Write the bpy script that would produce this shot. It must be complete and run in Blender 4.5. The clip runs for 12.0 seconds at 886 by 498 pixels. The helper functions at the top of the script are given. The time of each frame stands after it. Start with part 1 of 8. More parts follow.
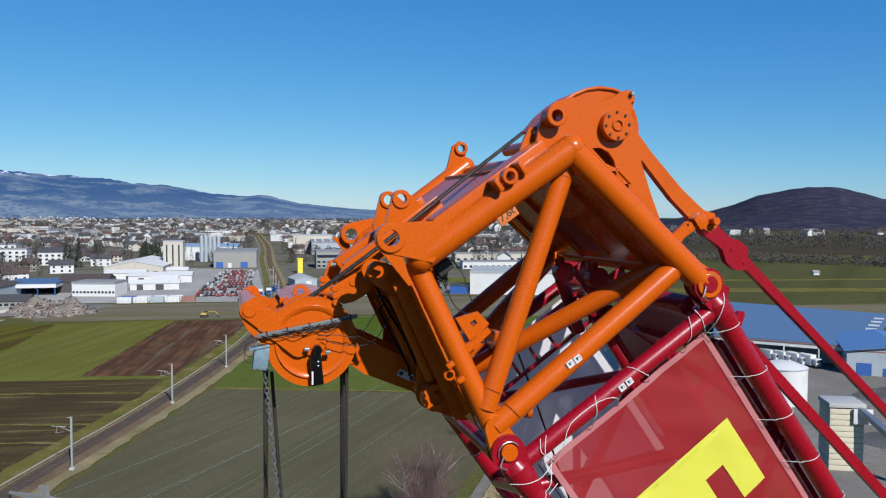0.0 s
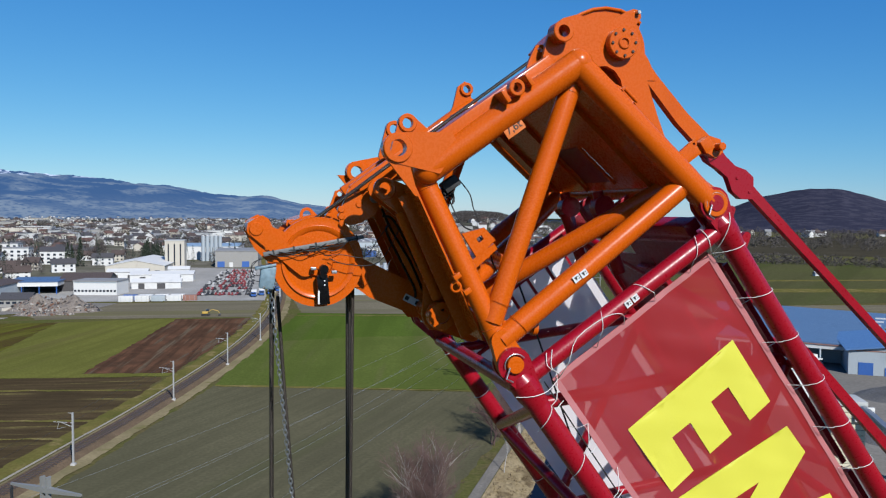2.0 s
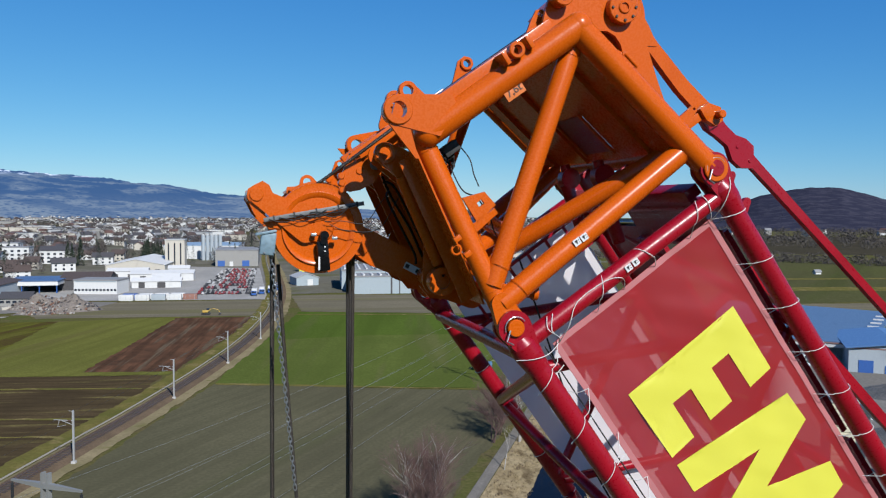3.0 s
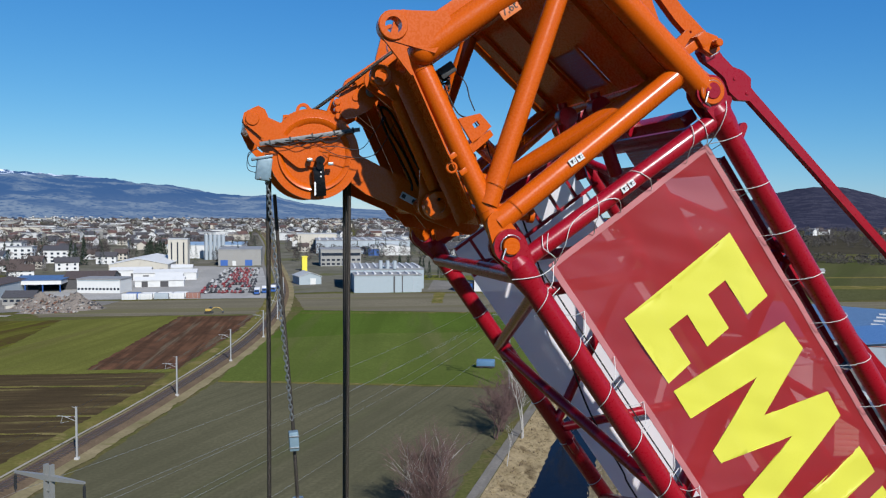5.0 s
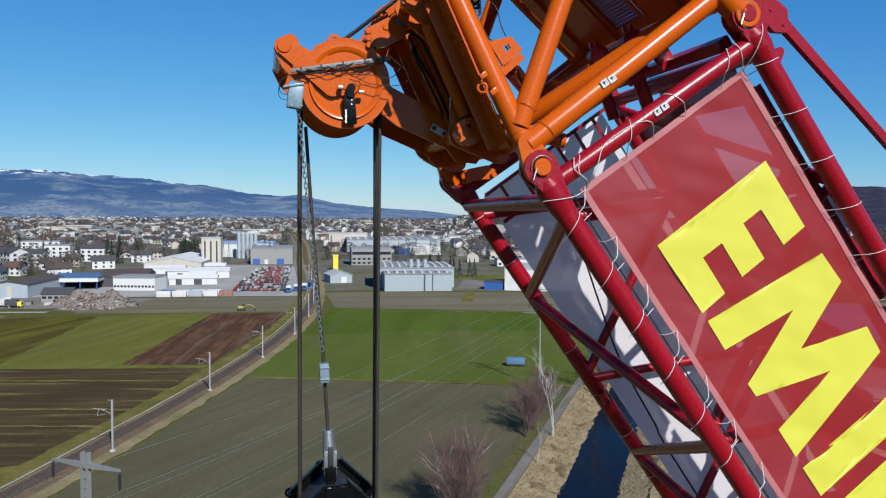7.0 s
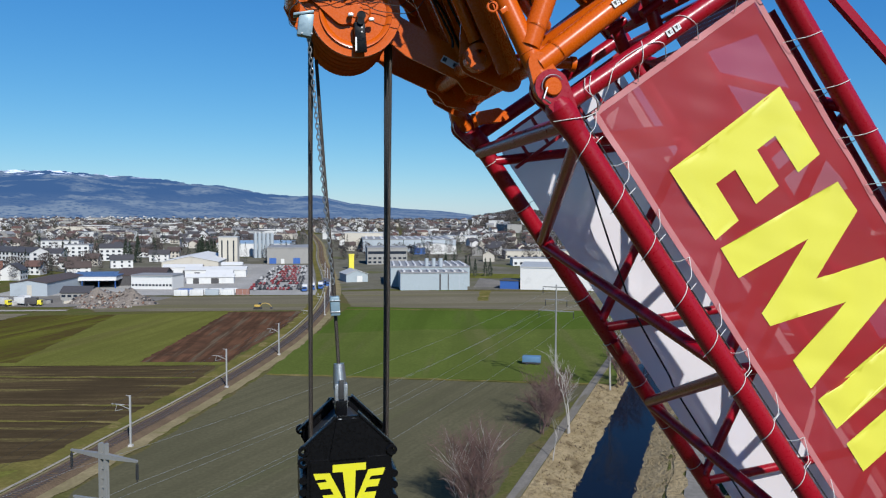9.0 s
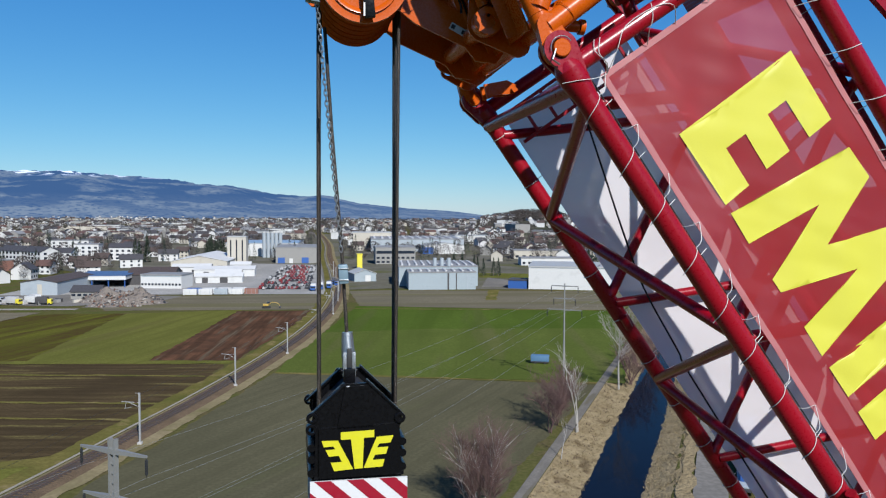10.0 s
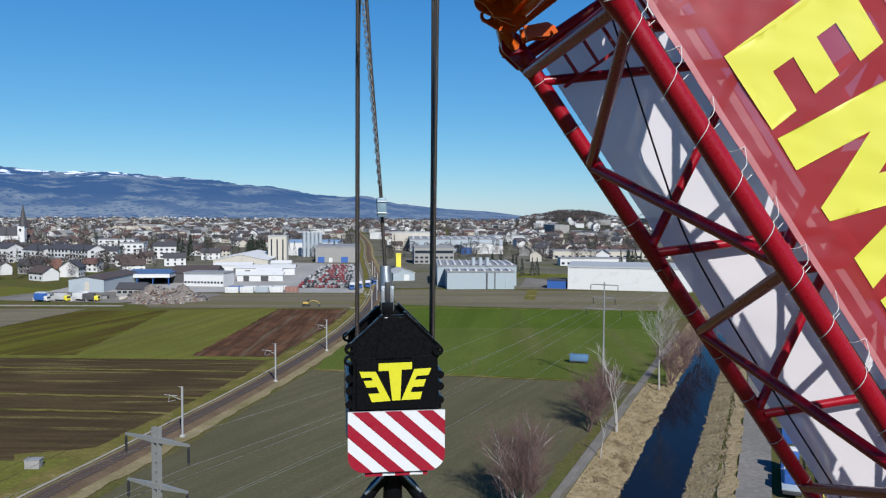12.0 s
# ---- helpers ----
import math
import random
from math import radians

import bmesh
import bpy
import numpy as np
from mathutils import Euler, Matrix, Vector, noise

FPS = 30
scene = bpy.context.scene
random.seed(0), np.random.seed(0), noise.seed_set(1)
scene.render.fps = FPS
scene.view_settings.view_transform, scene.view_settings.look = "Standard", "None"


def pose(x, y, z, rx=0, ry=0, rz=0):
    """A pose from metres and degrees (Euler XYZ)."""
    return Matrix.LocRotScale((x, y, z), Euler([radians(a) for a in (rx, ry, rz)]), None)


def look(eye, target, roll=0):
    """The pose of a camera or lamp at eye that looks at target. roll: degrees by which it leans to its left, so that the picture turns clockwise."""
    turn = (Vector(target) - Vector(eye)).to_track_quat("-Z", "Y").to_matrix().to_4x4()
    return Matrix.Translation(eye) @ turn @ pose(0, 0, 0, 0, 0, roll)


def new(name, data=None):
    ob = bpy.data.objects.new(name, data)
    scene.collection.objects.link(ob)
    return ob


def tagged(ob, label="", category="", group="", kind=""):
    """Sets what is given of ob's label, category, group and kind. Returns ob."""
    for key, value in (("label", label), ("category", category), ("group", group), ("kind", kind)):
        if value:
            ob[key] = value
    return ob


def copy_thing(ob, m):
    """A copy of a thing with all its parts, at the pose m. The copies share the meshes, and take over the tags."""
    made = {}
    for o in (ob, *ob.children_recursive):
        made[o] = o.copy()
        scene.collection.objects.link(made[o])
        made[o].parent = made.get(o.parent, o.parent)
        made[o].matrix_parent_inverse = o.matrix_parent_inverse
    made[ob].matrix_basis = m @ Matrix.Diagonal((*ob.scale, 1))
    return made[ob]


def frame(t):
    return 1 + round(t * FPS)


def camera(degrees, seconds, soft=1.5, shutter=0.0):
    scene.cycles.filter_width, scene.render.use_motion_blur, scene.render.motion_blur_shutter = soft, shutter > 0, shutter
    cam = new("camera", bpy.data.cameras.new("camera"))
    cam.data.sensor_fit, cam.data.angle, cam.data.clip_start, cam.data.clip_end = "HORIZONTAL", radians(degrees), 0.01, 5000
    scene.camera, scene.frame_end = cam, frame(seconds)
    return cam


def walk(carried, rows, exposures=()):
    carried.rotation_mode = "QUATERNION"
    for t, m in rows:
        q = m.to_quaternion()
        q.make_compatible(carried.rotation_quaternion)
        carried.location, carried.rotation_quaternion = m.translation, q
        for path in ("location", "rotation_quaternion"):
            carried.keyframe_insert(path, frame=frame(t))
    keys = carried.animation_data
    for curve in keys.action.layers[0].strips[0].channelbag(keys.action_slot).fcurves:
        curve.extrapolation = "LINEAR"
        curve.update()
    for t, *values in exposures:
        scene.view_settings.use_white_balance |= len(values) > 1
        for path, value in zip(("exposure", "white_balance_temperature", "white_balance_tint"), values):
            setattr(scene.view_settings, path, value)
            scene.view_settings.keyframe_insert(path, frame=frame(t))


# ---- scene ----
cam = camera(58.61, 12.0, 1.2)
PATH = [
    (0.0, pose(0.000, 0.000, 41.630, 87.200, -0.251, 0.014)),
    (0.5, pose(0.010, 0.004, 41.439, 87.206, -0.284, 0.071)),
    (1.0, pose(0.013, -0.017, 41.265, 87.233, -0.347, 0.099)),
    (1.5, pose(-0.013, -0.031, 41.119, 87.240, -0.367, 0.100)),
    (2.0, pose(-0.036, -0.045, 40.969, 87.268, -0.395, 0.121)),
    (2.5, pose(-0.037, -0.041, 40.829, 87.257, -0.399, 0.136)),
    (3.0, pose(-0.036, -0.058, 40.697, 87.215, -0.329, 0.127)),
    (4.8, pose(0.023, -0.084, 40.145, 87.221, -0.279, 0.262)),
    (5.0, pose(0.023, -0.084, 40.085, 87.221, -0.279, 0.326)),
    (5.5, pose(0.031, -0.105, 39.936, 87.197, -0.264, 1.010)),
    (6.0, pose(0.023, -0.101, 39.791, 87.191, -0.236, 1.687)),
    (6.5, pose(0.013, -0.094, 39.644, 87.204, -0.235, 2.237)),
    (7.0, pose(0.026, -0.091, 39.494, 87.209, -0.292, 2.529)),
    (9.0, pose(0.073, -0.093, 38.901, 87.219, -0.232, 3.666)),
    (9.5, pose(0.074, -0.089, 38.760, 87.229, -0.235, 3.964)),
    (10.0, pose(0.072, -0.089, 38.620, 87.218, -0.218, 4.260)),
    (10.5, pose(0.074, -0.085, 38.471, 87.226, -0.228, 4.653)),
    (11.0, pose(0.075, -0.088, 38.323, 87.242, -0.218, 5.429)),
    (11.5, pose(0.072, -0.081, 38.169, 87.254, -0.274, 6.344)),
    (12.0, pose(0.074, -0.077, 38.030, 87.254, -0.293, 7.064)),
]
walk(cam, PATH, [(0.0, 0.485, 6100, 9), (12.0, 0.485, 6100, 9)])

# ---- world and sun ----
SUN_TO = Vector((0.46, -0.89, 0.0)).normalized()
SUN_EL = radians(36)
world = bpy.data.worlds.new("sky")
scene.world = world
world.use_nodes = True
wn = world.node_tree.nodes
sky = wn.new("ShaderNodeTexSky")
sky.sky_type = "NISHITA"
sky.sun_disc = False
sky.sun_elevation = SUN_EL
sky.sun_rotation = math.atan2(SUN_TO.x, SUN_TO.y)
sky.altitude = 1500
sky.air_density = 1.0
sky.dust_density = 0.15
sky.ozone_density = 1.2
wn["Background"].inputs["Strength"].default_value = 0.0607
tint = wn.new("ShaderNodeMix")
tint.data_type, tint.blend_type = "RGBA", "MULTIPLY"
tint.inputs["Factor"].default_value = 1.0
tint.inputs["B"].default_value = (0.48, 0.98, 1.28, 1)
world.node_tree.links.new(sky.outputs["Color"], tint.inputs["A"])
split = wn.new("ShaderNodeSeparateColor")
merge = wn.new("ShaderNodeCombineColor")
world.node_tree.links.new(tint.outputs["Result"], split.inputs[0])
# Deep winter blue overhead that pales evenly towards the horizon.
for channel, power, gain in (("Red", 1.28, 0.74), ("Green", 0.86, 1.07), ("Blue", 0.50, 2.66)):
    bend = wn.new("ShaderNodeMath")
    bend.operation = "POWER"
    bend.inputs[1].default_value = power
    scale = wn.new("ShaderNodeMath")
    scale.operation = "MULTIPLY"
    scale.inputs[1].default_value = gain
    world.node_tree.links.new(split.outputs[channel], bend.inputs[0])
    world.node_tree.links.new(bend.outputs[0], scale.inputs[0])
    world.node_tree.links.new(scale.outputs[0], merge.inputs[channel])
world.node_tree.links.new(merge.outputs[0], wn["Background"].inputs["Color"])

sun = new("sun", bpy.data.lights.new("sun", "SUN"))
sun.data.energy = 5.0
sun.data.angle = radians(0.55)
sun.data.color = (1.0, 0.96, 0.90)
sun.matrix_world = look(SUN_TO * 60 * math.cos(SUN_EL) + Vector((0, 0, 60 * math.sin(SUN_EL))), (0, 0, 0))


# ---- materials ----
def ramp_mix(nt, fac, a, b):
    mix = nt.nodes.new("ShaderNodeMix")
    mix.data_type = "RGBA"
    nt.links.new(fac, mix.inputs["Factor"])
    for value, slot in ((a, "A"), (b, "B")):
        if isinstance(value, tuple):
            mix.inputs[slot].default_value = (*value[:3], 1)
        else:
            nt.links.new(value, mix.inputs[slot])
    return mix.outputs["Result"]


def noise_of(nt, vec, scale, detail=4, low=0.35, high=0.65):
    tex = nt.nodes.new("ShaderNodeTexNoise")
    tex.inputs["Scale"].default_value = scale
    tex.inputs["Detail"].default_value = detail
    nt.links.new(vec, tex.inputs["Vector"])
    span = nt.nodes.new("ShaderNodeMapRange")
    span.inputs["From Min"].default_value = low
    span.inputs["From Max"].default_value = high
    nt.links.new(tex.outputs["Fac"], span.inputs["Value"])
    return span.outputs["Result"]


def shade(c, k):
    return tuple(min(1.0, v * k) for v in c)


def material(name):
    m = bpy.data.materials.new(name)
    m.use_nodes = True
    nt = m.node_tree
    return m, nt, nt.nodes["Principled BSDF"], nt.nodes.new("ShaderNodeNewGeometry").outputs["Position"]


def surface(name, col, rough=0.5, metal=0.0, var=0.12, coarse=1.5, fine=30.0, bump=0.0, coat=0.0,
            stain=None, stain_scale=3.0, per_object=0.0):
    """A painted or plain surface with two scales of variation, fine relief and stains."""
    m, nt, bsdf, pos = material(name)
    big = noise_of(nt, pos, coarse)
    small = noise_of(nt, pos, fine, 3)
    c = ramp_mix(nt, big, shade(col, 1 - var), shade(col, 1 + var))
    c = ramp_mix(nt, small, c, ramp_mix(nt, big, shade(col, 1 + var), shade(col, 1 - 0.6 * var)))
    if stain:
        c = ramp_mix(nt, noise_of(nt, pos, stain_scale, 6, 0.58, 0.72), c, stain)
    if per_object:
        info = nt.nodes.new("ShaderNodeObjectInfo")
        hue = nt.nodes.new("ShaderNodeHueSaturation")
        span = nt.nodes.new("ShaderNodeMapRange")
        span.inputs["To Min"].default_value = 1 - per_object
        span.inputs["To Max"].default_value = 1 + per_object
        nt.links.new(info.outputs["Random"], span.inputs["Value"])
        nt.links.new(span.outputs["Result"], hue.inputs["Value"])
        nt.links.new(c, hue.inputs["Color"])
        c = hue.outputs["Color"]
    nt.links.new(c, bsdf.inputs["Base Color"])
    bsdf.inputs["Metallic"].default_value = metal
    span = nt.nodes.new("ShaderNodeMapRange")
    span.inputs["To Min"].default_value = max(0.02, rough * 0.8)
    span.inputs["To Max"].default_value = min(1.0, rough * 1.25)
    nt.links.new(small, span.inputs["Value"])
    nt.links.new(span.outputs["Result"], bsdf.inputs["Roughness"])
    bsdf.inputs["Coat Weight"].default_value = coat
    bsdf.inputs["Coat Roughness"].default_value = 0.06
    if bump:
        b = nt.nodes.new("ShaderNodeBump")
        b.inputs["Strength"].default_value = 1.0
        b.inputs["Distance"].default_value = bump
        nt.links.new(small, b.inputs["Height"])
        nt.links.new(b.outputs["Normal"], bsdf.inputs["Normal"])
    return m


def field(name, a, b, turn=0.0, rows=0.0, row_amount=0.4, patch=0.04, grain=1.2, c=None, c_scale=0.02, relief=0.03, cut=0.5, lines=0.0, stretch=14.0):
    """Soil or grass: patches, long streaks and rows of the plough or mower along the heading "turn", grain."""
    m, nt, bsdf, pos = material(name)
    mapping = nt.nodes.new("ShaderNodeMapping")
    mapping.vector_type = "TEXTURE"
    mapping.inputs["Rotation"].default_value = (0, 0, radians(turn))
    mapping.inputs["Scale"].default_value = (stretch, 1, 1) if rows else (1, 1, 1)
    nt.links.new(pos, mapping.inputs["Vector"])
    along = mapping.outputs["Vector"]
    big = noise_of(nt, pos, patch, 6)
    small = noise_of(nt, pos, grain, 6, 0.38, 0.62)
    tuft = noise_of(nt, pos, grain * 0.28, 5, 0.45, 0.62)
    col = ramp_mix(nt, big, a, b)
    if c:
        col = ramp_mix(nt, noise_of(nt, along, c_scale * 4, 7, cut, cut + 0.07), col, c)
    if rows:
        half = nt.nodes.new("ShaderNodeMath")
        half.operation = "MULTIPLY"
        half.inputs[1].default_value = row_amount
        nt.links.new(noise_of(nt, along, rows, 5, 0.47, 0.58), half.inputs[0])
        col = ramp_mix(nt, half.outputs[0], col, shade(b, 0.75))
    if lines:
        wave = nt.nodes.new("ShaderNodeTexWave")
        wave.bands_direction = "Y"
        wave.inputs["Scale"].default_value = lines
        wave.inputs["Distortion"].default_value = 1.5
        wave.inputs["Detail"].default_value = 2
        nt.links.new(along, wave.inputs["Vector"])
        half = nt.nodes.new("ShaderNodeMath")
        half.operation = "MULTIPLY"
        half.inputs[1].default_value = 0.22
        nt.links.new(wave.outputs["Fac"], half.inputs[0])
        col = ramp_mix(nt, half.outputs[0], col, shade(a, 0.6))
    for layer, k, tone in ((tuft, 0.35, 0.72), (small, 0.5, 0.55)):
        soft = nt.nodes.new("ShaderNodeMath")
        soft.operation = "MULTIPLY"
        soft.inputs[1].default_value = k
        nt.links.new(layer, soft.inputs[0])
        col = ramp_mix(nt, soft.outputs[0], col, shade(a, tone))
    nt.links.new(col, bsdf.inputs["Base Color"])
    bsdf.inputs["Roughness"].default_value = 1.0
    bsdf.inputs["Specular IOR Level"].default_value = 0.0
    if relief:
        bmp = nt.nodes.new("ShaderNodeBump")
        bmp.inputs["Distance"].default_value = relief
        nt.links.new(small, bmp.inputs["Height"])
        nt.links.new(bmp.outputs["Normal"], bsdf.inputs["Normal"])
    return m


def see_through(name, col, clear, rough=0.6, sheen=0.0, cell=0.0):
    """Woven mesh cloth or perforated sheet: part of the light goes straight through."""
    m = surface(name, col, rough, var=0.05, coarse=2.2, fine=180, bump=0.00015, coat=sheen)
    nt = m.node_tree
    bsdf = nt.nodes["Principled BSDF"]
    out = nt.nodes["Material Output"]
    clear_node = nt.nodes.new("ShaderNodeBsdfTransparent")
    mix = nt.nodes.new("ShaderNodeMixShader")
    mix.inputs[0].default_value = clear
    nt.links.new(bsdf.outputs[0], mix.inputs[1])
    nt.links.new(clear_node.outputs[0], mix.inputs[2])
    nt.links.new(mix.outputs[0], out.inputs["Surface"])
    return m


ORANGE = surface("orange_gloss_paint", (0.400, 0.068, 0.0012), 0.27, var=0.025, coarse=1.2, fine=60, coat=0.16,
                 stain=(0.355, 0.056, 0.0012), stain_scale=1.2)
ORANGE.node_tree.nodes["Principled BSDF"].inputs["Specular IOR Level"].default_value = 0.22
RED = surface("crimson_gloss_paint", (0.2071, 0.0018, 0.0093), 0.32, var=0.05, coarse=1.4, fine=50, bump=0.0001, coat=0.22,
              stain=(0.165, 0.0016, 0.0075), stain_scale=2.4)
RED.node_tree.nodes["Principled BSDF"].inputs["Specular IOR Level"].default_value = 0.3
BLACK = surface("black_paint", (0.0032, 0.0032, 0.0040), 0.30, var=0.15, fine=40, coat=0.10)
BLACK.node_tree.nodes["Principled BSDF"].inputs["Specular IOR Level"].default_value = 0.12
RUBBER = surface("black_rubber", (0.0129, 0.0129, 0.0129), 0.7, var=0.2)
STEEL = surface("galvanised_steel", (0.3, 0.3143, 0.3286), 0.38, 0.85, var=0.18, coarse=6, fine=70, bump=0.0006)
ROPE = surface("greased_wire_rope", (0.0393, 0.0321, 0.0264), 0.42, 0.55, var=0.3, coarse=8, fine=160, bump=0.002)
GREYBOX = surface("light_grey_cast_box", (0.13, 0.19, 0.23), 0.45, 0.2, var=0.1)
WHITE = surface("white_paint", (0.4857, 0.4857, 0.4857), 0.45, var=0.05, coarse=2, fine=30)
SIGNRED = surface("sign_red", (0.2143, 0.005, 0.0179), 0.35, var=0.06)
YELLOW = surface("signal_yellow", (0.4571, 0.4286, 0.0086), 0.45, var=0.05)
CORD = surface("white_cord", (0.46, 0.45, 0.43), 0.7, var=0.1)
INK = surface("black_print", (0.0143, 0.0143, 0.0143), 0.6)
BANNER = see_through("red_mesh_banner", (0.300, 0.0150, 0.0180), 0.15, 0.42, 0.25)
HEM = see_through("pale_red_hem", (0.34, 0.120, 0.122), 0.08, 0.5)
BANNER_YELLOW = see_through("yellow_print_on_mesh", (0.50, 0.475, 0.045), 0.07, 0.5)
WHITE_CLOTH = see_through("white_mesh_banner_back", (0.68, 0.635, 0.635), 0.06, 0.7)


def thin_cloth(m, col, share):
    """Thin cloth: part of the light that falls on the far face glows through."""
    nt = m.node_tree
    glow = nt.nodes.new("ShaderNodeBsdfTranslucent")
    glow.inputs["Color"].default_value = (*col, 1)
    both = nt.nodes.new("ShaderNodeMixShader")
    both.inputs[0].default_value = share
    nt.links.new(nt.nodes["Principled BSDF"].outputs[0], both.inputs[1])
    nt.links.new(glow.outputs[0], both.inputs[2])
    nt.links.new(both.outputs[0], nt.nodes["Mix Shader"].inputs[1])


thin_cloth(WHITE_CLOTH, (0.80, 0.70, 0.72), 0.40)
thin_cloth(BANNER, (0.62, 0.16, 0.17), 0.30)


# ---- mesh helpers ----
ORIGIN = Vector((0.48, 5.91, 39.82))
HEADING, RISE = radians(15.3), radians(54.6)
AH = Vector((math.cos(HEADING), math.sin(HEADING), 0))
AD = Vector((-math.sin(HEADING), math.cos(HEADING), 0))
UP = Vector((0, 0, 1))
AS = AH * math.cos(RISE) - UP * math.sin(RISE)
AW = AH * math.sin(RISE) + UP * math.cos(RISE)
WIDE = 2.80


def P(s, w, d):
    """A point by the boom: s down along it, w across it upwards, d through it."""
    return ORIGIN + AS * s + AW * w + AD * d


def Q(h, v, d):
    """A point by the boom's upright plane: h level along its heading, v up, d through it."""
    return ORIGIN + AH * h + UP * v + AD * d


def empty(name, at, label, category, group="", kind=""):
    ob = new(name)
    ob.location = at
    ob.empty_display_size = 0.1
    return tagged(ob, label, category, group, kind)


def mesh_of(name, bm, mat, smooth=True):
    me = bpy.data.meshes.new(name)
    bmesh.ops.recalc_face_normals(bm, faces=bm.faces)
    bm.to_mesh(me)
    bm.free()
    mats = mat if isinstance(mat, (list, tuple)) else [mat]
    for x in mats:
        me.materials.append(x)
    if smooth:
        me.polygons.foreach_set("use_smooth", [True] * len(me.polygons))
        me.set_sharp_from_angle(angle=radians(38))
    return me


def part(name, bm, mat, parent=None, label="", smooth=True):
    """Links a bmesh in world coordinates as one mesh object under a thing or a part."""
    ob = new(name, mesh_of(name, bm, mat, smooth))
    if parent:
        ob.parent = parent
        ob.matrix_parent_inverse = Matrix.Identity(4) if parent.parent else parent.matrix_basis.inverted()
    if label:
        tagged(ob, label)
    return ob


def B():
    return bmesh.new()


def frame_of(way):
    way = way.normalized()
    side = way.cross(UP if abs(way.z) < 0.9 else Vector((1, 0, 0))).normalized()
    return side, way.cross(side).normalized()


def tube(bm, a, b, r, seg=20, r2=None, caps=True):
    a, b = Vector(a), Vector(b)
    u, v = frame_of(b - a)
    r2 = r if r2 is None else r2
    rings = []
    for p, q in ((a, r), (b, r2)):
        rings.append([bm.verts.new(p + (u * math.cos(t) + v * math.sin(t)) * q) for t in np.linspace(0, math.tau, seg, endpoint=False)])
    for i in range(seg):
        j = (i + 1) % seg
        bm.faces.new((rings[0][i], rings[0][j], rings[1][j], rings[1][i]))
    if caps:
        bm.faces.new(rings[0][::-1])
        bm.faces.new(rings[1])
    return bm


def smooth_line(pts, n=8):
    """A smooth line through the points."""
    pts = [Vector(p) for p in pts]
    out = []
    for i in range(len(pts) - 1):
        p0, p1, p2, p3 = pts[max(i - 1, 0)], pts[i], pts[i + 1], pts[min(i + 2, len(pts) - 1)]
        for k in range(n):
            t = k / n
            out.append(0.5 * ((2 * p1) + (p2 - p0) * t + (2 * p0 - 5 * p1 + 4 * p2 - p3) * t * t + (3 * p1 - p0 - 3 * p2 + p3) * t ** 3))
    return out + [pts[-1]]


def path_tube(bm, pts, r, seg=8):
    pts = [Vector(p) for p in pts]
    rings = []
    for i, p in enumerate(pts):
        way = pts[min(i + 1, len(pts) - 1)] - pts[max(i - 1, 0)]
        u, v = frame_of(way)
        if rings:
            u = (prev - way.normalized() * prev.dot(way.normalized())).normalized()
            v = way.normalized().cross(u)
        prev = u
        rings.append([bm.verts.new(p + (u * math.cos(t) + v * math.sin(t)) * r) for t in np.linspace(0, math.tau, seg, endpoint=False)])
    for k in range(len(rings) - 1):
        for i in range(seg):
            j = (i + 1) % seg
            bm.faces.new((rings[k][i], rings[k][j], rings[k + 1][j], rings[k + 1][i]))
    bm.faces.new(rings[0][::-1])
    bm.faces.new(rings[-1])
    return bm


def box(bm, centre, ux, uy, uz, sx, sy, sz, bevel=0.0):
    ux, uy, uz, centre = Vector(ux).normalized(), Vector(uy).normalized(), Vector(uz).normalized(), Vector(centre)
    vs = [bm.verts.new(centre + ux * (i * sx / 2) + uy * (j * sy / 2) + uz * (k * sz / 2))
          for i in (-1, 1) for j in (-1, 1) for k in (-1, 1)]
    fs = [bm.faces.new([vs[i] for i in ids]) for ids in
          ((0, 1, 3, 2), (4, 6, 7, 5), (0, 4, 5, 1), (2, 3, 7, 6), (0, 2, 6, 4), (1, 5, 7, 3))]
    if bevel:
        edges = list({e for f in fs for e in f.edges})
        bmesh.ops.bevel(bm, geom=edges, offset=bevel, segments=2, affect="EDGES", profile=0.6)
    return bm


def circle2(c, r, n=24):
    return [(c[0] + r * math.cos(t), c[1] + r * math.sin(t)) for t in np.linspace(0, math.tau, n, endpoint=False)]


def hull2(*discs, n=20):
    """The outline round several discs (x, y, r)."""
    pts = sorted({(round(x, 5), round(y, 5)) for cx, cy, r in discs for x, y in (circle2((cx, cy), r, n) if r > 0.001 else [(cx, cy)])})

    def half(seq):
        out = []
        for p in seq:
            while len(out) > 1 and (out[-1][0] - out[-2][0]) * (p[1] - out[-2][1]) - (out[-1][1] - out[-2][1]) * (p[0] - out[-2][0]) <= 0:
                out.pop()
            out.append(p)
        return out[:-1]
    return half(pts) + half(pts[::-1])


def inside2(p, loop):
    hit = False
    for i, (x1, y1) in enumerate(loop):
        x2, y2 = loop[i - 1]
        if (y1 > p[1]) != (y2 > p[1]) and p[0] < (x2 - x1) * (p[1] - y1) / (y2 - y1) + x1:
            hit = not hit
    return hit


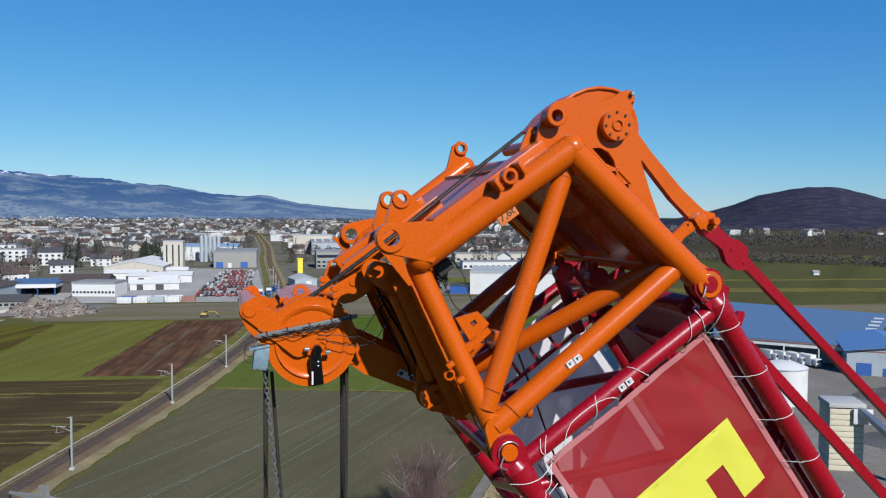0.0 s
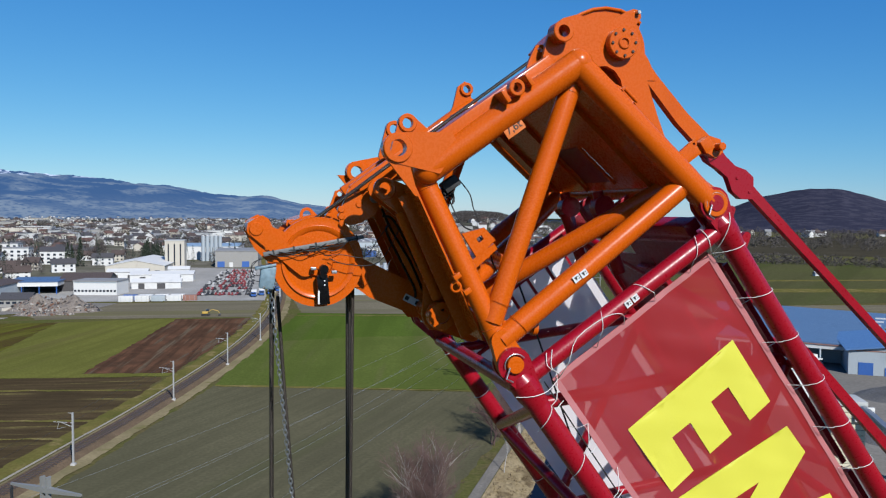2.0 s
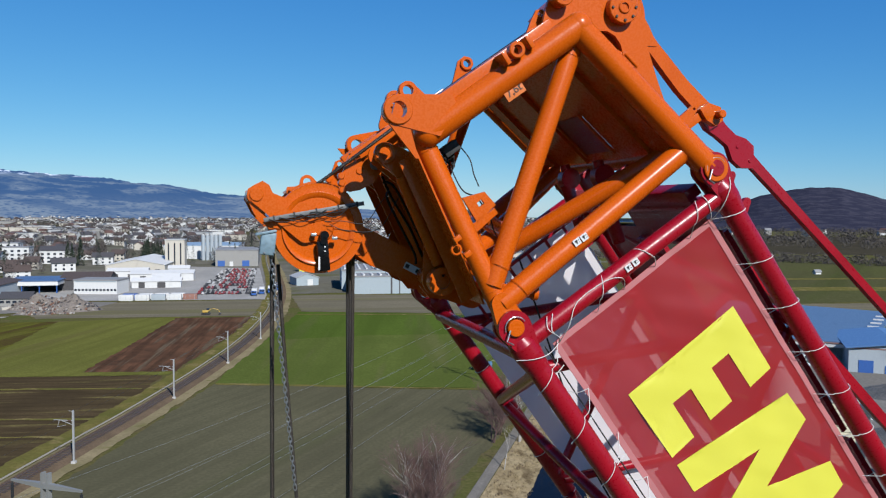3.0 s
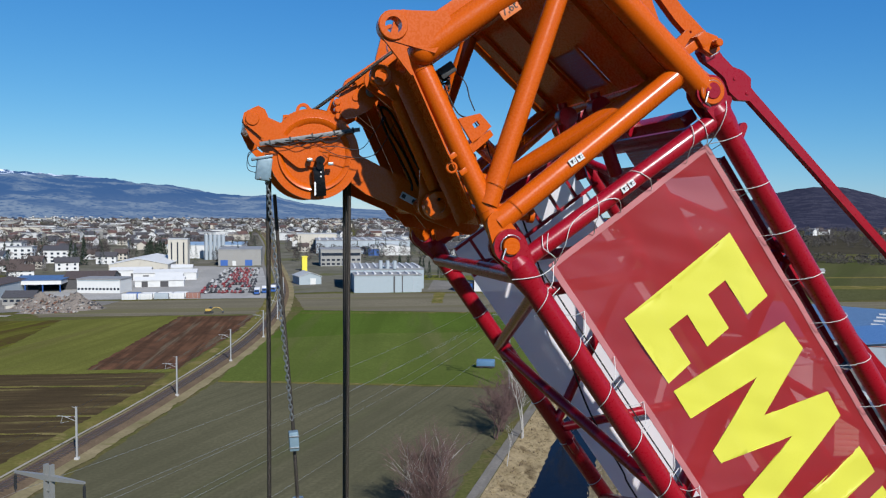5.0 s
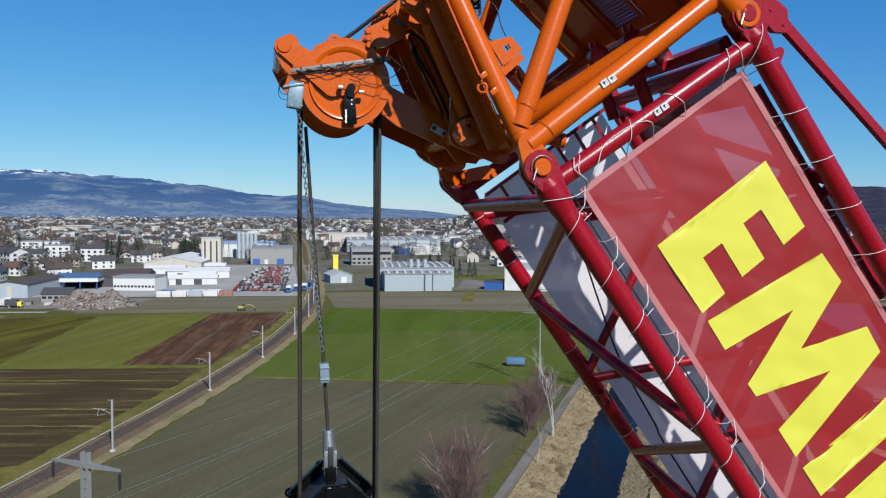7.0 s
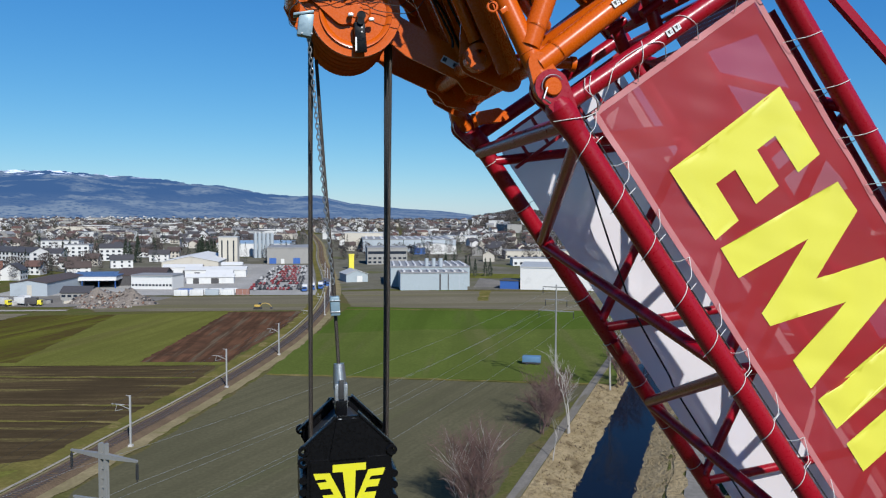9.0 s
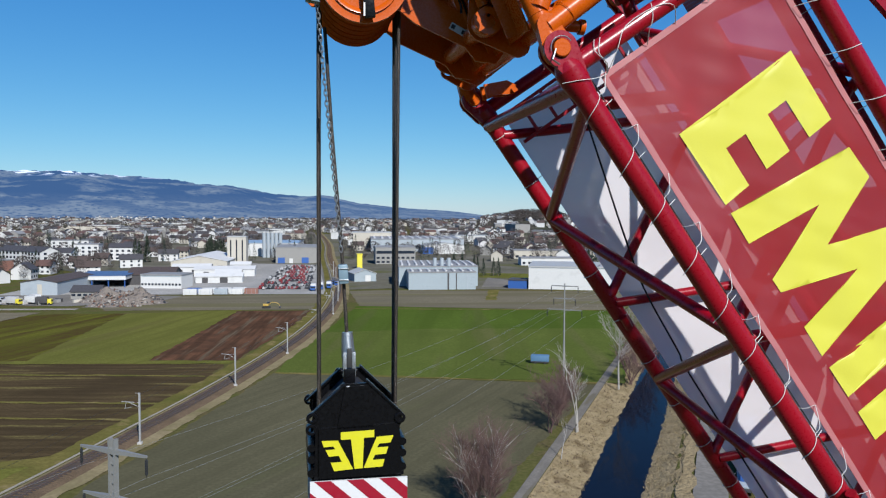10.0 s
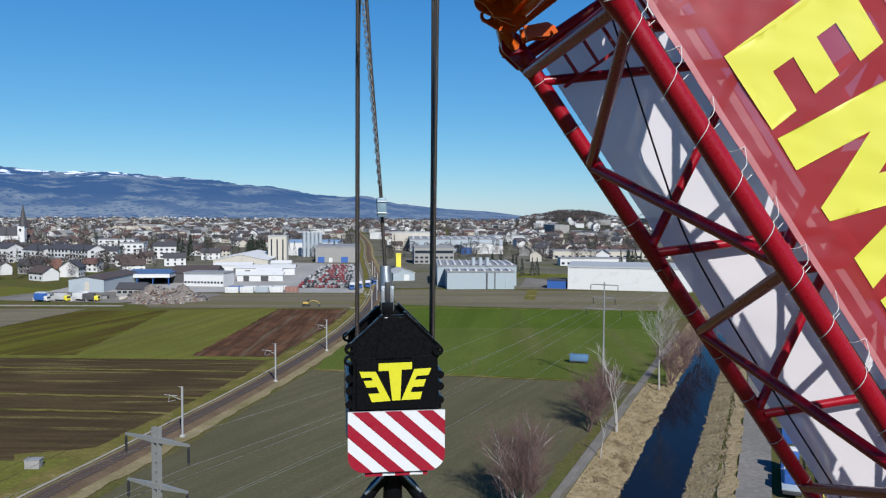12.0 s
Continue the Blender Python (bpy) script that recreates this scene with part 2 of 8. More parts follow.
def plate(bm, outline, d0, d1, holes=(), at=P):
    """A flat plate of that outline, from d0 to d1 through the boom, with holes cut in it."""
    from mathutils.geometry import delaunay_2d_cdt
    loops = [list(outline), *[list(h) for h in holes]]
    pts, edges = [], []
    for lp in loops:
        k = len(pts)
        pts += [Vector(p) for p in lp]
        edges += [(k + i, k + (i + 1) % len(lp)) for i in range(len(lp))]
    vs, es, fs, *_ = delaunay_2d_cdt(pts, edges, [], 0, 1e-5)
    lo = [bm.verts.new(at(v.x, v.y, d0)) for v in vs]
    hi = [bm.verts.new(at(v.x, v.y, d1)) for v in vs]
    used = {}
    for f in fs:
        c = sum((vs[i] for i in f), Vector((0, 0))) / len(f)
        if inside2(c, loops[0]) and not any(inside2(c, h) for h in loops[1:]):
            bm.faces.new([lo[i] for i in f])
            bm.faces.new([hi[i] for i in reversed(f)])
            for i in range(len(f)):
                e = (f[i], f[(i + 1) % len(f)])
                if (e[1], e[0]) in used:
                    used.pop((e[1], e[0]))
                else:
                    used[e] = True
    for a, b in used:
        bm.faces.new((lo[a], hi[a], hi[b], lo[b]))
    loose = [v for v in bm.verts if not v.link_faces]
    bmesh.ops.delete(bm, geom=loose, context="VERTS")
    return bm


def lathe(bm, s, w, profile, seg=40, at=P, close=True):
    """Turns a profile of (radius, d) about the axis through the boom at (s, w)."""
    rows = []
    for r, d in profile:
        rows.append([bm.verts.new(at(s + r * math.cos(t), w + r * math.sin(t), d)) for t in np.linspace(0, math.tau, seg, endpoint=False)]
                    if r > 1e-4 else [bm.verts.new(at(s, w, d))])
    for a, b in zip(rows, rows[1:]):
        for i in range(seg):
            j = (i + 1) % seg
            if len(a) == 1 and len(b) == 1:
                continue
            if len(a) == 1:
                bm.faces.new((a[0], b[j], b[i]))
            elif len(b) == 1:
                bm.faces.new((a[i], a[j], b[0]))
            else:
                bm.faces.new((a[i], a[j], b[j], b[i]))
    return bm


def ring(bm, s, w, outer, inner, d0, d1, seg=28, at=P):
    b = 0.006
    return lathe(bm, s, w, [(inner, d0), (outer - b, d0), (outer, d0 + b), (outer, d1 - b), (outer - b, d1), (inner, d1), (inner, d0)], seg, at)


def disc(bm, s, w, r, d0, d1, seg=28, at=P):
    b = min(0.006, r * 0.2)
    return lathe(bm, s, w, [(0, d0), (r - b, d0), (r, d0 + b), (r, d1 - b), (r - b, d1), (0, d1)], seg, at)


# ---- ground, fields, water ----
GROUND = field("meadow_and_soil", (0.0807, 0.0894, 0.0253), (0.1050, 0.0863, 0.0358), 20, 0, patch=0.02, grain=1.4, c=(0.1050, 0.0833, 0.0404))
GREEN = field("fresh_green_meadow", (0.076, 0.110, 0.019), (0.062, 0.092, 0.016), 92, 0.10, 0.5, patch=0.03, grain=1.3, c=(0.080, 0.096, 0.026), cut=0.56)
GRAZED = field("grazed_pasture", (0.096, 0.118, 0.027), (0.078, 0.100, 0.022), 92, 0.10, 0.4, patch=0.05, grain=1.3, c=(0.104, 0.106, 0.038), c_scale=0.02, cut=0.58)
OLIVE = field("grey_olive_stubble", (0.110, 0.100, 0.058), (0.084, 0.078, 0.045), 69, 0.30, 0.4, patch=0.03, grain=1.8, c=(0.076, 0.080, 0.036), c_scale=0.010, cut=0.58, lines=0.25, relief=0.012)
PLOUGH = field("dark_ploughed_soil", (0.084, 0.060, 0.031), (0.048, 0.035, 0.020), 6.5, 0.50, 0.7, patch=0.05, grain=1.5, c=(0.150, 0.124, 0.046), c_scale=0.075, cut=0.565, stretch=11, lines=0.2)
PLOUGH_RED = field("red_brown_ploughed_soil", (0.135, 0.068, 0.039), (0.046, 0.030, 0.021), 97.5, 0.45, 0.85, patch=0.09, grain=1.6, c=(0.108, 0.092, 0.062), c_scale=0.09, cut=0.54, lines=0.3, stretch=16)
ROUGH_GREEN = field("patchy_winter_meadow", (0.104, 0.106, 0.0170), (0.092, 0.082, 0.0213), 80, 0.20, 0.7, patch=0.05, grain=1.3, c=(0.058, 0.037, 0.0170), c_scale=0.03, cut=0.47, stretch=8)
LEAF_GREEN = field("light_green_crop", (0.130, 0.130, 0.031), (0.106, 0.108, 0.026), 84, 0.2, 0.5, patch=0.04, grain=1.5, c=(0.104, 0.094, 0.030), c_scale=0.02, cut=0.55)
TAN = field("dry_grass_strip", (0.150, 0.125, 0.0391), (0.082, 0.086, 0.0221), 10, 0, patch=0.12, grain=1.6, c=(0.19, 0.15, 0.0638), c_scale=0.05, cut=0.56)
GREYSOIL = field("grey_brown_fallow", (0.168, 0.145, 0.098), (0.130, 0.116, 0.078), 10, 0.12, 0.5, patch=0.03, grain=1.4, c=(0.128, 0.118, 0.056), c_scale=0.012, cut=0.56)
STRAW = field("straw_coloured_bank_grass", (0.30, 0.235, 0.135), (0.215, 0.162, 0.088), 17, 0, patch=0.22, grain=1.6, c=(0.105, 0.074, 0.040), c_scale=0.06, relief=0.12, cut=0.60)
VERGE = field("dry_verge_grass", (0.245, 0.197, 0.110), (0.160, 0.136, 0.068), 17, 0, patch=0.12, grain=1.8, c=(0.130, 0.118, 0.045), c_scale=0.06, cut=0.60)
DULL_GREEN = field("dull_winter_grass", (0.078, 0.082, 0.030), (0.074, 0.070, 0.034), 60, 0.05, 0.5, patch=0.01, grain=0.6, c=(0.060, 0.072, 0.022), c_scale=0.006, cut=0.5)
GRAVEL = field("grey_path_surface", (0.2018, 0.1817, 0.1561), (0.1533, 0.1400, 0.1187), 73, 0.5, 0.4, patch=0.2, grain=3, c=(0.1210, 0.1060, 0.0678), c_scale=0.12, cut=0.58, relief=0.02)
CONCRETE = field("pale_concrete_yard", (0.34, 0.325, 0.30), (0.27, 0.26, 0.235), 97, 0.06, 0.4, patch=0.06, grain=1.2, relief=0.01)
ASPHALT = field("grey_asphalt_yard", (0.2018, 0.1855, 0.1628), (0.1493, 0.1400, 0.1255), 97, 0.06, 0.4, patch=0.06, grain=1.2, relief=0.02)
TOWN_FLOOR = field("town_ground_of_yards_and_gardens", (0.150, 0.138, 0.110), (0.090, 0.088, 0.058), 60, 0, patch=0.03, grain=0.35, c=(0.090, 0.092, 0.036), c_scale=0.006, cut=0.58)
BALLAST = field("brown_track_ballast", (0.150, 0.106, 0.068), (0.102, 0.073, 0.047), 0, 0, patch=0.2, grain=3, relief=0.05)
WOODLAND = field("leaf_strewn_ground", (0.058, 0.050, 0.034), (0.042, 0.038, 0.026), 20, 0, patch=0.02, grain=0.4)
PALE_ROAD = field("pale_gravel_road", (0.34, 0.31, 0.265), (0.26, 0.24, 0.20), 0, 0, patch=0.2, grain=1.5)
WATER = surface("dark_canal_water", (0.0043, 0.0071, 0.0143), 0.04, var=0.3, coarse=0.08, fine=1.2, bump=0.003)
WATER.node_tree.nodes["Principled BSDF"].inputs["IOR"].default_value = 1.08

CAN_O, CAN_D = Vector((15.4, 106.0)), Vector((0.262, 0.965))
CAN_P = Vector((0.965, -0.262))


def canal(u, v, z=0.0):
    q = CAN_O + CAN_P * u + CAN_D * v
    return Vector((q.x, q.y, z))


bm = B()
US = [-5200, -400, -120, -40, -12, -10.4, -8.2, -5.6, -1, 3.6, 5.6, 7.4, 12, 60, 200, 800, 5200]
ZS = [0, 0, 0, 0, 0, -0.1, -0.95, -1.75, -2.0, -1.75, -0.95, -0.1, 0, 0, 0, 0, 0]
VS = [-5200, -130, -120, -60, 0, 60, 120, 200, 300, 420, 430, 1200, 5200]
rows_v = []
for v in VS:
    cut = 1.0 if -120 <= v <= 420 else 0.0
    rows_v.append([bm.verts.new(canal(u, v, z * cut)) for u, z in zip(US, ZS)])
for a, b in zip(rows_v, rows_v[1:]):
    for i in range(len(US) - 1):
        bm.faces.new((a[i], a[i + 1], b[i + 1], b[i]))
tagged(part("ground", bm, GROUND, smooth=False), "flat valley floor of meadows and bare soil", "ground", kind="structure")


SHEETS = []


def sheet(name, pts, mat, label, z=0.03, category="field"):
    bm = B()
    SHEETS.append(name)
    z += 0.0025 * len(SHEETS)
    if category == "field":
        # Uneven, worn field edges.
        r = random.Random(int(abs(pts[0][0]) * 7 + abs(pts[1][1])))
        loose = []
        for (x0, y0), (x1, y1) in zip(pts, list(pts[1:]) + [pts[0]]):
            n = max(1, int(math.hypot(x1 - x0, y1 - y0) / 2.5))
            wob = 0.0 if math.hypot(x1 - x0, y1 - y0) < 8 else 0.45
            loose += [(x0 + (x1 - x0) * k / n + r.uniform(-wob, wob), y0 + (y1 - y0) * k / n + r.uniform(-wob, wob)) for k in range(n)]
        pts = loose
    bm.faces.new([bm.verts.new((x, y, z)) for x, y in pts])
    return tagged(part(name, bm, mat, smooth=False), label, category, kind="structure")


sheet("field", [(-150, 183), (-68.8, 191.5), (-66.4, 170.0), (-65.4, 139.6), (-68.7, 116.0), (-75.7, 109.3), (-110, 104), (-200, 120)], PLOUGH, "dark ploughed field with pale stubble lines")
sheet("field", [(-260, 230), (-161.4, 277.7), (-138.6, 281.5), (-120.0, 190.0), (-160, 184), (-260, 185)], ROUGH_GREEN, "patchy brown and green winter meadow")
sheet("field", [(-120.0, 190.0), (-138.6, 281.5), (-99.7, 296.8), (-89.8, 193.0)], LEAF_GREEN, "light green crop strip")
sheet("field", [(-89.8, 194.3), (-100.1, 293.3), (-70.6, 298.3), (-68.6, 236.6), (-67.9, 202.1), (-67.5, 196)], PLOUGH_RED, "red-brown freshly ploughed field")
sheet("field", [(-150, 288.7), (-70.3, 301.8), (-79.4, 356.2), (-141.8, 341.1), (-178, 318)], GREYSOIL, "grey-brown fallow strip before the yards")
sheet("field", [(-57.9, 313.2), (46.1, 308.5), (28.2, 178.4), (-53.6, 182.2)], GREEN, "fresh green pasture")
sheet("field", [(-57.5, 243), (-22, 256), (38.5, 262), (28.2, 178.9), (-53.6, 182.7)], GRAZED, "grazed duller green pasture")
sheet("field", [(-53.6, 182.0), (21.5, 176.0), (4.3, 122.9), (-1.0, 101.0), (-10, 60), (-58, 40), (-57.6, 96.1), (-55.4, 139)], OLIVE, "grey olive stubble field")
sheet("field", [(-72.4, 372), (-56, 378), (62.4, 383.8), (46.6, 309.2), (-57, 314.4)], GREYSOIL, "dull grass strip before the halls")
sheet("field", [(-6, 384), (-1, 384), (-2, 340), (-7, 340)], TAN, "trodden pale grass patch", 0.05)
sheet("field", [(-57, 304), (47, 309.6), (47, 311.2), (-57, 305.8)], TAN, "dry field edge", 0.06)
sheet("field", [(-53.4, 181.3), (22.5, 177.0), (22.5, 178.4), (-53.4, 182.9)], TAN, "dry field edge with fence", 0.06)
sheet("field", [(-150, 183), (-68, 191.8), (-67.5, 196), (-90, 193.8), (-150, 187)], LEAF_GREEN, "grass balk between the fields", 0.05)
for y0, dy in ((176, 1.5), (150, 1.2), (138, 1.0)):
    sheet("field", [(-170, y0 - 6), (-68, y0), (-68.2, y0 + dy), (-170, y0 - 6 + dy)], TAN, "pale stubble line in the ploughed field", 0.05)
# Fields towards the far right, before the hill.
sheet("field", [(70, 330), (420, 420), (560, 640), (250, 690), (90, 560)], DULL_GREEN, "large green meadow")
sheet("field", [(90, 300), (330, 330), (370, 372), (100, 345)], GREYSOIL, "grey-green fallow strip", 0.05)
sheet("field", [(95, 350), (330, 338), (300, 300), (95, 300)], GREYSOIL, "brown fallow strip", 0.045)
sheet("field", [(110, 760), (250, 790), (600, 720), (1000, 1200), (300, 1500), (150, 860)], WOODLAND, "brown leaf-strewn ground under bare trees", 0.03)
sheet("field", [(120, 405), (300, 418), (315, 436), (120, 425)], TAN, "pale dry strip in the meadow", 0.06)
sheet("field", [(160, 470), (420, 505), (430, 512), (160, 480)], TAN, "pale dry strip in the meadow", 0.06)
sheet("field", [(-330, 380), (-222, 345), (-175, 318), (-190, 300), (-330, 300)], LEAF_GREEN, "green meadow beside the works yard", 0.04)
sheet("field", [(-172, 232), (-171, 281), (-225, 273), (-225, 222)], GREYSOIL, "grey olive fallow field", 0.05)
sheet("field", [(-158, 205), (-172, 232), (-225, 222), (-225, 200)], LEAF_GREEN, "small green field corner", 0.05)
sheet("road", [(-330, 261), (-208, 283), (-163, 289.5), (-163, 293.5), (-208, 287.5), (-330, 266)], PALE_ROAD, "pale gravel road along the works yard", 0.07, "road")
sheet("town_ground", [(-600, 700), (-330, 520), (-228, 440), (-84, 372.5), (-56, 386), (66, 391), (90, 520), (150, 760), (330, 1250), (-900, 1250)], TOWN_FLOOR, "grey ground of yards, gardens and streets", 0.02, "ground")
sheet("field", [(-75.7, 109), (-69.5, 115), (-68.5, 60), (-150, 60), (-150, 98), (-110, 103.5)], LEAF_GREEN, "green grass beside the field hut", 0.035)
sheet("field", [(-55.4, 95), (-30, 97), (-3, 99), (-11, 58), (-53, 39)], LEAF_GREEN, "green grass at the end of the stubble field", 0.045)
sheet("field", [(-80, 111), (-70, 116.5), (-69, 112), (-78, 108)], TAN, "pale trodden grass by the hut", 0.055)
sheet("field", [(-10, 398), (12, 402), (14, 430), (-8, 455)], ASPHALT, "grey asphalt yard between halls", 0.05)
sheet("field", [(-14, 455), (40, 452), (52, 480), (-16, 490)], LEAF_GREEN, "small lawn by the hall", 0.05)
sheet("yard", [(-235, 302), (-172, 300), (-143, 318), (-142, 342), (-200, 340), (-225, 335)], ASPHALT, "dusty grey yard of the recycling works", 0.045, "yard")
sheet("yard", [(-200, 340), (-79.5, 356), (-84, 372), (-128, 545), (-200, 560), (-235, 420), (-225, 335)], CONCRETE, "pale concrete works yard", 0.04, "yard")
sheet("yard", [(50, 100), (200, 140), (190, 225), (82, 224), (70, 180)], ASPHALT, "grey gravel and asphalt works yard", 0.04, "yard")
sheet("path", [canal(u, v, 0)[:2] for u, v in ((-12.7, -110), (-10.95, -110), (-10.95, 130), (-12.7, 130))], GRAVEL, "pale gravel path along the canal", 0.06, "path")
sheet("road", [canal(u, v, 0)[:2] for u, v in ((10.0, -110), (14.6, -110), (14.6, 90), (10.0, 90))], ASPHALT, "grey road along the canal", 0.05, "road")


def bank(u0, z0, u1, z1, label):
    bm = B()
    rng = random.Random(7)
    rows = []
    n = 8
    for v in np.arange(-118, 300, 1.6):
        row = []
        for k in range(n + 1):
            f = k / n
            q = 0.0 if k in (0, n) else 1.0
            row.append(bm.verts.new(canal(u0 + (u1 - u0) * f + rng.uniform(-0.2, 0.2) * q, v, z0 + (z1 - z0) * f + 0.06 + q * rng.uniform(-0.04, 0.12))))
        rows.append(row)
    for a, b in zip(rows, rows[1:]):
        for i in range(n):
            bm.faces.new((a[i], a[i + 1], b[i + 1], b[i]))
    return tagged(part("canal_bank", bm, STRAW), label, "bank", kind="structure")


bank(-10.9, 0.0, -4.4, -1.62, "bank of dry straw-coloured grass above the canal")
bank(2.6, -1.62, 8.2, 0.0, "bank of dry straw-coloured grass below the road")
sheet("field", [canal(u, v, 0)[:2] for u, v in ((8.0, -110), (10.0, -110), (10.0, 120), (8.0, 120))], STRAW, "dry grass strip beside the road", 0.055)
bm = B()
bm.faces.new([bm.verts.new(canal(u, v, -1.35)) for u, v in ((-6.2, -118), (4.6, -118), (4.6, 418), (-6.2, 418))])
tagged(part("water", bm, WATER, smooth=False), "dark still canal water", "water", kind="structure")

# ---- railway ----
RAIL = [(-66.0, 40), (-64.9, 80), (-64.1, 98.4), (-63.2, 109.7), (-61.9, 134.1), (-60.8, 152.6), (-60.0, 179.2), (-59.8, 206.0), (-60.7, 240.2), (-64.4, 285.3), (-70.7, 331.8),
        (-82.5, 395.5), (-104.1, 488.3), (-140.7, 637.5), (-205.6, 919.0), (-330, 1400)]


def along_rail(step):
    pts = [Vector(p) for p in RAIL]
    out = []
    for i in range(len(pts) - 1):
        p0, p1, p2, p3 = pts[max(i - 1, 0)], pts[i], pts[i + 1], pts[min(i + 2, len(pts) - 1)]
        n = max(2, int((p2 - p1).length / step))
        for k in range(n):
            t = k / n
            q = 0.5 * ((2 * p1) + (p2 - p0) * t + (2 * p0 - 5 * p1 + 4 * p2 - p3) * t * t + (3 * p1 - p0 - 3 * p2 + p3) * t ** 3)
            out.append(q)
    out.append(pts[-1])
    return out


def ribbon(bm, line, profile, ragged=(0.0, 0.0)):
    """Sweeps a cross profile of (offset to the right, height) along a ground line."""
    rows = []
    for i, p in enumerate(line):
        way = (line[min(i + 1, len(line) - 1)] - line[max(i - 1, 0)]).normalized()
        right = Vector((way.y, -way.x))
        last = len(profile) - 1
        off = {0: ragged[0] * (noise.noise(Vector((i * 0.12, 3.0, 0))) + 0.4 * noise.noise(Vector((i * 0.5, 5.0, 0)))), last: ragged[1] * (noise.noise(Vector((i * 0.12, 8.0, 0))) + 0.4 * noise.noise(Vector((i * 0.5, 9.0, 0))))}
        rows.append([bm.verts.new((*(p + right * (o + off.get(k, 0.0))), z)) for k, (o, z) in enumerate(profile)])
    for a, b in zip(rows, rows[1:]):
        for i in range(len(profile) - 1):
            bm.faces.new((a[i], a[i + 1], b[i + 1], b[i]))
    return bm


railway = empty("railway", (-60, 180, 0), "single railway track on brown ballast curving to the town", "railway", kind="structure")
line = along_rail(6.0)
bm = B()
ribbon(bm, line, [(-3.0, 0.02), (-1.9, 0.45), (1.9, 0.45), (3.0, 0.02)])
part("ballast", bm, BALLAST, railway)
bm = B()
ribbon(bm, line, [(-2.95, 0.07), (-2.0, 0.47), (-1.75, 0.47)])
part("walkway", bm, VERGE, railway, "pale worn gravel strip beside the sleepers")
bm = B()
ribbon(bm, along_rail(0.7), [(2.5, 0.10), (3.8, 0.16), (5.2, 0.10)], (0.0, 0.8))
part("verge", bm, VERGE, railway, "dry straw-coloured grass verge")
bm = B()
ribbon(bm, line, [(-3.62, 0.06), (-3.58, 0.20), (-3.30, 0.20), (-3.26, 0.05)])
part("cable_trough", bm, surface("weathered_concrete", (0.235, 0.212, 0.170), 0.85, var=0.15), railway)
bm = B()
ribbon(bm, along_rail(0.7), [(-7.2, 0.10), (-6.0, 0.14), (-3.5, 0.06)], (1.0, 0.0))
part("verge", bm, TAN, railway, "yellowish green grass verge")
RUST = surface("worn_rail_steel", (0.075, 0.050, 0.038), 0.6, 0.0, var=0.3)
for o in (-0.75, 0.75):
    bm = B()
    ribbon(bm, line, [(o - 0.08, 0.46), (o - 0.06, 0.66), (o + 0.06, 0.66), (o + 0.08, 0.46)])
    part("rail", bm, RUST, railway)
bm = B()
ribbon(bm, [p for p in line if p.y > 360], [(-17, 0.08), (-7.5, 0.09)])
part("service_road", bm, ASPHALT, railway, "grey road beside the track")
bm = B()
fine_line = along_rail(0.75)
for i in range(0, min(len(fine_line) - 1, 520)):
    p, q = fine_line[i], fine_line[i + 1]
    way = (q - p).normalized()
    box(bm, (*p, 0.48), (way.x, way.y, 0), (way.y, -way.x, 0), UP, 0.24, 2.5, 0.12)
tagged(part("sleepers", bm, surface("dark_sleepers", (0.036, 0.028, 0.024), 0.9), railway, smooth=False), kind="stuff")


def rail_mast():
    m = empty("rail_mast", (0, 0, 0), "grey steel catenary mast with an outrigger, beside the track", "mast", "masts of the railway")
    grey = surface("grey_galvanised_mast", (0.3, 0.3, 0.2929), 0.55, 0.3)
    bm = B()
    box(bm, (0, 0, 4.3), (1, 0, 0), (0, 1, 0), UP, 0.28, 0.22, 8.7)
    part("post", bm, grey, m)
    bm = B()
    box(bm, (0, 0, 0.2), (1, 0, 0), (0, 1, 0), UP, 0.7, 0.7, 0.6, 0.05)
    part("footing", bm, surface("mast_concrete", (0.3214, 0.3071, 0.2857), 0.9), m)
    bm = B()
    tube(bm, (0, 0, 7.0), (-3.1, 0, 7.15), 0.06, 8)
    tube(bm, (0, 0, 6.3), (-2.0, 0, 7.1), 0.045, 8)
    tube(bm, (-2.2, 0, 7.1), (-2.5, 0, 6.0), 0.04, 8)
    tube(bm, (-2.5, 0, 6.0), (-1.2, 0, 6.3), 0.03, 8)
    part("outrigger", bm, grey, m)
    bm = B()
    tube(bm, (0, 0, 8.5), (-0.7, 0, 8.6), 0.045, 8)
    part("top_arm", bm, grey, m)
    bm = B()
    tube(bm, (-0.35, 0, 7.02), (-0.85, 0, 7.05), 0.09, 10)
    part("insulator", bm, surface("brown_insulator", (0.0714, 0.0357, 0.025), 0.3), m)
    return m


mast = rail_mast()
MASTS = [(-58.9, 123.8), (-57.8, 167.2), (-57.0, 206.4), (-57.6, 246), (-62.0, 287), (-68.5, 327), (-76.5, 367), (-87, 410), (-98, 455), (-60.5, 80)]
mast.location = (*MASTS[0], 0)
for x, y in MASTS[1:]:
    turn = 0 if y < 250 else 9
    copy_thing(mast, pose(x, y, 0, 0, 0, turn))
bm = B()
for o, z in ((-2.5, 5.9), (-2.5, 7.2)):
    path_tube(bm, [(x + o, y, z - (0.5 if z > 7 and False else 0)) for x, y in sorted(MASTS, key=lambda p: p[1])], 0.018, 5)
tagged(part("contact_wire", bm, ROPE), "thin overhead contact wires above the track", "wire", kind="structure")


# ---- power line ----
PYL = [(-30.0, 58.5), (14.1, 176.0), (58.0, 293.0)]


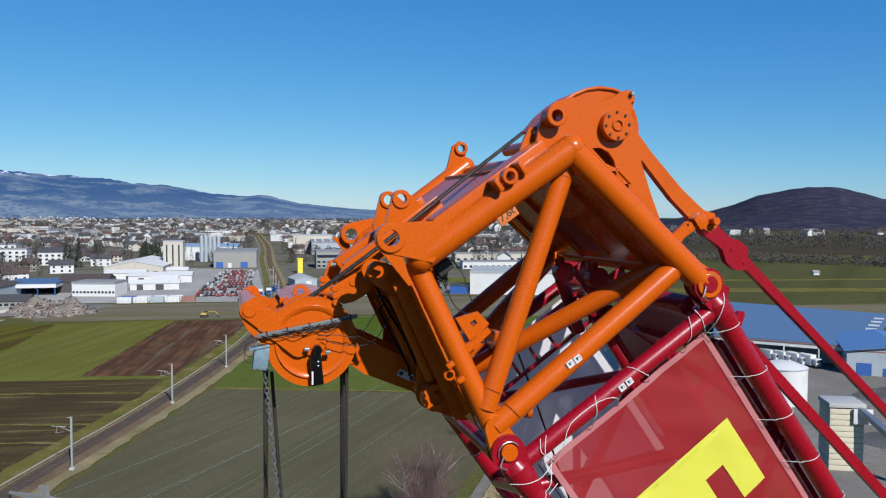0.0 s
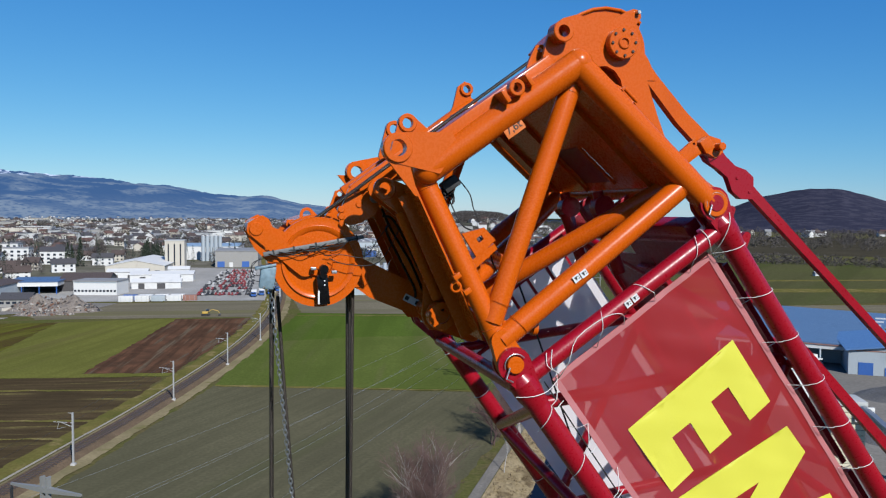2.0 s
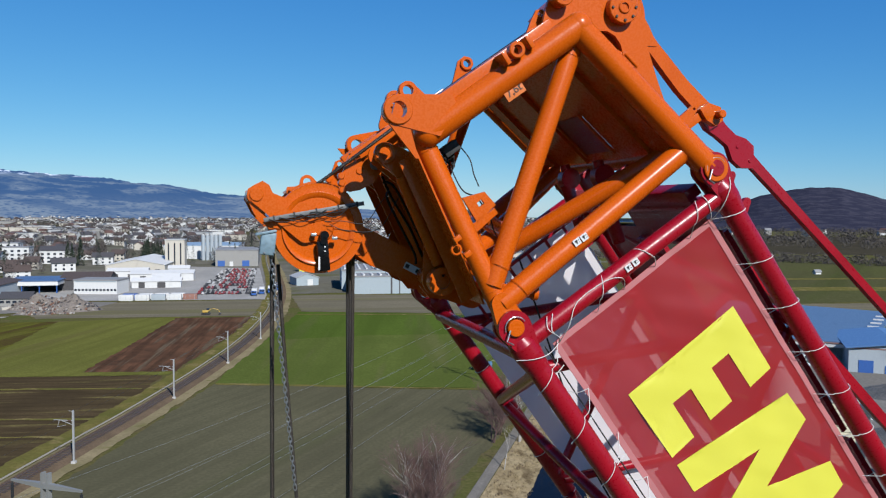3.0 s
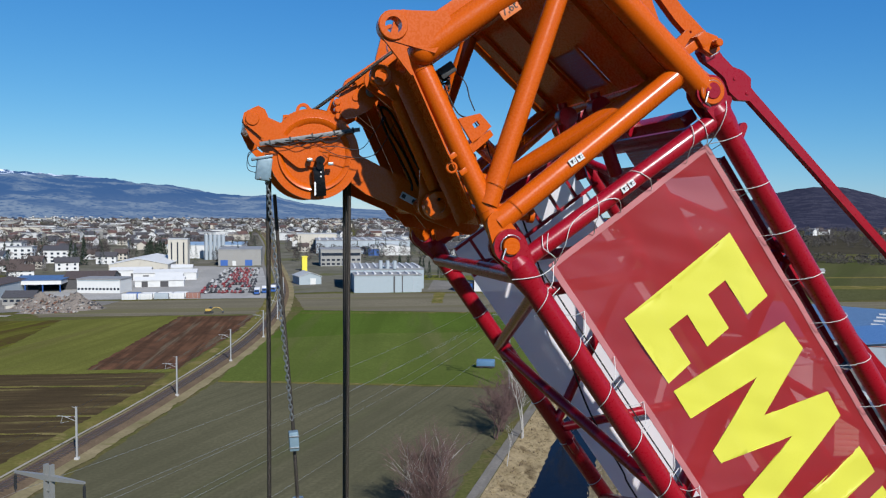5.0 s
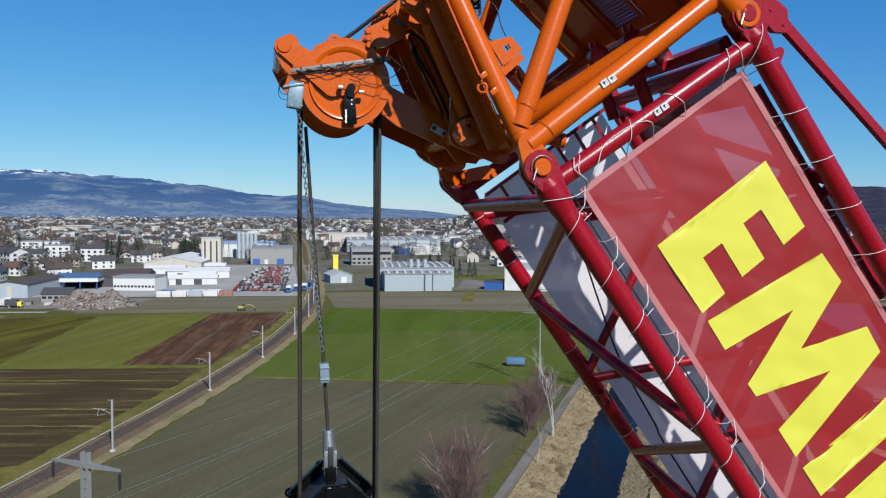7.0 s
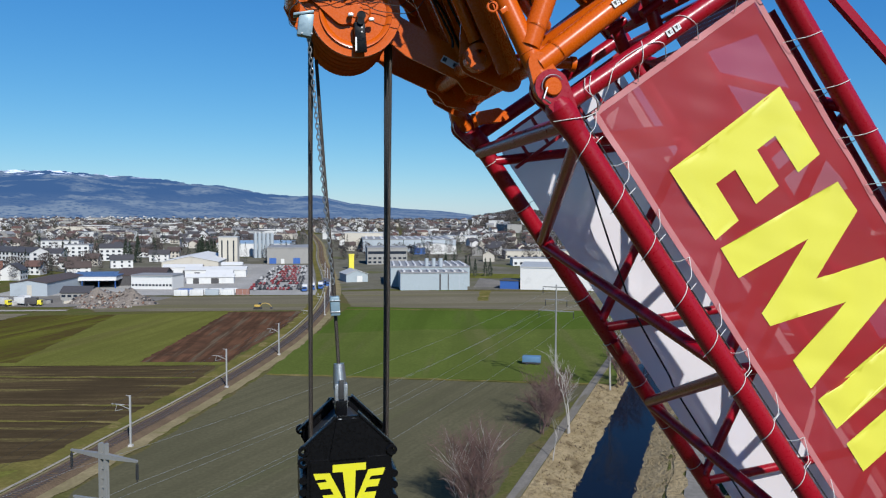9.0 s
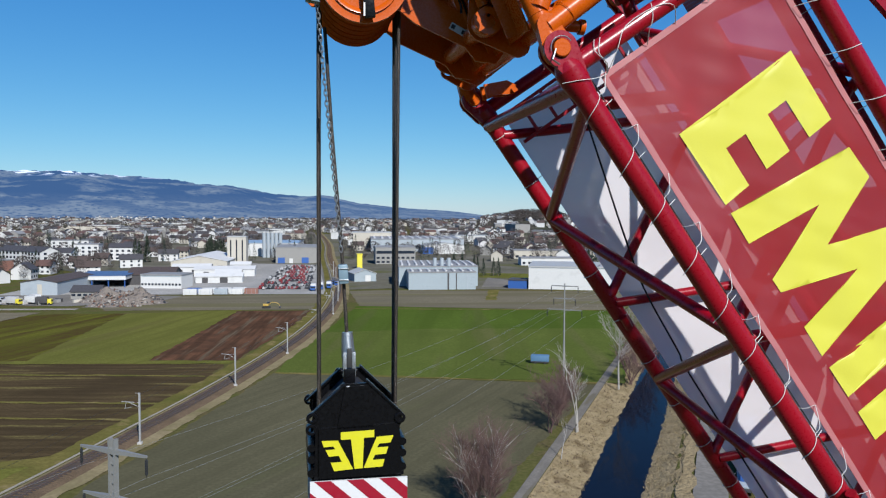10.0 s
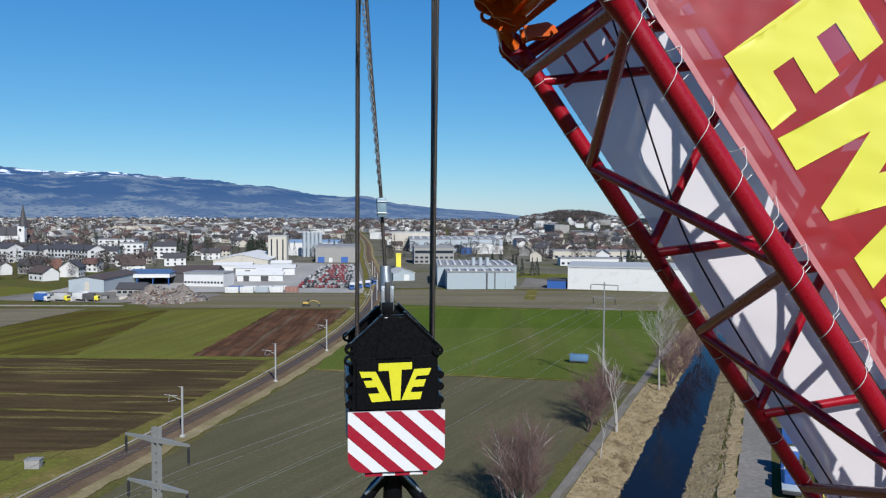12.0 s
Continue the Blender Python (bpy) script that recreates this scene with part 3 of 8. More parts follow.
def pylon(arms, top, slim):
    p = empty("power_pylon", (0, 0, 0), "slender grey steel power pylon with tapered cross arms", "pylon", "pylons of the power line")
    grey = surface("pale_grey_pylon_steel", (0.19, 0.19, 0.18), 0.6, 0.25, var=0.15)
    bm = B()
    if slim:
        tube(bm, (0, 0, 0), (0, 0, top), 0.26, 12, 0.14)
    else:
        for sx in (-1, 1):
            box(bm, (sx * 0.28, 0, top / 2), (1, 0, 0), (0, 1, 0), UP, 0.16, 0.4, top)
        box(bm, (0.62, -0.2, top / 2 - 1), (1, 0, 0), (0, 1, 0), UP, 0.06, 0.06, top - 2)
        box(bm, (0.36, -0.3, top / 2 - 1), (1, 0, 0), (0, 1, 0), UP, 0.06, 0.06, top - 2)
    part("post", bm, grey, p)
    for k in range(0 if slim else 26):
        bm = B()
        box(bm, (0.0, 0, 0.8 + 0.75 * k), (1, 0, 0), (0, 1, 0), UP, 0.5, 0.1, 0.12)
        part("rung", bm, grey, p)
    for z, ln, th in arms:
        bm = B()
        for sg in (-1, 1):
            v = [bm.verts.new((sg * x, y, z + h)) for x, y, h in ((0, -th, th), (0, th, th), (0, th, -th), (0, -th, -th),
                                                                (ln, -0.08, 0.10), (ln, 0.08, 0.10), (ln, 0.08, -0.06), (ln, -0.08, -0.06))]
            for ids in ((0, 1, 5, 4), (1, 2, 6, 5), (2, 3, 7, 6), (3, 0, 4, 7), (4, 5, 6, 7)):
                bm.faces.new([v[i] for i in ids])
        arm = part("cross_arm", bm, grey, p, smooth=False)
        for sg in (-1, 1):
            bm = B()
            for q in range(9):
                tube(bm, (sg * (ln - 0.05), 0, z - 0.25 - 0.13 * q), (sg * (ln - 0.05), 0, z - 0.33 - 0.13 * q), 0.11, 10)
            tube(bm, (sg * (ln - 0.05), 0, z), (sg * (ln - 0.05), 0, z - 1.55), 0.04, 8)
            part("insulator", bm, INK, arm, "dark insulator string")
    return p


turn = -math.degrees(math.atan2(44.1, 117.5))
NEAR_ARMS = ((19.8, 3.5, 0.21), (16.1, 3.3, 0.21), (12.4, 4.2, 0.21))
FAR_ARMS = ((22.0, 3.1, 0.12), (19.2, 2.5, 0.12), (16.7, 4.0, 0.12))
pyl = pylon(NEAR_ARMS, 20.8, False)
pyl.matrix_basis = pose(*PYL[0], 0, 0, 0, turn)
pole = pylon(FAR_ARMS, 22.6, True)
pole.matrix_basis = pose(*PYL[1], 0, 0, 0, turn)
tagged(pole, "slim grey power pole with three cross arms")
copy_thing(pole, pose(*PYL[2], 0, 0, 0, turn))
arm_way = Vector((math.cos(radians(turn)), math.sin(radians(turn)), 0))
WIRE = surface("bright_conductor", (0.27, 0.27, 0.255), 0.45, 0.5)
behind = (PYL[0][0] - 44.1 * 1.2, PYL[0][1] - 117.5 * 1.2)
for (z, ln, _), (z2, ln2, _) in zip(NEAR_ARMS, FAR_ARMS):
    for sg in (-1, 1):
        bm = B()
        stops = [(*behind, z, ln), (*PYL[0], z, ln), (*PYL[1], z2, ln2), (*PYL[2], z2, ln2)]
        pts = []
        for (x0, y0, za, la), (x1, y1, zb, lb) in zip(stops, stops[1:]):
            for t in np.linspace(0, 1, 14, endpoint=False):
                pts.append(Vector((x0 + (x1 - x0) * t, y0 + (y1 - y0) * t, za + (zb - za) * t - 1.6 - 5.5 * t * (1 - t))) + arm_way * (sg * (la + (lb - la) * t)))
        pts.append(Vector((*PYL[-1], z2 - 1.6)) + arm_way * (sg * ln2))
        path_tube(bm, pts, 0.0125, 5)
        tagged(part("power_wire", bm, WIRE), "thin bright power line wire", "wire", "wires of the power line", "structure")


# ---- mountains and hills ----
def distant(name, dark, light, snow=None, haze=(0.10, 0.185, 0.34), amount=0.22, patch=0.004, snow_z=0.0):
    """Wooded slopes far off with pale clearings; emission stands in for haze."""
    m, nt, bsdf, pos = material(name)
    clearing = noise_of(nt, pos, patch, 10, 0.46, 0.60)
    if snow:
        # Meadows lie low on the slopes, woods above.
        low = nt.nodes.new("ShaderNodeSeparateXYZ")
        nt.links.new(pos, low.inputs[0])
        span = nt.nodes.new("ShaderNodeMapRange")
        span.inputs["From Min"].default_value = 5
        span.inputs["From Max"].default_value = 150
        span.inputs["To Min"].default_value = 0.55
        span.inputs["To Max"].default_value = -0.20
        nt.links.new(low.outputs["Z"], span.inputs["Value"])
        total = nt.nodes.new("ShaderNodeMath")
        nt.links.new(clearing, total.inputs[0])
        nt.links.new(span.outputs["Result"], total.inputs[1])
        clearing = total.outputs[0]
    c = ramp_mix(nt, clearing, dark, light)
    c = ramp_mix(nt, noise_of(nt, pos, patch * 9, 8, 0.50, 0.66), c, dark)
    if snow:
        sep = nt.nodes.new("ShaderNodeSeparateXYZ")
        nt.links.new(pos, sep.inputs[0])
        hi = nt.nodes.new("ShaderNodeMapRange")
        hi.inputs["From Min"].default_value = snow_z
        hi.inputs["From Max"].default_value = snow_z + 14
        nt.links.new(sep.outputs["Z"], hi.inputs["Value"])
        mul = nt.nodes.new("ShaderNodeMath")
        mul.operation = "MULTIPLY"
        nt.links.new(hi.outputs["Result"], mul.inputs[0])
        nt.links.new(noise_of(nt, pos, 0.009, 7, 0.50, 0.55), mul.inputs[1])
        c = ramp_mix(nt, mul.outputs[0], c, snow)
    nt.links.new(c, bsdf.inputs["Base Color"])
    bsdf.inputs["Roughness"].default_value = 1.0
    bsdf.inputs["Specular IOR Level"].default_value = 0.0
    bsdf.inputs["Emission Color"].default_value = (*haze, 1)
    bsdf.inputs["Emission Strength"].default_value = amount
    return m


MTN = distant("hazed_mountain_slopes", (0.008, 0.011, 0.013), (0.104, 0.104, 0.074), (0.57, 0.585, 0.61), haze=(0.050, 0.116, 0.275), amount=0.68, patch=0.0052, snow_z=200)
# Blue of the distant air is mixed into the hill's base colours.
HILL = distant("hazed_wooded_hill", (0.025, 0.026, 0.042), (0.044, 0.043, 0.060), amount=0.0, patch=0.03)
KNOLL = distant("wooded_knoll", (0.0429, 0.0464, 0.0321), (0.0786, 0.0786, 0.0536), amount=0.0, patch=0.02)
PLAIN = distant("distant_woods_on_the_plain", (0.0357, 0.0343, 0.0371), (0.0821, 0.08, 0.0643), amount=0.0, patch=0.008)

RIDGE = [(-75, 2.2), (-60, 2.6), (-45, 2.9), (-36.3, 2.74), (-35, 2.53), (-33.1, 2.42), (-30, 2.48), (-26.9, 2.28), (-23.5, 2.08), (-20.9, 1.71), (-19.2, 1.66), (-16.0, 1.07), (-13.7, 0.97),
         (-12.6, 1.04), (-10.5, 0.50), (-7.2, 0.17), (-3.5, -0.06), (-0.7, -0.42), (3, -0.62), (12, -0.7), (20, -0.5), (27, 0.6), (30.5, 1.0), (36, 1.4), (50, 1.6), (75, 1.8)]
RIGHT_HILL = [(12, -0.95), (15.05, -0.80), (18.4, 0.0), (20.2, 0.5), (21.65, 1.12), (23.7, 1.51), (24.75, 1.68), (26.7, 1.60), (28.0, 1.22), (29.2, 0.86), (31.5, 0.3), (36, -0.3), (42, -0.9)]
MID_HILL = [(-1.6, -1.2), (-1.1, -0.88), (0.1, -0.58), (1.3, -0.27), (2.5, -0.25), (4.1, -0.44), (4.7, -0.75), (5.7, -0.95), (6.5, -1.2)]
EYE_Z = 40.0


def relief(name, profile, r0, r1, mat, label, rough, n_az, n_r, seed, power=1.0, foot=None):
    bm = B()
    a0, a1 = profile[0][0], profile[-1][0]
    rows = []
    for i in range(n_az + 1):
        az = a0 + (a1 - a0) * i / n_az
        e = float(np.interp(az, [p[0] for p in profile], [p[1] for p in profile]))
        top = EYE_Z + r1 * math.tan(radians(e))
        row = []
        for k in range(n_r + 2):
            f = min(1.0, k / n_r)
            r = r0 + (r1 - r0) * f + (300 if k > n_r else 0)
            x, y = r * math.sin(radians(az)), r * math.cos(radians(az))
            gully = noise.fractal(Vector((x * 0.0022, y * 0.0022, seed)), 1.1, 2.1, 5)
            fine = noise.fractal(Vector((x * 0.02, y * 0.02, seed + 7)), 0.9, 2.0, 3)
            hill = min(1.0, max(0.0, top) / 160)
            z = max(0, top) * (f ** power) + hill * (gully * rough * math.sin(f * math.pi) + fine * rough * 0.16 * (0.35 + f)) * min(1, f * 4)
            row.append(bm.verts.new((x, y, max(-1.0, z) if k <= n_r else -20)))
        rows.append(row)
    for a, b in zip(rows, rows[1:]):
        for i in range(n_r + 1):
            bm.faces.new((a[i], a[i + 1], b[i + 1], b[i]))
    return tagged(part(name, bm, mat), label, "mountain", kind="structure")


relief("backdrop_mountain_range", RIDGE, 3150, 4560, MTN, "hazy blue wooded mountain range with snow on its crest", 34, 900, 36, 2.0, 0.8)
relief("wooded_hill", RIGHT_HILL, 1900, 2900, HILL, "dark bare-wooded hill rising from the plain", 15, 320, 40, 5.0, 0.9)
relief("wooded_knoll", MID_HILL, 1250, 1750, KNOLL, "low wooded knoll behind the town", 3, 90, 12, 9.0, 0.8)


# ---- crane: lattice boom, painted crimson ----
def chord_line(w, d, s0, s1, r, parent, name="chord"):
    bm = B()
    tube(bm, P(s0, w, d), P(s1, w, d), r, 28)
    return part(name, bm, RED, parent)


def perforated(name):
    """Thin sheet steel with rows of round holes, laid out along and across the boom."""
    m = surface(name, (0.1714, 0.0086, 0.0157), 0.45, 0.1, var=0.15, fine=40)
    nt = m.node_tree
    pos = nt.nodes.new("ShaderNodeNewGeometry").outputs["Position"]

    def dot(axis, pitch):
        d = nt.nodes.new("ShaderNodeVectorMath")
        d.operation = "DOT_PRODUCT"
        d.inputs[1].default_value = axis
        nt.links.new(pos, d.inputs[0])
        k = nt.nodes.new("ShaderNodeMath")
        k.operation = "MULTIPLY"
        k.inputs[1].default_value = math.tau / pitch
        nt.links.new(d.outputs["Value"], k.inputs[0])
        c = nt.nodes.new("ShaderNodeMath")
        c.operation = "COSINE"
        nt.links.new(k.outputs[0], c.inputs[0])
        return c.outputs[0]
    add = nt.nodes.new("ShaderNodeMath")
    nt.links.new(dot(AS, 0.034), add.inputs[0])
    nt.links.new(dot(AD, 0.034), add.inputs[1])
    gate = nt.nodes.new("ShaderNodeMath")
    gate.operation = "GREATER_THAN"
    gate.inputs[1].default_value = 0.95
    nt.links.new(add.outputs[0], gate.inputs[0])
    mix = nt.nodes.new("ShaderNodeMixShader")
    nt.links.new(gate.outputs[0], mix.inputs[0])
    nt.links.new(nt.nodes["Principled BSDF"].outputs[0], mix.inputs[1])
    nt.links.new(nt.nodes.new("ShaderNodeBsdfTransparent").outputs[0], mix.inputs[2])
    nt.links.new(mix.outputs[0], nt.nodes["Material Output"].inputs["Surface"])
    return m


PERF_RED = perforated("perforated_walkway_sheet")
BOOM_END = 48.76
boom = empty("crane_boom", P(24, 1.05, 1.4), "crimson steel lattice crane boom with tubular chords and bracing", "crane boom")
LOW, TOP, CHORD = -0.015, 2.07, 0.089
for w, d in ((LOW, 0), (TOP, 0), (0.04, WIDE), (TOP, WIDE)):
    chord_line(w, d, 0.12, BOOM_END, CHORD, boom)

# Bracing: zigzags on the two upright sides, the underside and the top side, pitch 2.3 m.
zig = 1.15
n_zig = int((BOOM_END - 1.0) / zig)
for d in (0.0, WIDE):
    for k in range(n_zig):
        a, b = (0.45 + k * zig, 0.45 + (k + 1) * zig)
        wa, wb = (0.06, 2.02) if k % 2 == 0 else (2.02, 0.06)
        bm = B()
        di = d + (0.20 if d == 0.0 else -0.05)
        tube(bm, P(a + 0.05, wa, di), P(b - 0.05, wb, di), 0.055, 14)
        part("side_brace", bm, RED, boom)
for w, flip in ((0.0, 0), (TOP, 1)):
    for k in range(n_zig):
        a, b = (0.42 + k * zig, 0.42 + (k + 1) * zig)
        da, db = (0.06, WIDE - 0.06) if (k + flip) % 2 == 0 else (WIDE - 0.06, 0.06)
        bm = B()
        tube(bm, P(a + 0.03, w, da), P(b - 0.03, w, db), 0.058 if w < 1 else 0.05, 14)
        part("face_brace", bm, RED, boom)

# End frame of the boom: cross tubes, end tubes with warning labels.
for w in (-0.01, 2.06):
    bm = B()
    tube(bm, P(0.30, w, 0.03), P(0.33, w, WIDE - 0.03), 0.068, 18)
    part("cross_tube", bm, RED, boom)
for d in (0.0, WIDE):
    bm = B()
    tube(bm, P(0.165, 0.05, d), P(0.20, 2.05, d), 0.074, 20)
    part("end_tube", bm, RED, boom)


def warning_label(s, w, d, along, across, size, parent):
    """A small white label with a black triangle and two lines, wrapped flat on a tube."""
    bm = B()
    box(bm, P(s, w, d), along, across, along.cross(across), size, size * 0.9, 0.004)
    lab = part("label_plate", bm, WHITE, parent, "white warning sticker")
    bm = B()
    out = along.cross(across).normalized()
    out = out if out.dot(AD) < 0 else -out
    c = P(s, w, d) + out * 0.004
    v = [bm.verts.new(c + along * (x * size) + across * (y * size) + out * z) for z in (0, 0.0015)
         for x, y in ((-0.30, -0.28), (0.12, -0.28), (-0.09, 0.28))]
    bm.faces.new(v[:3][::-1])
    bm.faces.new(v[3:])
    for i in range(3):
        bm.faces.new((v[i], v[(i + 1) % 3], v[3 + (i + 1) % 3], v[3 + i]))
    part("pictogram", bm, INK, lab)
    for k in range(2):
        bm = B()
        box(bm, c + along * (0.28 * size) + across * ((k - 0.5) * 0.3 * size), along, across, out, 0.2 * size, 0.08 * size, 0.002)
        part("text_bar", bm, INK, lab)


for w in (1.015, 1.088):
    warning_label(0.18, w, -0.082, AW, AS, 0.058, boom)

# Lugs and pins at the four corners of the boom's end.
for d, near in ((0.0, True), (WIDE, False)):
    out = -1 if near else 1
    for s, w in ((0.0, 0.0), (-0.025, 2.085)):
        bm = B()
        for k in (-0.075, 0.045):
            plate(bm, hull2((s, w, 0.132), (0.20, w if w < 1 else TOP, 0.085)), d + k, d + k + 0.035, [circle2((s, w), 0.074)])
        part("lug", bm, RED, boom, "forked crimson lug")
        bm = B()
        base = 2.075 if w > 1 else (LOW if near else 0.04)
        for a0, a1, r0, r1 in ((0.10, 0.16, 0.085, 0.112), (0.16, 0.26, 0.112, 0.112), (0.26, 0.40, 0.112, CHORD + 0.001)):
            tube(bm, P(a0, base, d), P(a1, base, d), r0, 28, r1)
        part("end_casting", bm, RED, boom)
        bm = B()
        disc(bm, s, w, 0.066, d - 0.105, d + 0.105)
        part("pin", bm, ORANGE if w < 1 else RED, boom, "orange connecting pin" if w < 1 else "crimson connecting pin")
        bm = B()
        path_tube(bm, [P(s + 0.085 * math.cos(t), w + 0.085 * math.sin(t), d + out * 0.095) for t in np.linspace(1.6, 4.4, 16)], 0.0045, 6)
        path_tube(bm, [P(s + 0.09, w - 0.09, d + out * 0.10), P(s + 0.03, w - 0.12, d + out * 0.12), P(s - 0.02, w - 0.05, d + out * 0.115)], 0.007, 6)
        part("safety_clip", bm, STEEL, boom, "bright wire safety clip")
# Pair of ears on the upper near chord, for storing pins.
for s in (0.16, 0.42):
    for d in (0.0, WIDE):
        bm = B()
        plate(bm, hull2((s + 0.03, 2.08, 0.06), (s - 0.03, 2.215, 0.034)), d - 0.02, d + 0.02)
        part("ear", bm, RED, boom)
for s, w, d in ((2.95, 0.02, WIDE), (4.25, 0.0, 0.0)):
    bm = B()
    tube(bm, P(s, w, d - 0.16), P(s + 0.16, w, d - 0.13), 0.045, 12)
    tube(bm, P(s + 0.03, w, d - 0.10), P(s + 0.03, w, d), 0.03, 10)
    part("bracket", bm, RED, boom)

# Walkway sheets on the top side, with their edge angles.
for k in range(9):
    s0 = 0.55 + k * 2.3
    for d0, d1 in ((0.18, 0.45), (1.35, 2.50)):
        bm = B()
        box(bm, P(s0 + 1.1, 2.04, (d0 + d1) / 2), AS, AD, AW, 2.18, d1 - d0, 0.006)
        ob = part("walkway_sheet", bm, PERF_RED, boom, "perforated steel walkway sheet", smooth=False)
        for d in (d0, d1):
            bm = B()
            box(bm, P(s0 + 1.1, 2.02, d), AS, AD, AW, 2.2, 0.02, 0.05)
            part("edge_angle", bm, RED, ob)
# Ladder rungs and the walkway at the boom's head, behind the cross tube.
for k in range(7):
    bm = B()
    box(bm, P(0.50, 0.38 + 0.26 * k, 2.62), AS, AW, AD, 0.36, 0.03, 0.03)
    part("rung", bm, RED, boom)
for q in (0.32, 0.68):
    bm = B()
    box(bm, P(q, 1.08, 2.62), AW, AS, AD, 1.80, 0.035, 0.05)
    part("ladder_side", bm, RED, boom)
# Perforated landing at the head of the walkway, on its cross beam.
bm = B()
box(bm, P(0.43, 2.0, 0.96), AS, AD, AW, 0.44, 1.32, 0.006)
landing = part("landing_sheet", bm, PERF_RED, boom, "perforated steel landing sheet", smooth=False)
for q in (0.21, 0.65):
    bm = B()
    box(bm, P(q, 1.97, 0.96), AD, AS, AW, 1.36, 0.03, 0.07)
    part("edge_angle", bm, RED, landing)
bm = B()
box(bm, P(0.10, 1.93, 1.3), AD, AS, AW, 2.3, 0.10, 0.14, 0.01)
part("cross_beam", bm, RED, boom)
for q in (0.95, 1.75):
    bm = B()
    box(bm, P(-0.06, 1.86, q), AS, AW, AD, 0.34, 0.16, 0.05, 0.01)
    part("beam_lug", bm, RED, boom)
bm = B()
path_tube(bm, smooth_line([P(0.30, 1.05, 2.6), P(0.92, 0.92, 2.68), P(1.5, 0.77, 2.7), P(2.16, 0.59, 2.7), P(2.84, 0.43, 2.7), P(3.68, 0.36, 2.7), P(4.4, 0.31, 2.7), P(9, 0.25, 2.7), P(16, 0.25, 2.7)]), 0.012, 6)
part("control_cable", bm, RUBBER, boom, "black control cable along the boom")
bm = B()
path_tube(bm, [P(0.35, 0.16, 0.15), P(2.0, 0.15, 0.16), P(4.5, 0.16, 0.14), P(9, 0.15, 0.15), P(16, 0.15, 0.15)], 0.006, 6)
part("control_cable", bm, RUBBER, boom)
# Red hydraulic fittings between head and boom.
for d in (0.95, 1.68):
    bm = B()
    tube(bm, P(-0.42, 1.72, d), P(-0.10, 1.60, d), 0.05, 12)
    disc(bm, -0.28, 1.68, 0.10, d - 0.06, d + 0.06)
    tube(bm, P(-0.25, 1.62, d), P(0.32, 1.48, d), 0.062, 14)
    tube(bm, P(0.0, 1.40, d - 0.1), P(0.0, 1.62, d - 0.1), 0.04, 10)
    part("locking_cylinder", bm, RED, boom, "crimson locking cylinder with hoses")


# ---- crane: head section, painted orange ----
head = empty("boom_head", P(-0.8, 1.0, 1.4), "orange tubular boom head section with sheaves and eye plates", "crane head")
HT = ORANGE


def head_tube(a, b, r, name="frame_tube", label=""):
    bm = B()
    tube(bm, P(*a), P(*b), r, 30)
    return part(name, bm, HT, head, label)


def weld(a, b, r):
    """A weld bead round the end of a tube."""
    bm = B()
    a, b = P(*a), P(*b)
    u, v = frame_of(b - a)
    path_tube(bm, [a + (u * math.cos(t) + v * math.sin(t)) * r for t in np.linspace(0, math.tau, 25)], 0.003, 6)
    part("weld_bead", bm, HT, head)


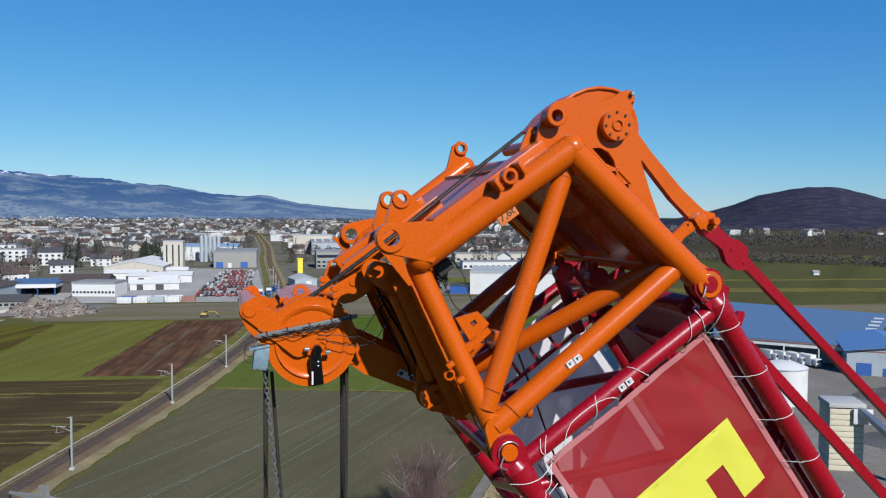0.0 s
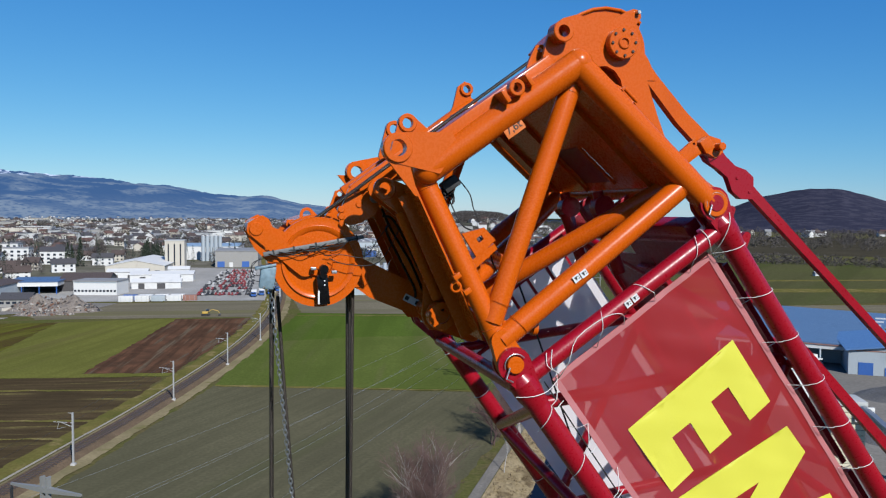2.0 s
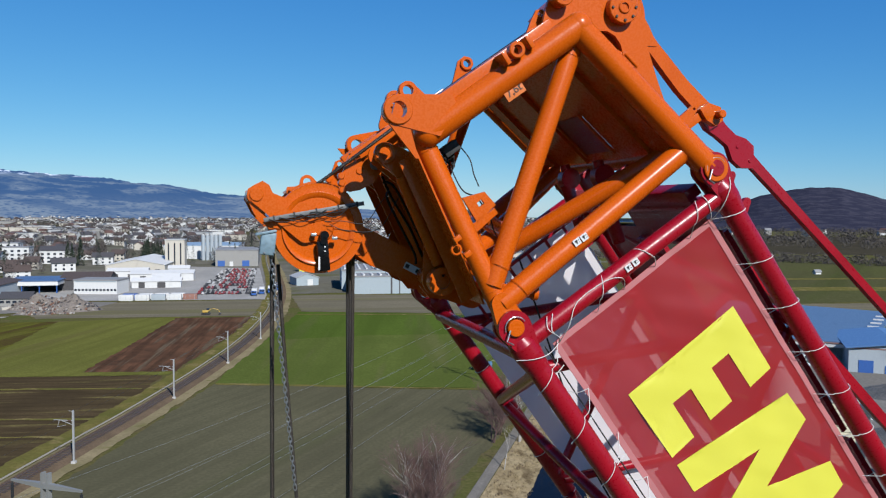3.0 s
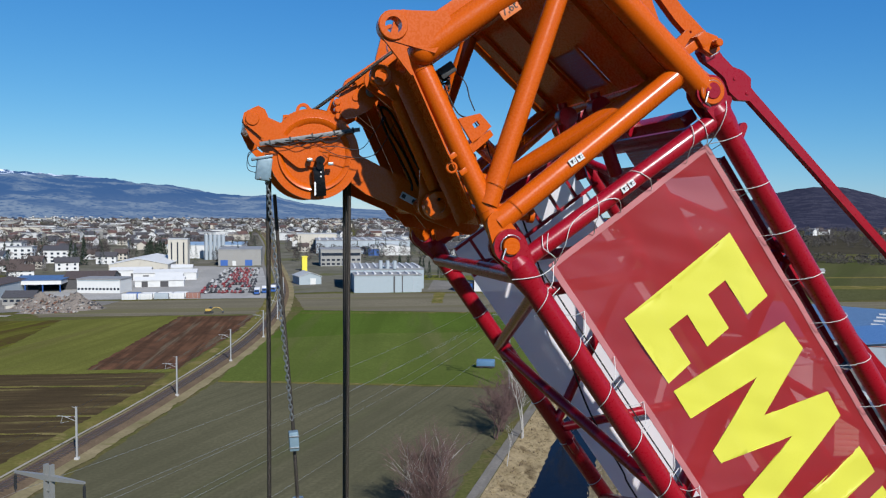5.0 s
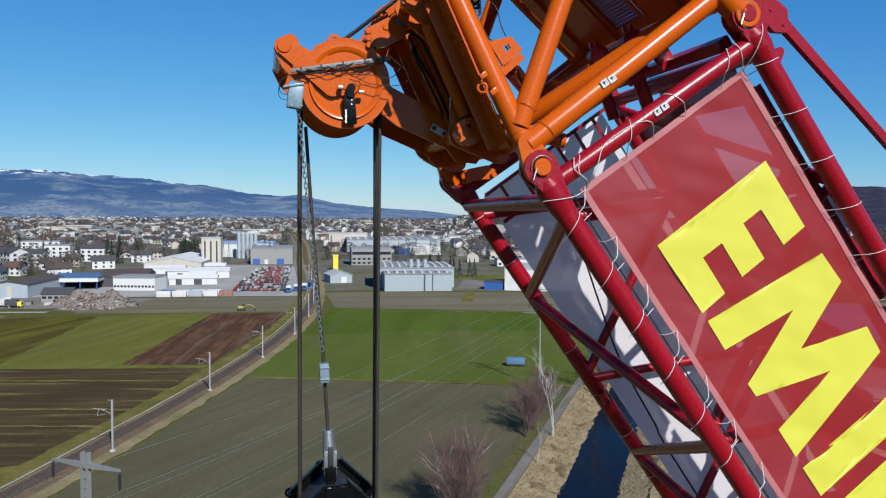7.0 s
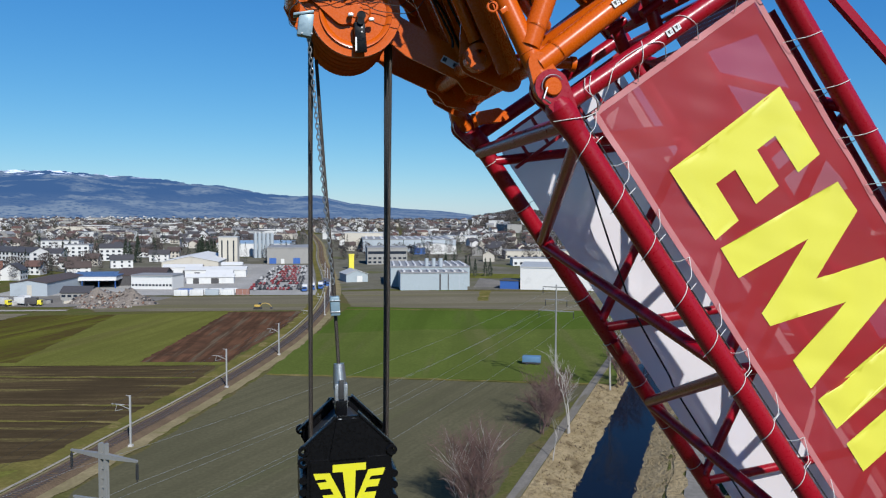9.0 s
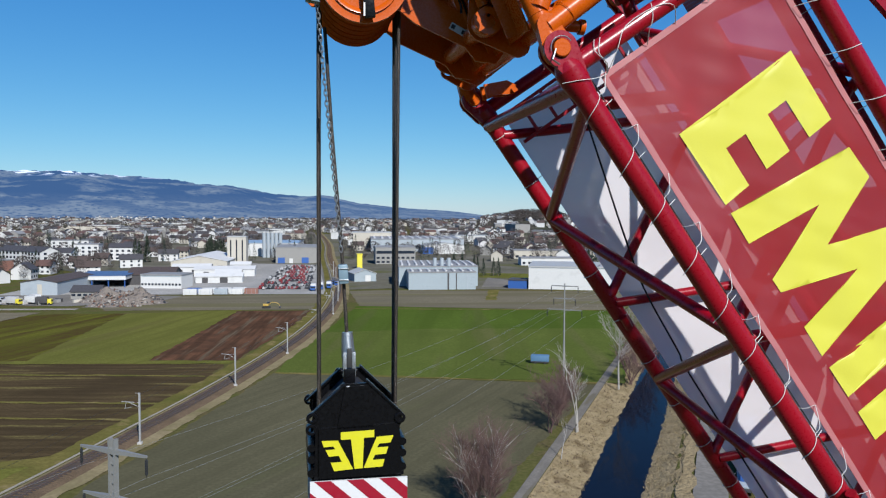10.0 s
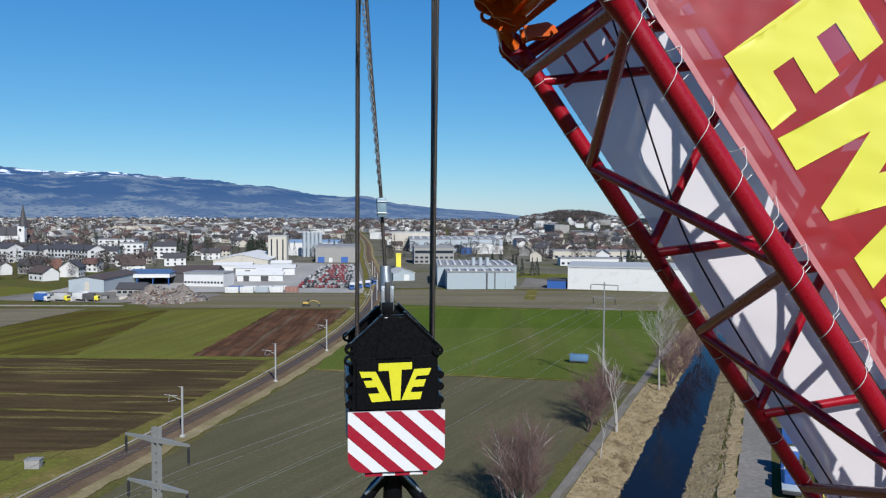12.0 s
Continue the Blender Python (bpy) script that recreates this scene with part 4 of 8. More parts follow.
def side(d, sign):
    """One side frame of the head: d is its plane, sign points inwards."""
    def D(x):
        return d + sign * x

    def pl(name, outline, x0, x1, holes=(), label=""):
        bm = B()
        plate(bm, outline, min(D(x0), D(x1)), max(D(x0), D(x1)), holes)
        return part(name, bm, HT, head, label)
    head_tube((-1.555, 0.290, D(0.22)), (-0.02, -0.010, D(0.03)), 0.082)
    head_tube((-1.550, 0.327, D(0.147)), (-1.566, 1.76, D(0.0)), 0.108)
    weld((-1.435, 0.267, D(0.205)), (-0.02, -0.010, D(0.03)), 0.084)
    bm = B()
    bmesh.ops.create_uvsphere(bm, u_segments=28, v_segments=14, radius=0.1085, matrix=Matrix.Translation(P(-1.550, 0.327, D(0.147))))
    part("corner_knuckle", bm, HT, head)
    head_tube((-1.565, 1.73, D(0.0)), (-0.05, 2.075, D(0.0)), 0.106)
    head_tube((-1.50, 1.72, D(0.10)), (-0.335, 0.060, D(0.045)), 0.081)
    head_tube((-0.275, 2.03, D(0.03)), (-0.182, 0.035, D(0.04)), 0.090)
    weld((-1.41, 1.593, D(0.094)), (-0.345, 0.09, D(0.03)), 0.082)
    weld((-0.42, 0.196, D(0.035)), (-0.345, 0.09, D(0.03)), 0.082)
    weld((-0.27, 1.93, D(0.03)), (-0.185, 0.1, D(0.03)), 0.091)
    weld((-0.20, 0.22, D(0.03)), (-0.185, 0.1, D(0.03)), 0.091)
    weld((-0.30, 0.045, D(0.064)), (-0.02, -0.010, D(0.03)), 0.083)
    bm = B()
    bmesh.ops.create_uvsphere(bm, u_segments=28, v_segments=14, radius=0.1095, matrix=Matrix.Translation(P(-1.566, 1.745, D(0.0))))
    part("corner_knuckle", bm, HT, head)
    # Lug discs that sit in the boom's forks.
    for s, w in ((0.0, 0.0), (-0.025, 2.085)):
        bm = B()
        plate(bm, hull2((s, w, 0.122), (-0.20, w - (0.03 if w else -0.03), 0.082)), D(0) - 0.036, D(0) + 0.036, [circle2((s, w), 0.074)])
        part("lug", bm, HT, head)
    if sign > 0:
        bm = B()
        ring(bm, -0.025, 2.085, 0.108, 0.068, -0.098, -0.078)
        part("lug_collar", bm, HT, head)
    # Left corner plate with its large eye.
    ring_at = (-1.820, 0.215) if sign > 0 else (-1.715, 0.275)
    g = hull2((*ring_at, 0.112), (-1.683, 0.610, 0.010), (-1.60, 0.60, 0.010), (-1.50, 0.37, 0.010))
    pl("corner_plate", g, 0.037, 0.077, [circle2(ring_at, 0.066)])
    pl("gusset", [(-1.80, 0.10), (-1.72, 0.20), (-1.66, 0.215), (-1.447, 0.140), (-1.455, 0.122)], 0.045, 0.077)
    bm = B()
    x = sorted((D(0.020), D(0.15)))
    ring(bm, *ring_at, 0.108, 0.062, x[0], x[1])
    part("eye_bush", bm, HT, head)
    # Top plate with eye, bearing flange and the tongue towards the stay.
    if sign < 0:
        ear = [(-1.56, 1.36), (-1.70, 1.58), (-1.84, 1.74), (-1.845, 1.84), (-1.77, 1.875), (-1.66, 1.80), (-1.52, 1.82), (-1.45, 1.70)]
        pl("ear_plate", ear, 0.02, 0.06, [circle2((-1.765, 1.805), 0.042)])
        bm = B()
        ring(bm, -1.765, 1.805, 0.072, 0.043, D(0.09), D(-0.01))
        part("eye_bush", bm, HT, head)
        return
    top = [(-1.708, 1.567), (-1.82, 1.691), (-1.901, 1.805), (-1.903, 1.922), (-1.862, 2.05), (-1.735, 2.14), (-1.667, 2.302), (-1.66, 2.418), (-1.644, 2.485), (-1.6, 2.528), (-1.552, 2.502), (-1.53, 2.438), (-1.497, 2.397), (-1.425, 2.409), (-1.352, 2.371), (-1.233, 2.37), (-1.058, 2.343), (-1.11, 2.267), (-0.831, 2.188), (-0.587, 2.134), (-0.429, 2.115), (-0.602, 2.032), (-1.136, 1.907), (-1.473, 1.812), (-1.602, 1.725)]
    half_moon = [(-1.433, 1.967), (-1.398, 2.027), (-1.327, 2.068), (-1.243, 2.071), (-1.186, 2.05), (-1.266, 1.997)]
    pl("top_plate", top, 0.18, 0.22, [circle2((-1.80, 1.85), 0.04), half_moon])
    bm = B()
    ring(bm, -1.825, 1.815, 0.083, 0.047, D(0.06), D(0.20))
    part("eye_bush", bm, HT, head)
    bm = B()
    disc(bm, -1.477, 2.218, 0.125, D(0.10), D(0.18), 36)
    flange = part("bearing_flange", bm, HT, head, "round orange bearing flange with bolts")
    for k in range(8):
        t = math.tau * (k + 0.3) / 8
        bm = B()
        disc(bm, -1.477 + 0.1 * math.cos(t), 2.218 + 0.1 * math.sin(t), 0.012, D(0.088), D(0.102), 6)
        part("bolt", bm, INK, flange)
    bm = B()
    ring(bm, -1.477, 2.218, 0.050, 0.034, D(0.086), D(0.102))
    part("hub_ring", bm, HT, flange)
    bm = B()
    disc(bm, -1.601, 2.493, 0.017, D(0.14), D(0.25), 12)
    part("tip_bolt", bm, STEEL, head)
    # Small bracket by the half-moon opening.
    bm = B()
    tube(bm, P(-1.176, 2.030, D(0.12)), P(-1.028, 2.062, D(0.12)), 0.016, 10)
    box(bm, P(-1.176, 2.030, D(0.15)), AS, AW, AD, 0.02, 0.05, 0.07)
    box(bm, P(-1.028, 2.062, D(0.15)), AS, AW, AD, 0.02, 0.05, 0.07)
    part("latch_bracket", bm, HT, head)
    # Flange beam above the side tube, with a clamp plate and a raised eye.
    bm = B()
    box(bm, P(-1.655, 1.085, D(0.20)), AW, AS, AD, 1.06, 0.17, 0.24, 0.012)
    part("top_beam", bm, HT, head)
    bm = B()
    ring(bm, -1.69, 1.185, 0.062, 0.036, min(D(-0.10), D(-0.02)), max(D(-0.10), D(-0.02)))
    part("pipe_clamp", bm, HT, head)
    for w in (1.075, 1.30):
        bm = B()
        box(bm, P(-1.685, w, D(-0.02)), AW, AS, AD, 0.035, 0.10, 0.17, 0.006)
        part("clamp_cheek", bm, HT, head)
    # Upright eye plate behind the top beam.
    pl("hook_plate", [(-1.69, 1.42), (-1.80, 1.58), (-1.845, 1.665), (-1.82, 1.715), (-1.77, 1.71), (-1.71, 1.63), (-1.67, 1.58)], 0.30, 0.33,
       [circle2((-1.80, 1.672), 0.022, 12)])
    # Arm to the stay.
    arm = [(-1.447, 2.52), (-1.30, 2.50), (-1.04, 2.52), (-0.62, 2.585), (-0.35, 2.655), (-0.26, 2.73), (-0.15, 2.69), (-0.15, 2.60),
           (-0.30, 2.52), (-0.60, 2.455), (-1.05, 2.405), (-1.20, 2.22), (-1.45, 2.10), (-1.60, 2.25)]
    pl("stay_arm", arm, 0.44, 0.52, label="orange tie plate reaching to the stay")
    bm = B()
    for q in (-0.33, -0.22):
        disc(bm, q, 2.57 + 0.9 * (q + 0.33), 0.035, D(0.36), D(0.60))
    box(bm, P(-0.33, 2.40, D(0.38)), AW, AS, AD, 0.36, 0.075, 0.07, 0.008)
    box(bm, P(-0.33, 2.52, D(0.36)), AW, AS, AD, 0.10, 0.12, 0.10, 0.008)
    part("stay_bracket", bm, HT, head)
    bm = B()
    plate(bm, hull2((-0.47, 2.10, 0.05), (-0.50, 2.235, 0.028)), min(D(0.0), D(0.03)), max(D(0.0), D(0.03)), [circle2((-0.50, 2.235), 0.012, 10)])
    part("ear", bm, HT, head)
    # Clip on the lower side tube.
    bm = B()
    ring(bm, -0.73, -0.015, 0.045, 0.028, min(D(0.02), D(0.05)), max(D(0.02), D(0.05)), 20)
    box(bm, P(-0.80, 0.03, D(0.0)), AS, AW, AD, 0.04, 0.06, 0.05, 0.006)
    box(bm, P(-0.66, 0.03, D(0.0)), AS, AW, AD, 0.04, 0.06, 0.05, 0.006)
    part("rope_clip", bm, HT, head)
    # Short stub with a flange beside the lower node.
    bm = B()
    tube(bm, P(-0.05, 0.33, D(0.22)), P(-0.12, 0.24, D(0.22)), 0.045, 18)
    tube(bm, P(-0.045, 0.335, D(0.22)), P(-0.02, 0.365, D(0.22)), 0.06, 18)
    part("pipe_stub", bm, HT, head)


side(0.0, 1)
side(WIDE, -1)

# Members across the head.
for s, w, r in ((-1.56, 0.40, 0.085), (-0.22, 0.10, 0.085), (-0.22, 2.02, 0.08), (-1.50, 1.72, 0.07)):
    bm = B()
    inset = 0.2 if w == 0.40 else 0.04
    tube(bm, P(s, w, inset), P(s, w, WIDE - inset), r, 24)
    part("cross_tube", bm, HT, head)
for a, b in (((-0.25, 2.02, 0.30), (-0.25, 0.12, 1.30)), ((-0.25, 2.02, WIDE - 0.30), (-0.25, 0.12, 1.50))):
    head_tube(a, b, 0.082, "end_brace")
# Roof panel between the upper tubes: sheet, ribs, perforated hatch.
ROOF = [(-1.46, 1.69), (-0.30, 1.95)]
mid = P((ROOF[0][0] + ROOF[1][0]) / 2, (ROOF[0][1] + ROOF[1][1]) / 2, 1.4)
along = (P(*ROOF[1], 1.4) - P(*ROOF[0], 1.4)).normalized()
over = along.cross(AD).normalized()
for cs, cd, ls, ld in ((0.0, -0.87, 1.19, 0.86), (0.0, 0.715, 1.19, 1.17), (-0.272, -0.155, 0.646, 0.57), (0.535, -0.155, 0.12, 0.57)):
    bm = B()
    box(bm, mid + along * cs + AD * cd, along, AD, over, ls, ld, 0.014)
    part("roof_sheet", bm, HT, head, "orange steel roof sheet with ribs")
for d in (0.40, 1.62, 2.38):
    bm = B()
    box(bm, mid + AD * (d - 1.4) - over * 0.025 * (1 if over.dot(AW) > 0 else -1), along, AD, over, 1.17, 0.012, 0.04)
    part("roof_rib", bm, HT, head)
bm = B()
sgn = 1 if over.dot(AW) > 0 else -1
box(bm, mid + along * 0.265 - AD * 0.135 - over * 0.012 * sgn, along, AD, over, 0.45, 0.55, 0.006)
part("hatch", bm, PERF_RED, head, "perforated hatch sheet", smooth=False)
for d in (-0.425, 0.155):
    bm = B()
    box(bm, mid + along * 0.265 + AD * d - over * 0.020 * sgn, along, AD, over, 0.50, 0.025, 0.025)
    part("hatch_rail", bm, HT, head)

# Sheet between the end tubes, with a flat edge strip.
bm = B()
box(bm, P(-1.615, 0.93, 1.42), AW, AS, AD, 0.96, 0.014, 2.20)
part("end_sheet", bm, HT, head)
bm = B()
box(bm, P(-1.615, 1.42, 1.42), AW, AS, AD, 0.02, 0.06, 2.20, 0.004)
part("sheet_edge", bm, HT, head)

# Upper sheave guard behind the top plate, with two sheaves.
bm = B()
plate(bm, [(-1.502, 2.566), (-1.596, 2.534), (-1.688, 2.47), (-1.77, 2.37), (-1.822, 2.263), (-1.848, 2.146), (-1.854, 2.027), (-1.839, 1.865), (-1.8, 1.717)] + [(-1.728, 1.758), (-1.745, 1.982), (-1.673, 2.304), (-1.419, 2.477)], 0.34, 0.66)
part("sheave_guard", bm, HT, head)
bm = B()
path_tube(bm, [P(s, w, 0.33) for s, w in ((-1.502, 2.560), (-1.596, 2.528), (-1.686, 2.464), (-1.767, 2.366), (-1.818, 2.261), (-1.843, 2.146), (-1.849, 2.027), (-1.834, 1.868))], 0.014, 8)
part("guard_rim", bm, HT, head)
for d in (0.42, 0.56):
    bm = B()
    lathe(bm, -1.48, 2.20, [(0.0, d - 0.05), (0.10, d - 0.05), (0.12, d - 0.03), (0.30, d - 0.03), (0.33, d - 0.05), (0.35, d - 0.05),
                            (0.35, d - 0.035), (0.32, d - 0.012), (0.32, d + 0.012), (0.35, d + 0.035), (0.35, d + 0.05), (0.0, d + 0.05)], 48)
    part("upper_sheave", bm, HT, head)
bm = B()
tube(bm, P(-1.45, 2.22, 0.2), P(-1.45, 2.22, WIDE - 0.1), 0.06, 20)
part("sheave_axle", bm, HT, head)

# Middle beams with the pair of lifting ears.
for d in (1.06, 1.62):
    bm = B()
    plate(bm, hull2((-1.89, 0.63, 0.080), (-1.70, 0.66, 0.10), (-1.62, 0.45, 0.10), (-1.74, 0.42, 0.06)), d, d + 0.05, [circle2((-1.89, 0.63), 0.046)])
    part("lifting_ear", bm, HT, head, "orange lifting ear plate with a round eye")
    bm = B()
    ring(bm, -1.89, 0.63, 0.080, 0.047, d - 0.02, d + 0.07)
    part("ear_bush", bm, HT, head)
    bm = B()
    box(bm, P(-1.655, 0.40, d + 0.02), AW, AS, AD, 1.0, 0.16, 0.10, 0.01)
    part("middle_beam", bm, HT, head)

# Lower body: hinge shaft, boss, underside sheet with ribs, slanting tubes.
for d in (0.54, 0.80, 2.0, 2.26):
    bm = B()
    plate(bm, hull2((-1.59, 0.05, 0.088), (-1.45, 0.14, 0.09), (-1.25, 0.10, 0.04)), d - 0.02, d + 0.02, [circle2((-1.59, 0.05), 0.05)])
    part("hinge_lug", bm, HT, head)
bm = B()
tube(bm, P(-1.59, 0.05, 0.66), P(-1.59, 0.05, 2.30), 0.048, 24)
ring(bm, -1.59, 0.05, 0.085, 0.05, 0.50, 0.56)
part("hinge_shaft", bm, HT, head)
bm = B()
tube(bm, P(-0.49, -0.16, 0.52), P(-0.49, -0.16, 2.30), 0.075, 24)
ring(bm, -0.49, -0.16, 0.115, 0.06, 0.48, 0.60)
part("lower_shaft", bm, HT, head)
a, b = P(-1.50, 0.17, 1.4), P(-0.24, -0.06, 1.4)
way = (b - a).normalized()
under = way.cross(AD)
under = under if under.dot(AW) < 0 else -under
bm = B()
box(bm, (a + b) / 2, way, AD, under, (b - a).length, 2.58, 0.014)
part("underside_sheet", bm, HT, head)
for d in (0.36, 0.66, 0.96, 1.30, 1.84, 2.30):
    bm = B()
    box(bm, (a + b) / 2 + AD * (d - 1.4) + under * 0.05, way, AD, under, (b - a).length - 0.06, 0.014, 0.10)
    part("stiffener", bm, HT, head)
for d in (0.55, 1.12):
    bm = B()
    tube(bm, a.lerp(b, 0.12) + AD * (d - 1.4) + under * 0.09, a.lerp(b, 0.72) + AD * (d - 1.38) + under * 0.10, 0.05, 18)
    part("inner_tube", bm, HT, head)
for d in (0.66, 2.14):
    bm = B()
    plate(bm, hull2((-0.49, -0.16, 0.13), (-0.75, -0.02, 0.08), (-0.20, 0.0, 0.10)), d - 0.015, d + 0.015)
    part("cheek_plate", bm, HT, head)
# Bracket plate with a square hole.
bm = B()
plate(bm, [(-0.985, 0.30), (-0.92, 0.475), (-0.785, 0.495), (-0.755, 0.29)], 0.25, 0.28,
      [[(-0.886, 0.372), (-0.886, 0.422), (-0.846, 0.422), (-0.846, 0.372)]])
part("bracket_plate", bm, HT, head)
bm = B()
plate(bm, [(-0.77, 0.17), (-0.77, 0.47), (-0.72, 0.47), (-0.69, 0.17)], 0.25, 0.60)
part("bracket_plate", bm, HT, head)
head_tube((-0.72, 0.40, 0.45), (-0.40, 0.62, 0.95), 0.07, "inner_tube")
head_tube((-0.66, 0.24, 0.40), (-0.52, 0.60, 1.60), 0.06, "inner_tube")
# Eye and brackets below the head.
bm = B()
plate(bm, hull2((-0.40, -0.11, 0.075), (-0.22, 0.03, 0.12)), 2.56, 2.60, [circle2((-0.40, -0.11), 0.042)])
part("tow_eye", bm, HT, head)
for d in (2.25, 2.42):
    bm = B()
    plate(bm, [(-0.08, 0.05), (0.02, 0.28), (0.11, 0.33), (0.15, 0.22), (0.08, 0.10), (0.06, 0.0)], d, d + 0.04)
    part("rest_bracket", bm, HT, head)
bm = B()
box(bm, P(0.14, 0.28, 2.36), AD, AS, AW, 0.3, 0.05, 0.05)
part("rest_bar", bm, HT, head)
# Weight plate "7,6t".
bm = B()
box(bm, P(-1.452, 1.036, 0.02), AW, AS, AD, 0.170, 0.108, 0.006, 0.002)
sign = part("weight_sign", bm, surface("orange_sign", (0.46, 0.115, 0.018), 0.4), head, "orange plate with black writing 7,6t")
txt = bpy.data.curves.new("weight_text", "FONT")
txt.body = "7,6t"
txt.size = 0.088
txt.align_x, txt.align_y = "CENTER", "CENTER"
txt.extrude = 0.001
txt.materials.append(INK)
tob = new("weight_text", txt)
tx, tz = AW, -AD
m3 = Matrix((tx, tz.cross(tx), tz)).transposed()
tob.parent = sign
tob.matrix_basis = Matrix.Translation(P(-1.452, 1.036, 0.014)) @ m3.to_4x4()
for w, dw in ((0.78, 0), (0.85, 1)):
    warning_label(-0.235 + 0.005 * dw, w, -0.064, AW, AS, 0.06, head)
# Loose cables.
bm = B()
path_tube(bm, smooth_line([P(-1.30, 0.60, 0.56), P(-1.163, 0.593, 0.50), P(-1.05, 0.55, 0.49), P(-0.942, 0.525, 0.48)]), 0.005, 6)
path_tube(bm, smooth_line([P(-1.30, 0.44, 0.50), P(-1.016, 0.385, 0.45), P(-0.911, 0.415, 0.32), P(-0.774, 0.417, 0.32), P(-0.681, 0.434, 0.40), P(-0.582, 0.418, 0.45), P(-0.36, 0.44, 0.6)]), 0.006, 6)
part("loose_cable", bm, RUBBER, head, "black cables hanging inside the head")
rng = random.Random(5)
for k in range(7):
    bm = B()
    c = (-1.34 + 0.018 * k, 0.45 - 0.008 * k, 0.40)
    path_tube(bm, [P(c[0] + 0.035 * math.cos(t), c[1] + 0.045 * math.sin(t), c[2] + rng.uniform(-0.03, 0.05)) for t in np.linspace(0, 5.2, 9)], 0.008, 6)
    part("looped_hose", bm, RUBBER, head)
bm = B()
box(bm, P(-1.335, 0.475, 0.40), AW, AS, AD, 0.14, 0.09, 0.11, 0.012)
part("junction_box", bm, INK, head, "black junction box inside the head")
for pts, d in (([(-1.40, -0.056), (-1.293, 0.0), (-0.862, -0.06), (-0.694, -0.083), (-0.642, -0.16)], 0.75), ([(-1.30, -0.05), (-1.267, -0.10), (-0.972, -0.145), (-0.757, -0.175), (-0.68, -0.215)], 0.78),
               ([(-0.52, -0.137), (-0.611, 0.0), (-0.784, 0.03), (-1.0, 0.05)], 0.5), ([(-1.42, 0.02), (-1.2, -0.02), (-0.9, -0.04), (-0.6, -0.10)], 1.05)):
    bm = B()
    path_tube(bm, smooth_line([P(s, w, d) for s, w in pts]), 0.011, 8)
    part("hydraulic_hose", bm, BLACK, head, "black hydraulic hose under the head")


# ---- runner unit: sheaves with cheeks, sensor and chain box ----
runner = empty("runner_sheave_unit", P(-1.37, -0.68, 1.4), "orange auxiliary sheave unit on the boom head with sensor", "sheave unit")
RS, RW = -1.375, -0.685
ZINC = surface("weathered_zinc", (0.125, 0.125, 0.125), 0.55, 0.35, var=0.35, coarse=9, fine=60)
for k, d in enumerate((1.06, 1.23, 1.40, 1.57, 1.74, 1.91)):
    bm = B()
    lathe(bm, RS, RW, [(0.0, d - 0.06), (0.30, d - 0.06), (0.36, d - 0.055), (0.365, d - 0.05), (0.325, d - 0.018), (0.325, d + 0.018),
                       (0.365, d + 0.05), (0.36, d + 0.055), (0.30, d + 0.06), (0.0, d + 0.06)], 56)
    part("sheave", bm, ORANGE, runner)
bm = B()
lathe(bm, RS, RW, [(0.0, 0.915), (0.055, 0.915), (0.06, 0.925), (0.11, 0.925), (0.125, 0.955), (0.255, 0.955), (0.275, 0.935), (0.30, 0.93),
                   (0.305, 0.95), (0.34, 0.952), (0.372, 0.95), (0.375, 0.985), (0.30, 1.0), (0.0, 1.0)], 64)
part("cover_disc", bm, ORANGE, runner)
for d in (0.955, 1.97):
    bm = B()
    da = max(d, 1.10)
    plate(bm, [(-1.30, -0.40), (-1.14, -0.345), (-0.56, -0.03), (-0.25, 0.10), (-0.18, -0.10), (-0.30, -0.24), (-0.45, -0.25),
               (-0.85, -0.50), (-1.02, -0.555), (-1.15, -0.72), (-1.3, -0.7)], da, da + 0.03)
    part("cheek_arm", bm, ORANGE, runner)
    bm = B()
    plate(bm, [(-1.960, -0.890), (-1.950, -0.830), (-1.895, -0.805), (-1.825, -0.820), (-1.705, -0.745), (-1.56, -0.60), (-1.45, -0.55), (-1.40, -0.72),
               (-1.55, -0.95), (-1.605, -1.015), (-1.765, -1.040), (-1.915, -1.015), (-1.965, -0.960)], d - 0.012, d + 0.025,
          [[(-1.755, -0.930), (-1.735, -0.880), (-1.655, -0.860), (-1.635, -0.885), (-1.665, -0.960), (-1.715, -0.975)]])
    part("cheek_nose", bm, ORANGE, runner)
bm = B()
tube(bm, P(-1.888, -0.935, 0.92), P(-1.888, -0.935, 2.0), 0.075, 24)
disc(bm, -1.888, -0.935, 0.055, 0.90, 0.925)
part("nose_roller", bm, ORANGE, runner)
bm = B()
plate(bm, hull2((-1.87, -0.945, 0.055), (-1.41, -0.795, 0.082)), 0.912, 0.935)
part("nose_arm", bm, ORANGE, runner)
# Upper guard with eye and notches.
bm = B()
guard = [(RS + 0.39 * math.cos(t), RW + 0.39 * math.sin(t)) for t in np.linspace(1.75, 3.15, 20)]
guard_in = [(RS + 0.33 * math.cos(t), RW + 0.33 * math.sin(t)) for t in np.linspace(3.15, 1.75, 20)]
plate(bm, guard + guard_in, 1.05, 1.95)
part("guard_sheet", bm, ORANGE, runner)
bm = B()
plate(bm, hull2((-1.735, -0.516, 0.060), (-1.625, -0.50, 0.06), (-1.645, -0.61, 0.06)), 1.19, 1.24, [circle2((-1.735, -0.516), 0.034)])
plate(bm, [(-1.765, -0.71), (-1.795, -0.68), (-1.765, -0.63), (-1.645, -0.61), (-1.625, -0.71)], 1.19, 1.24)
part("guard_eye", bm, ORANGE, runner)
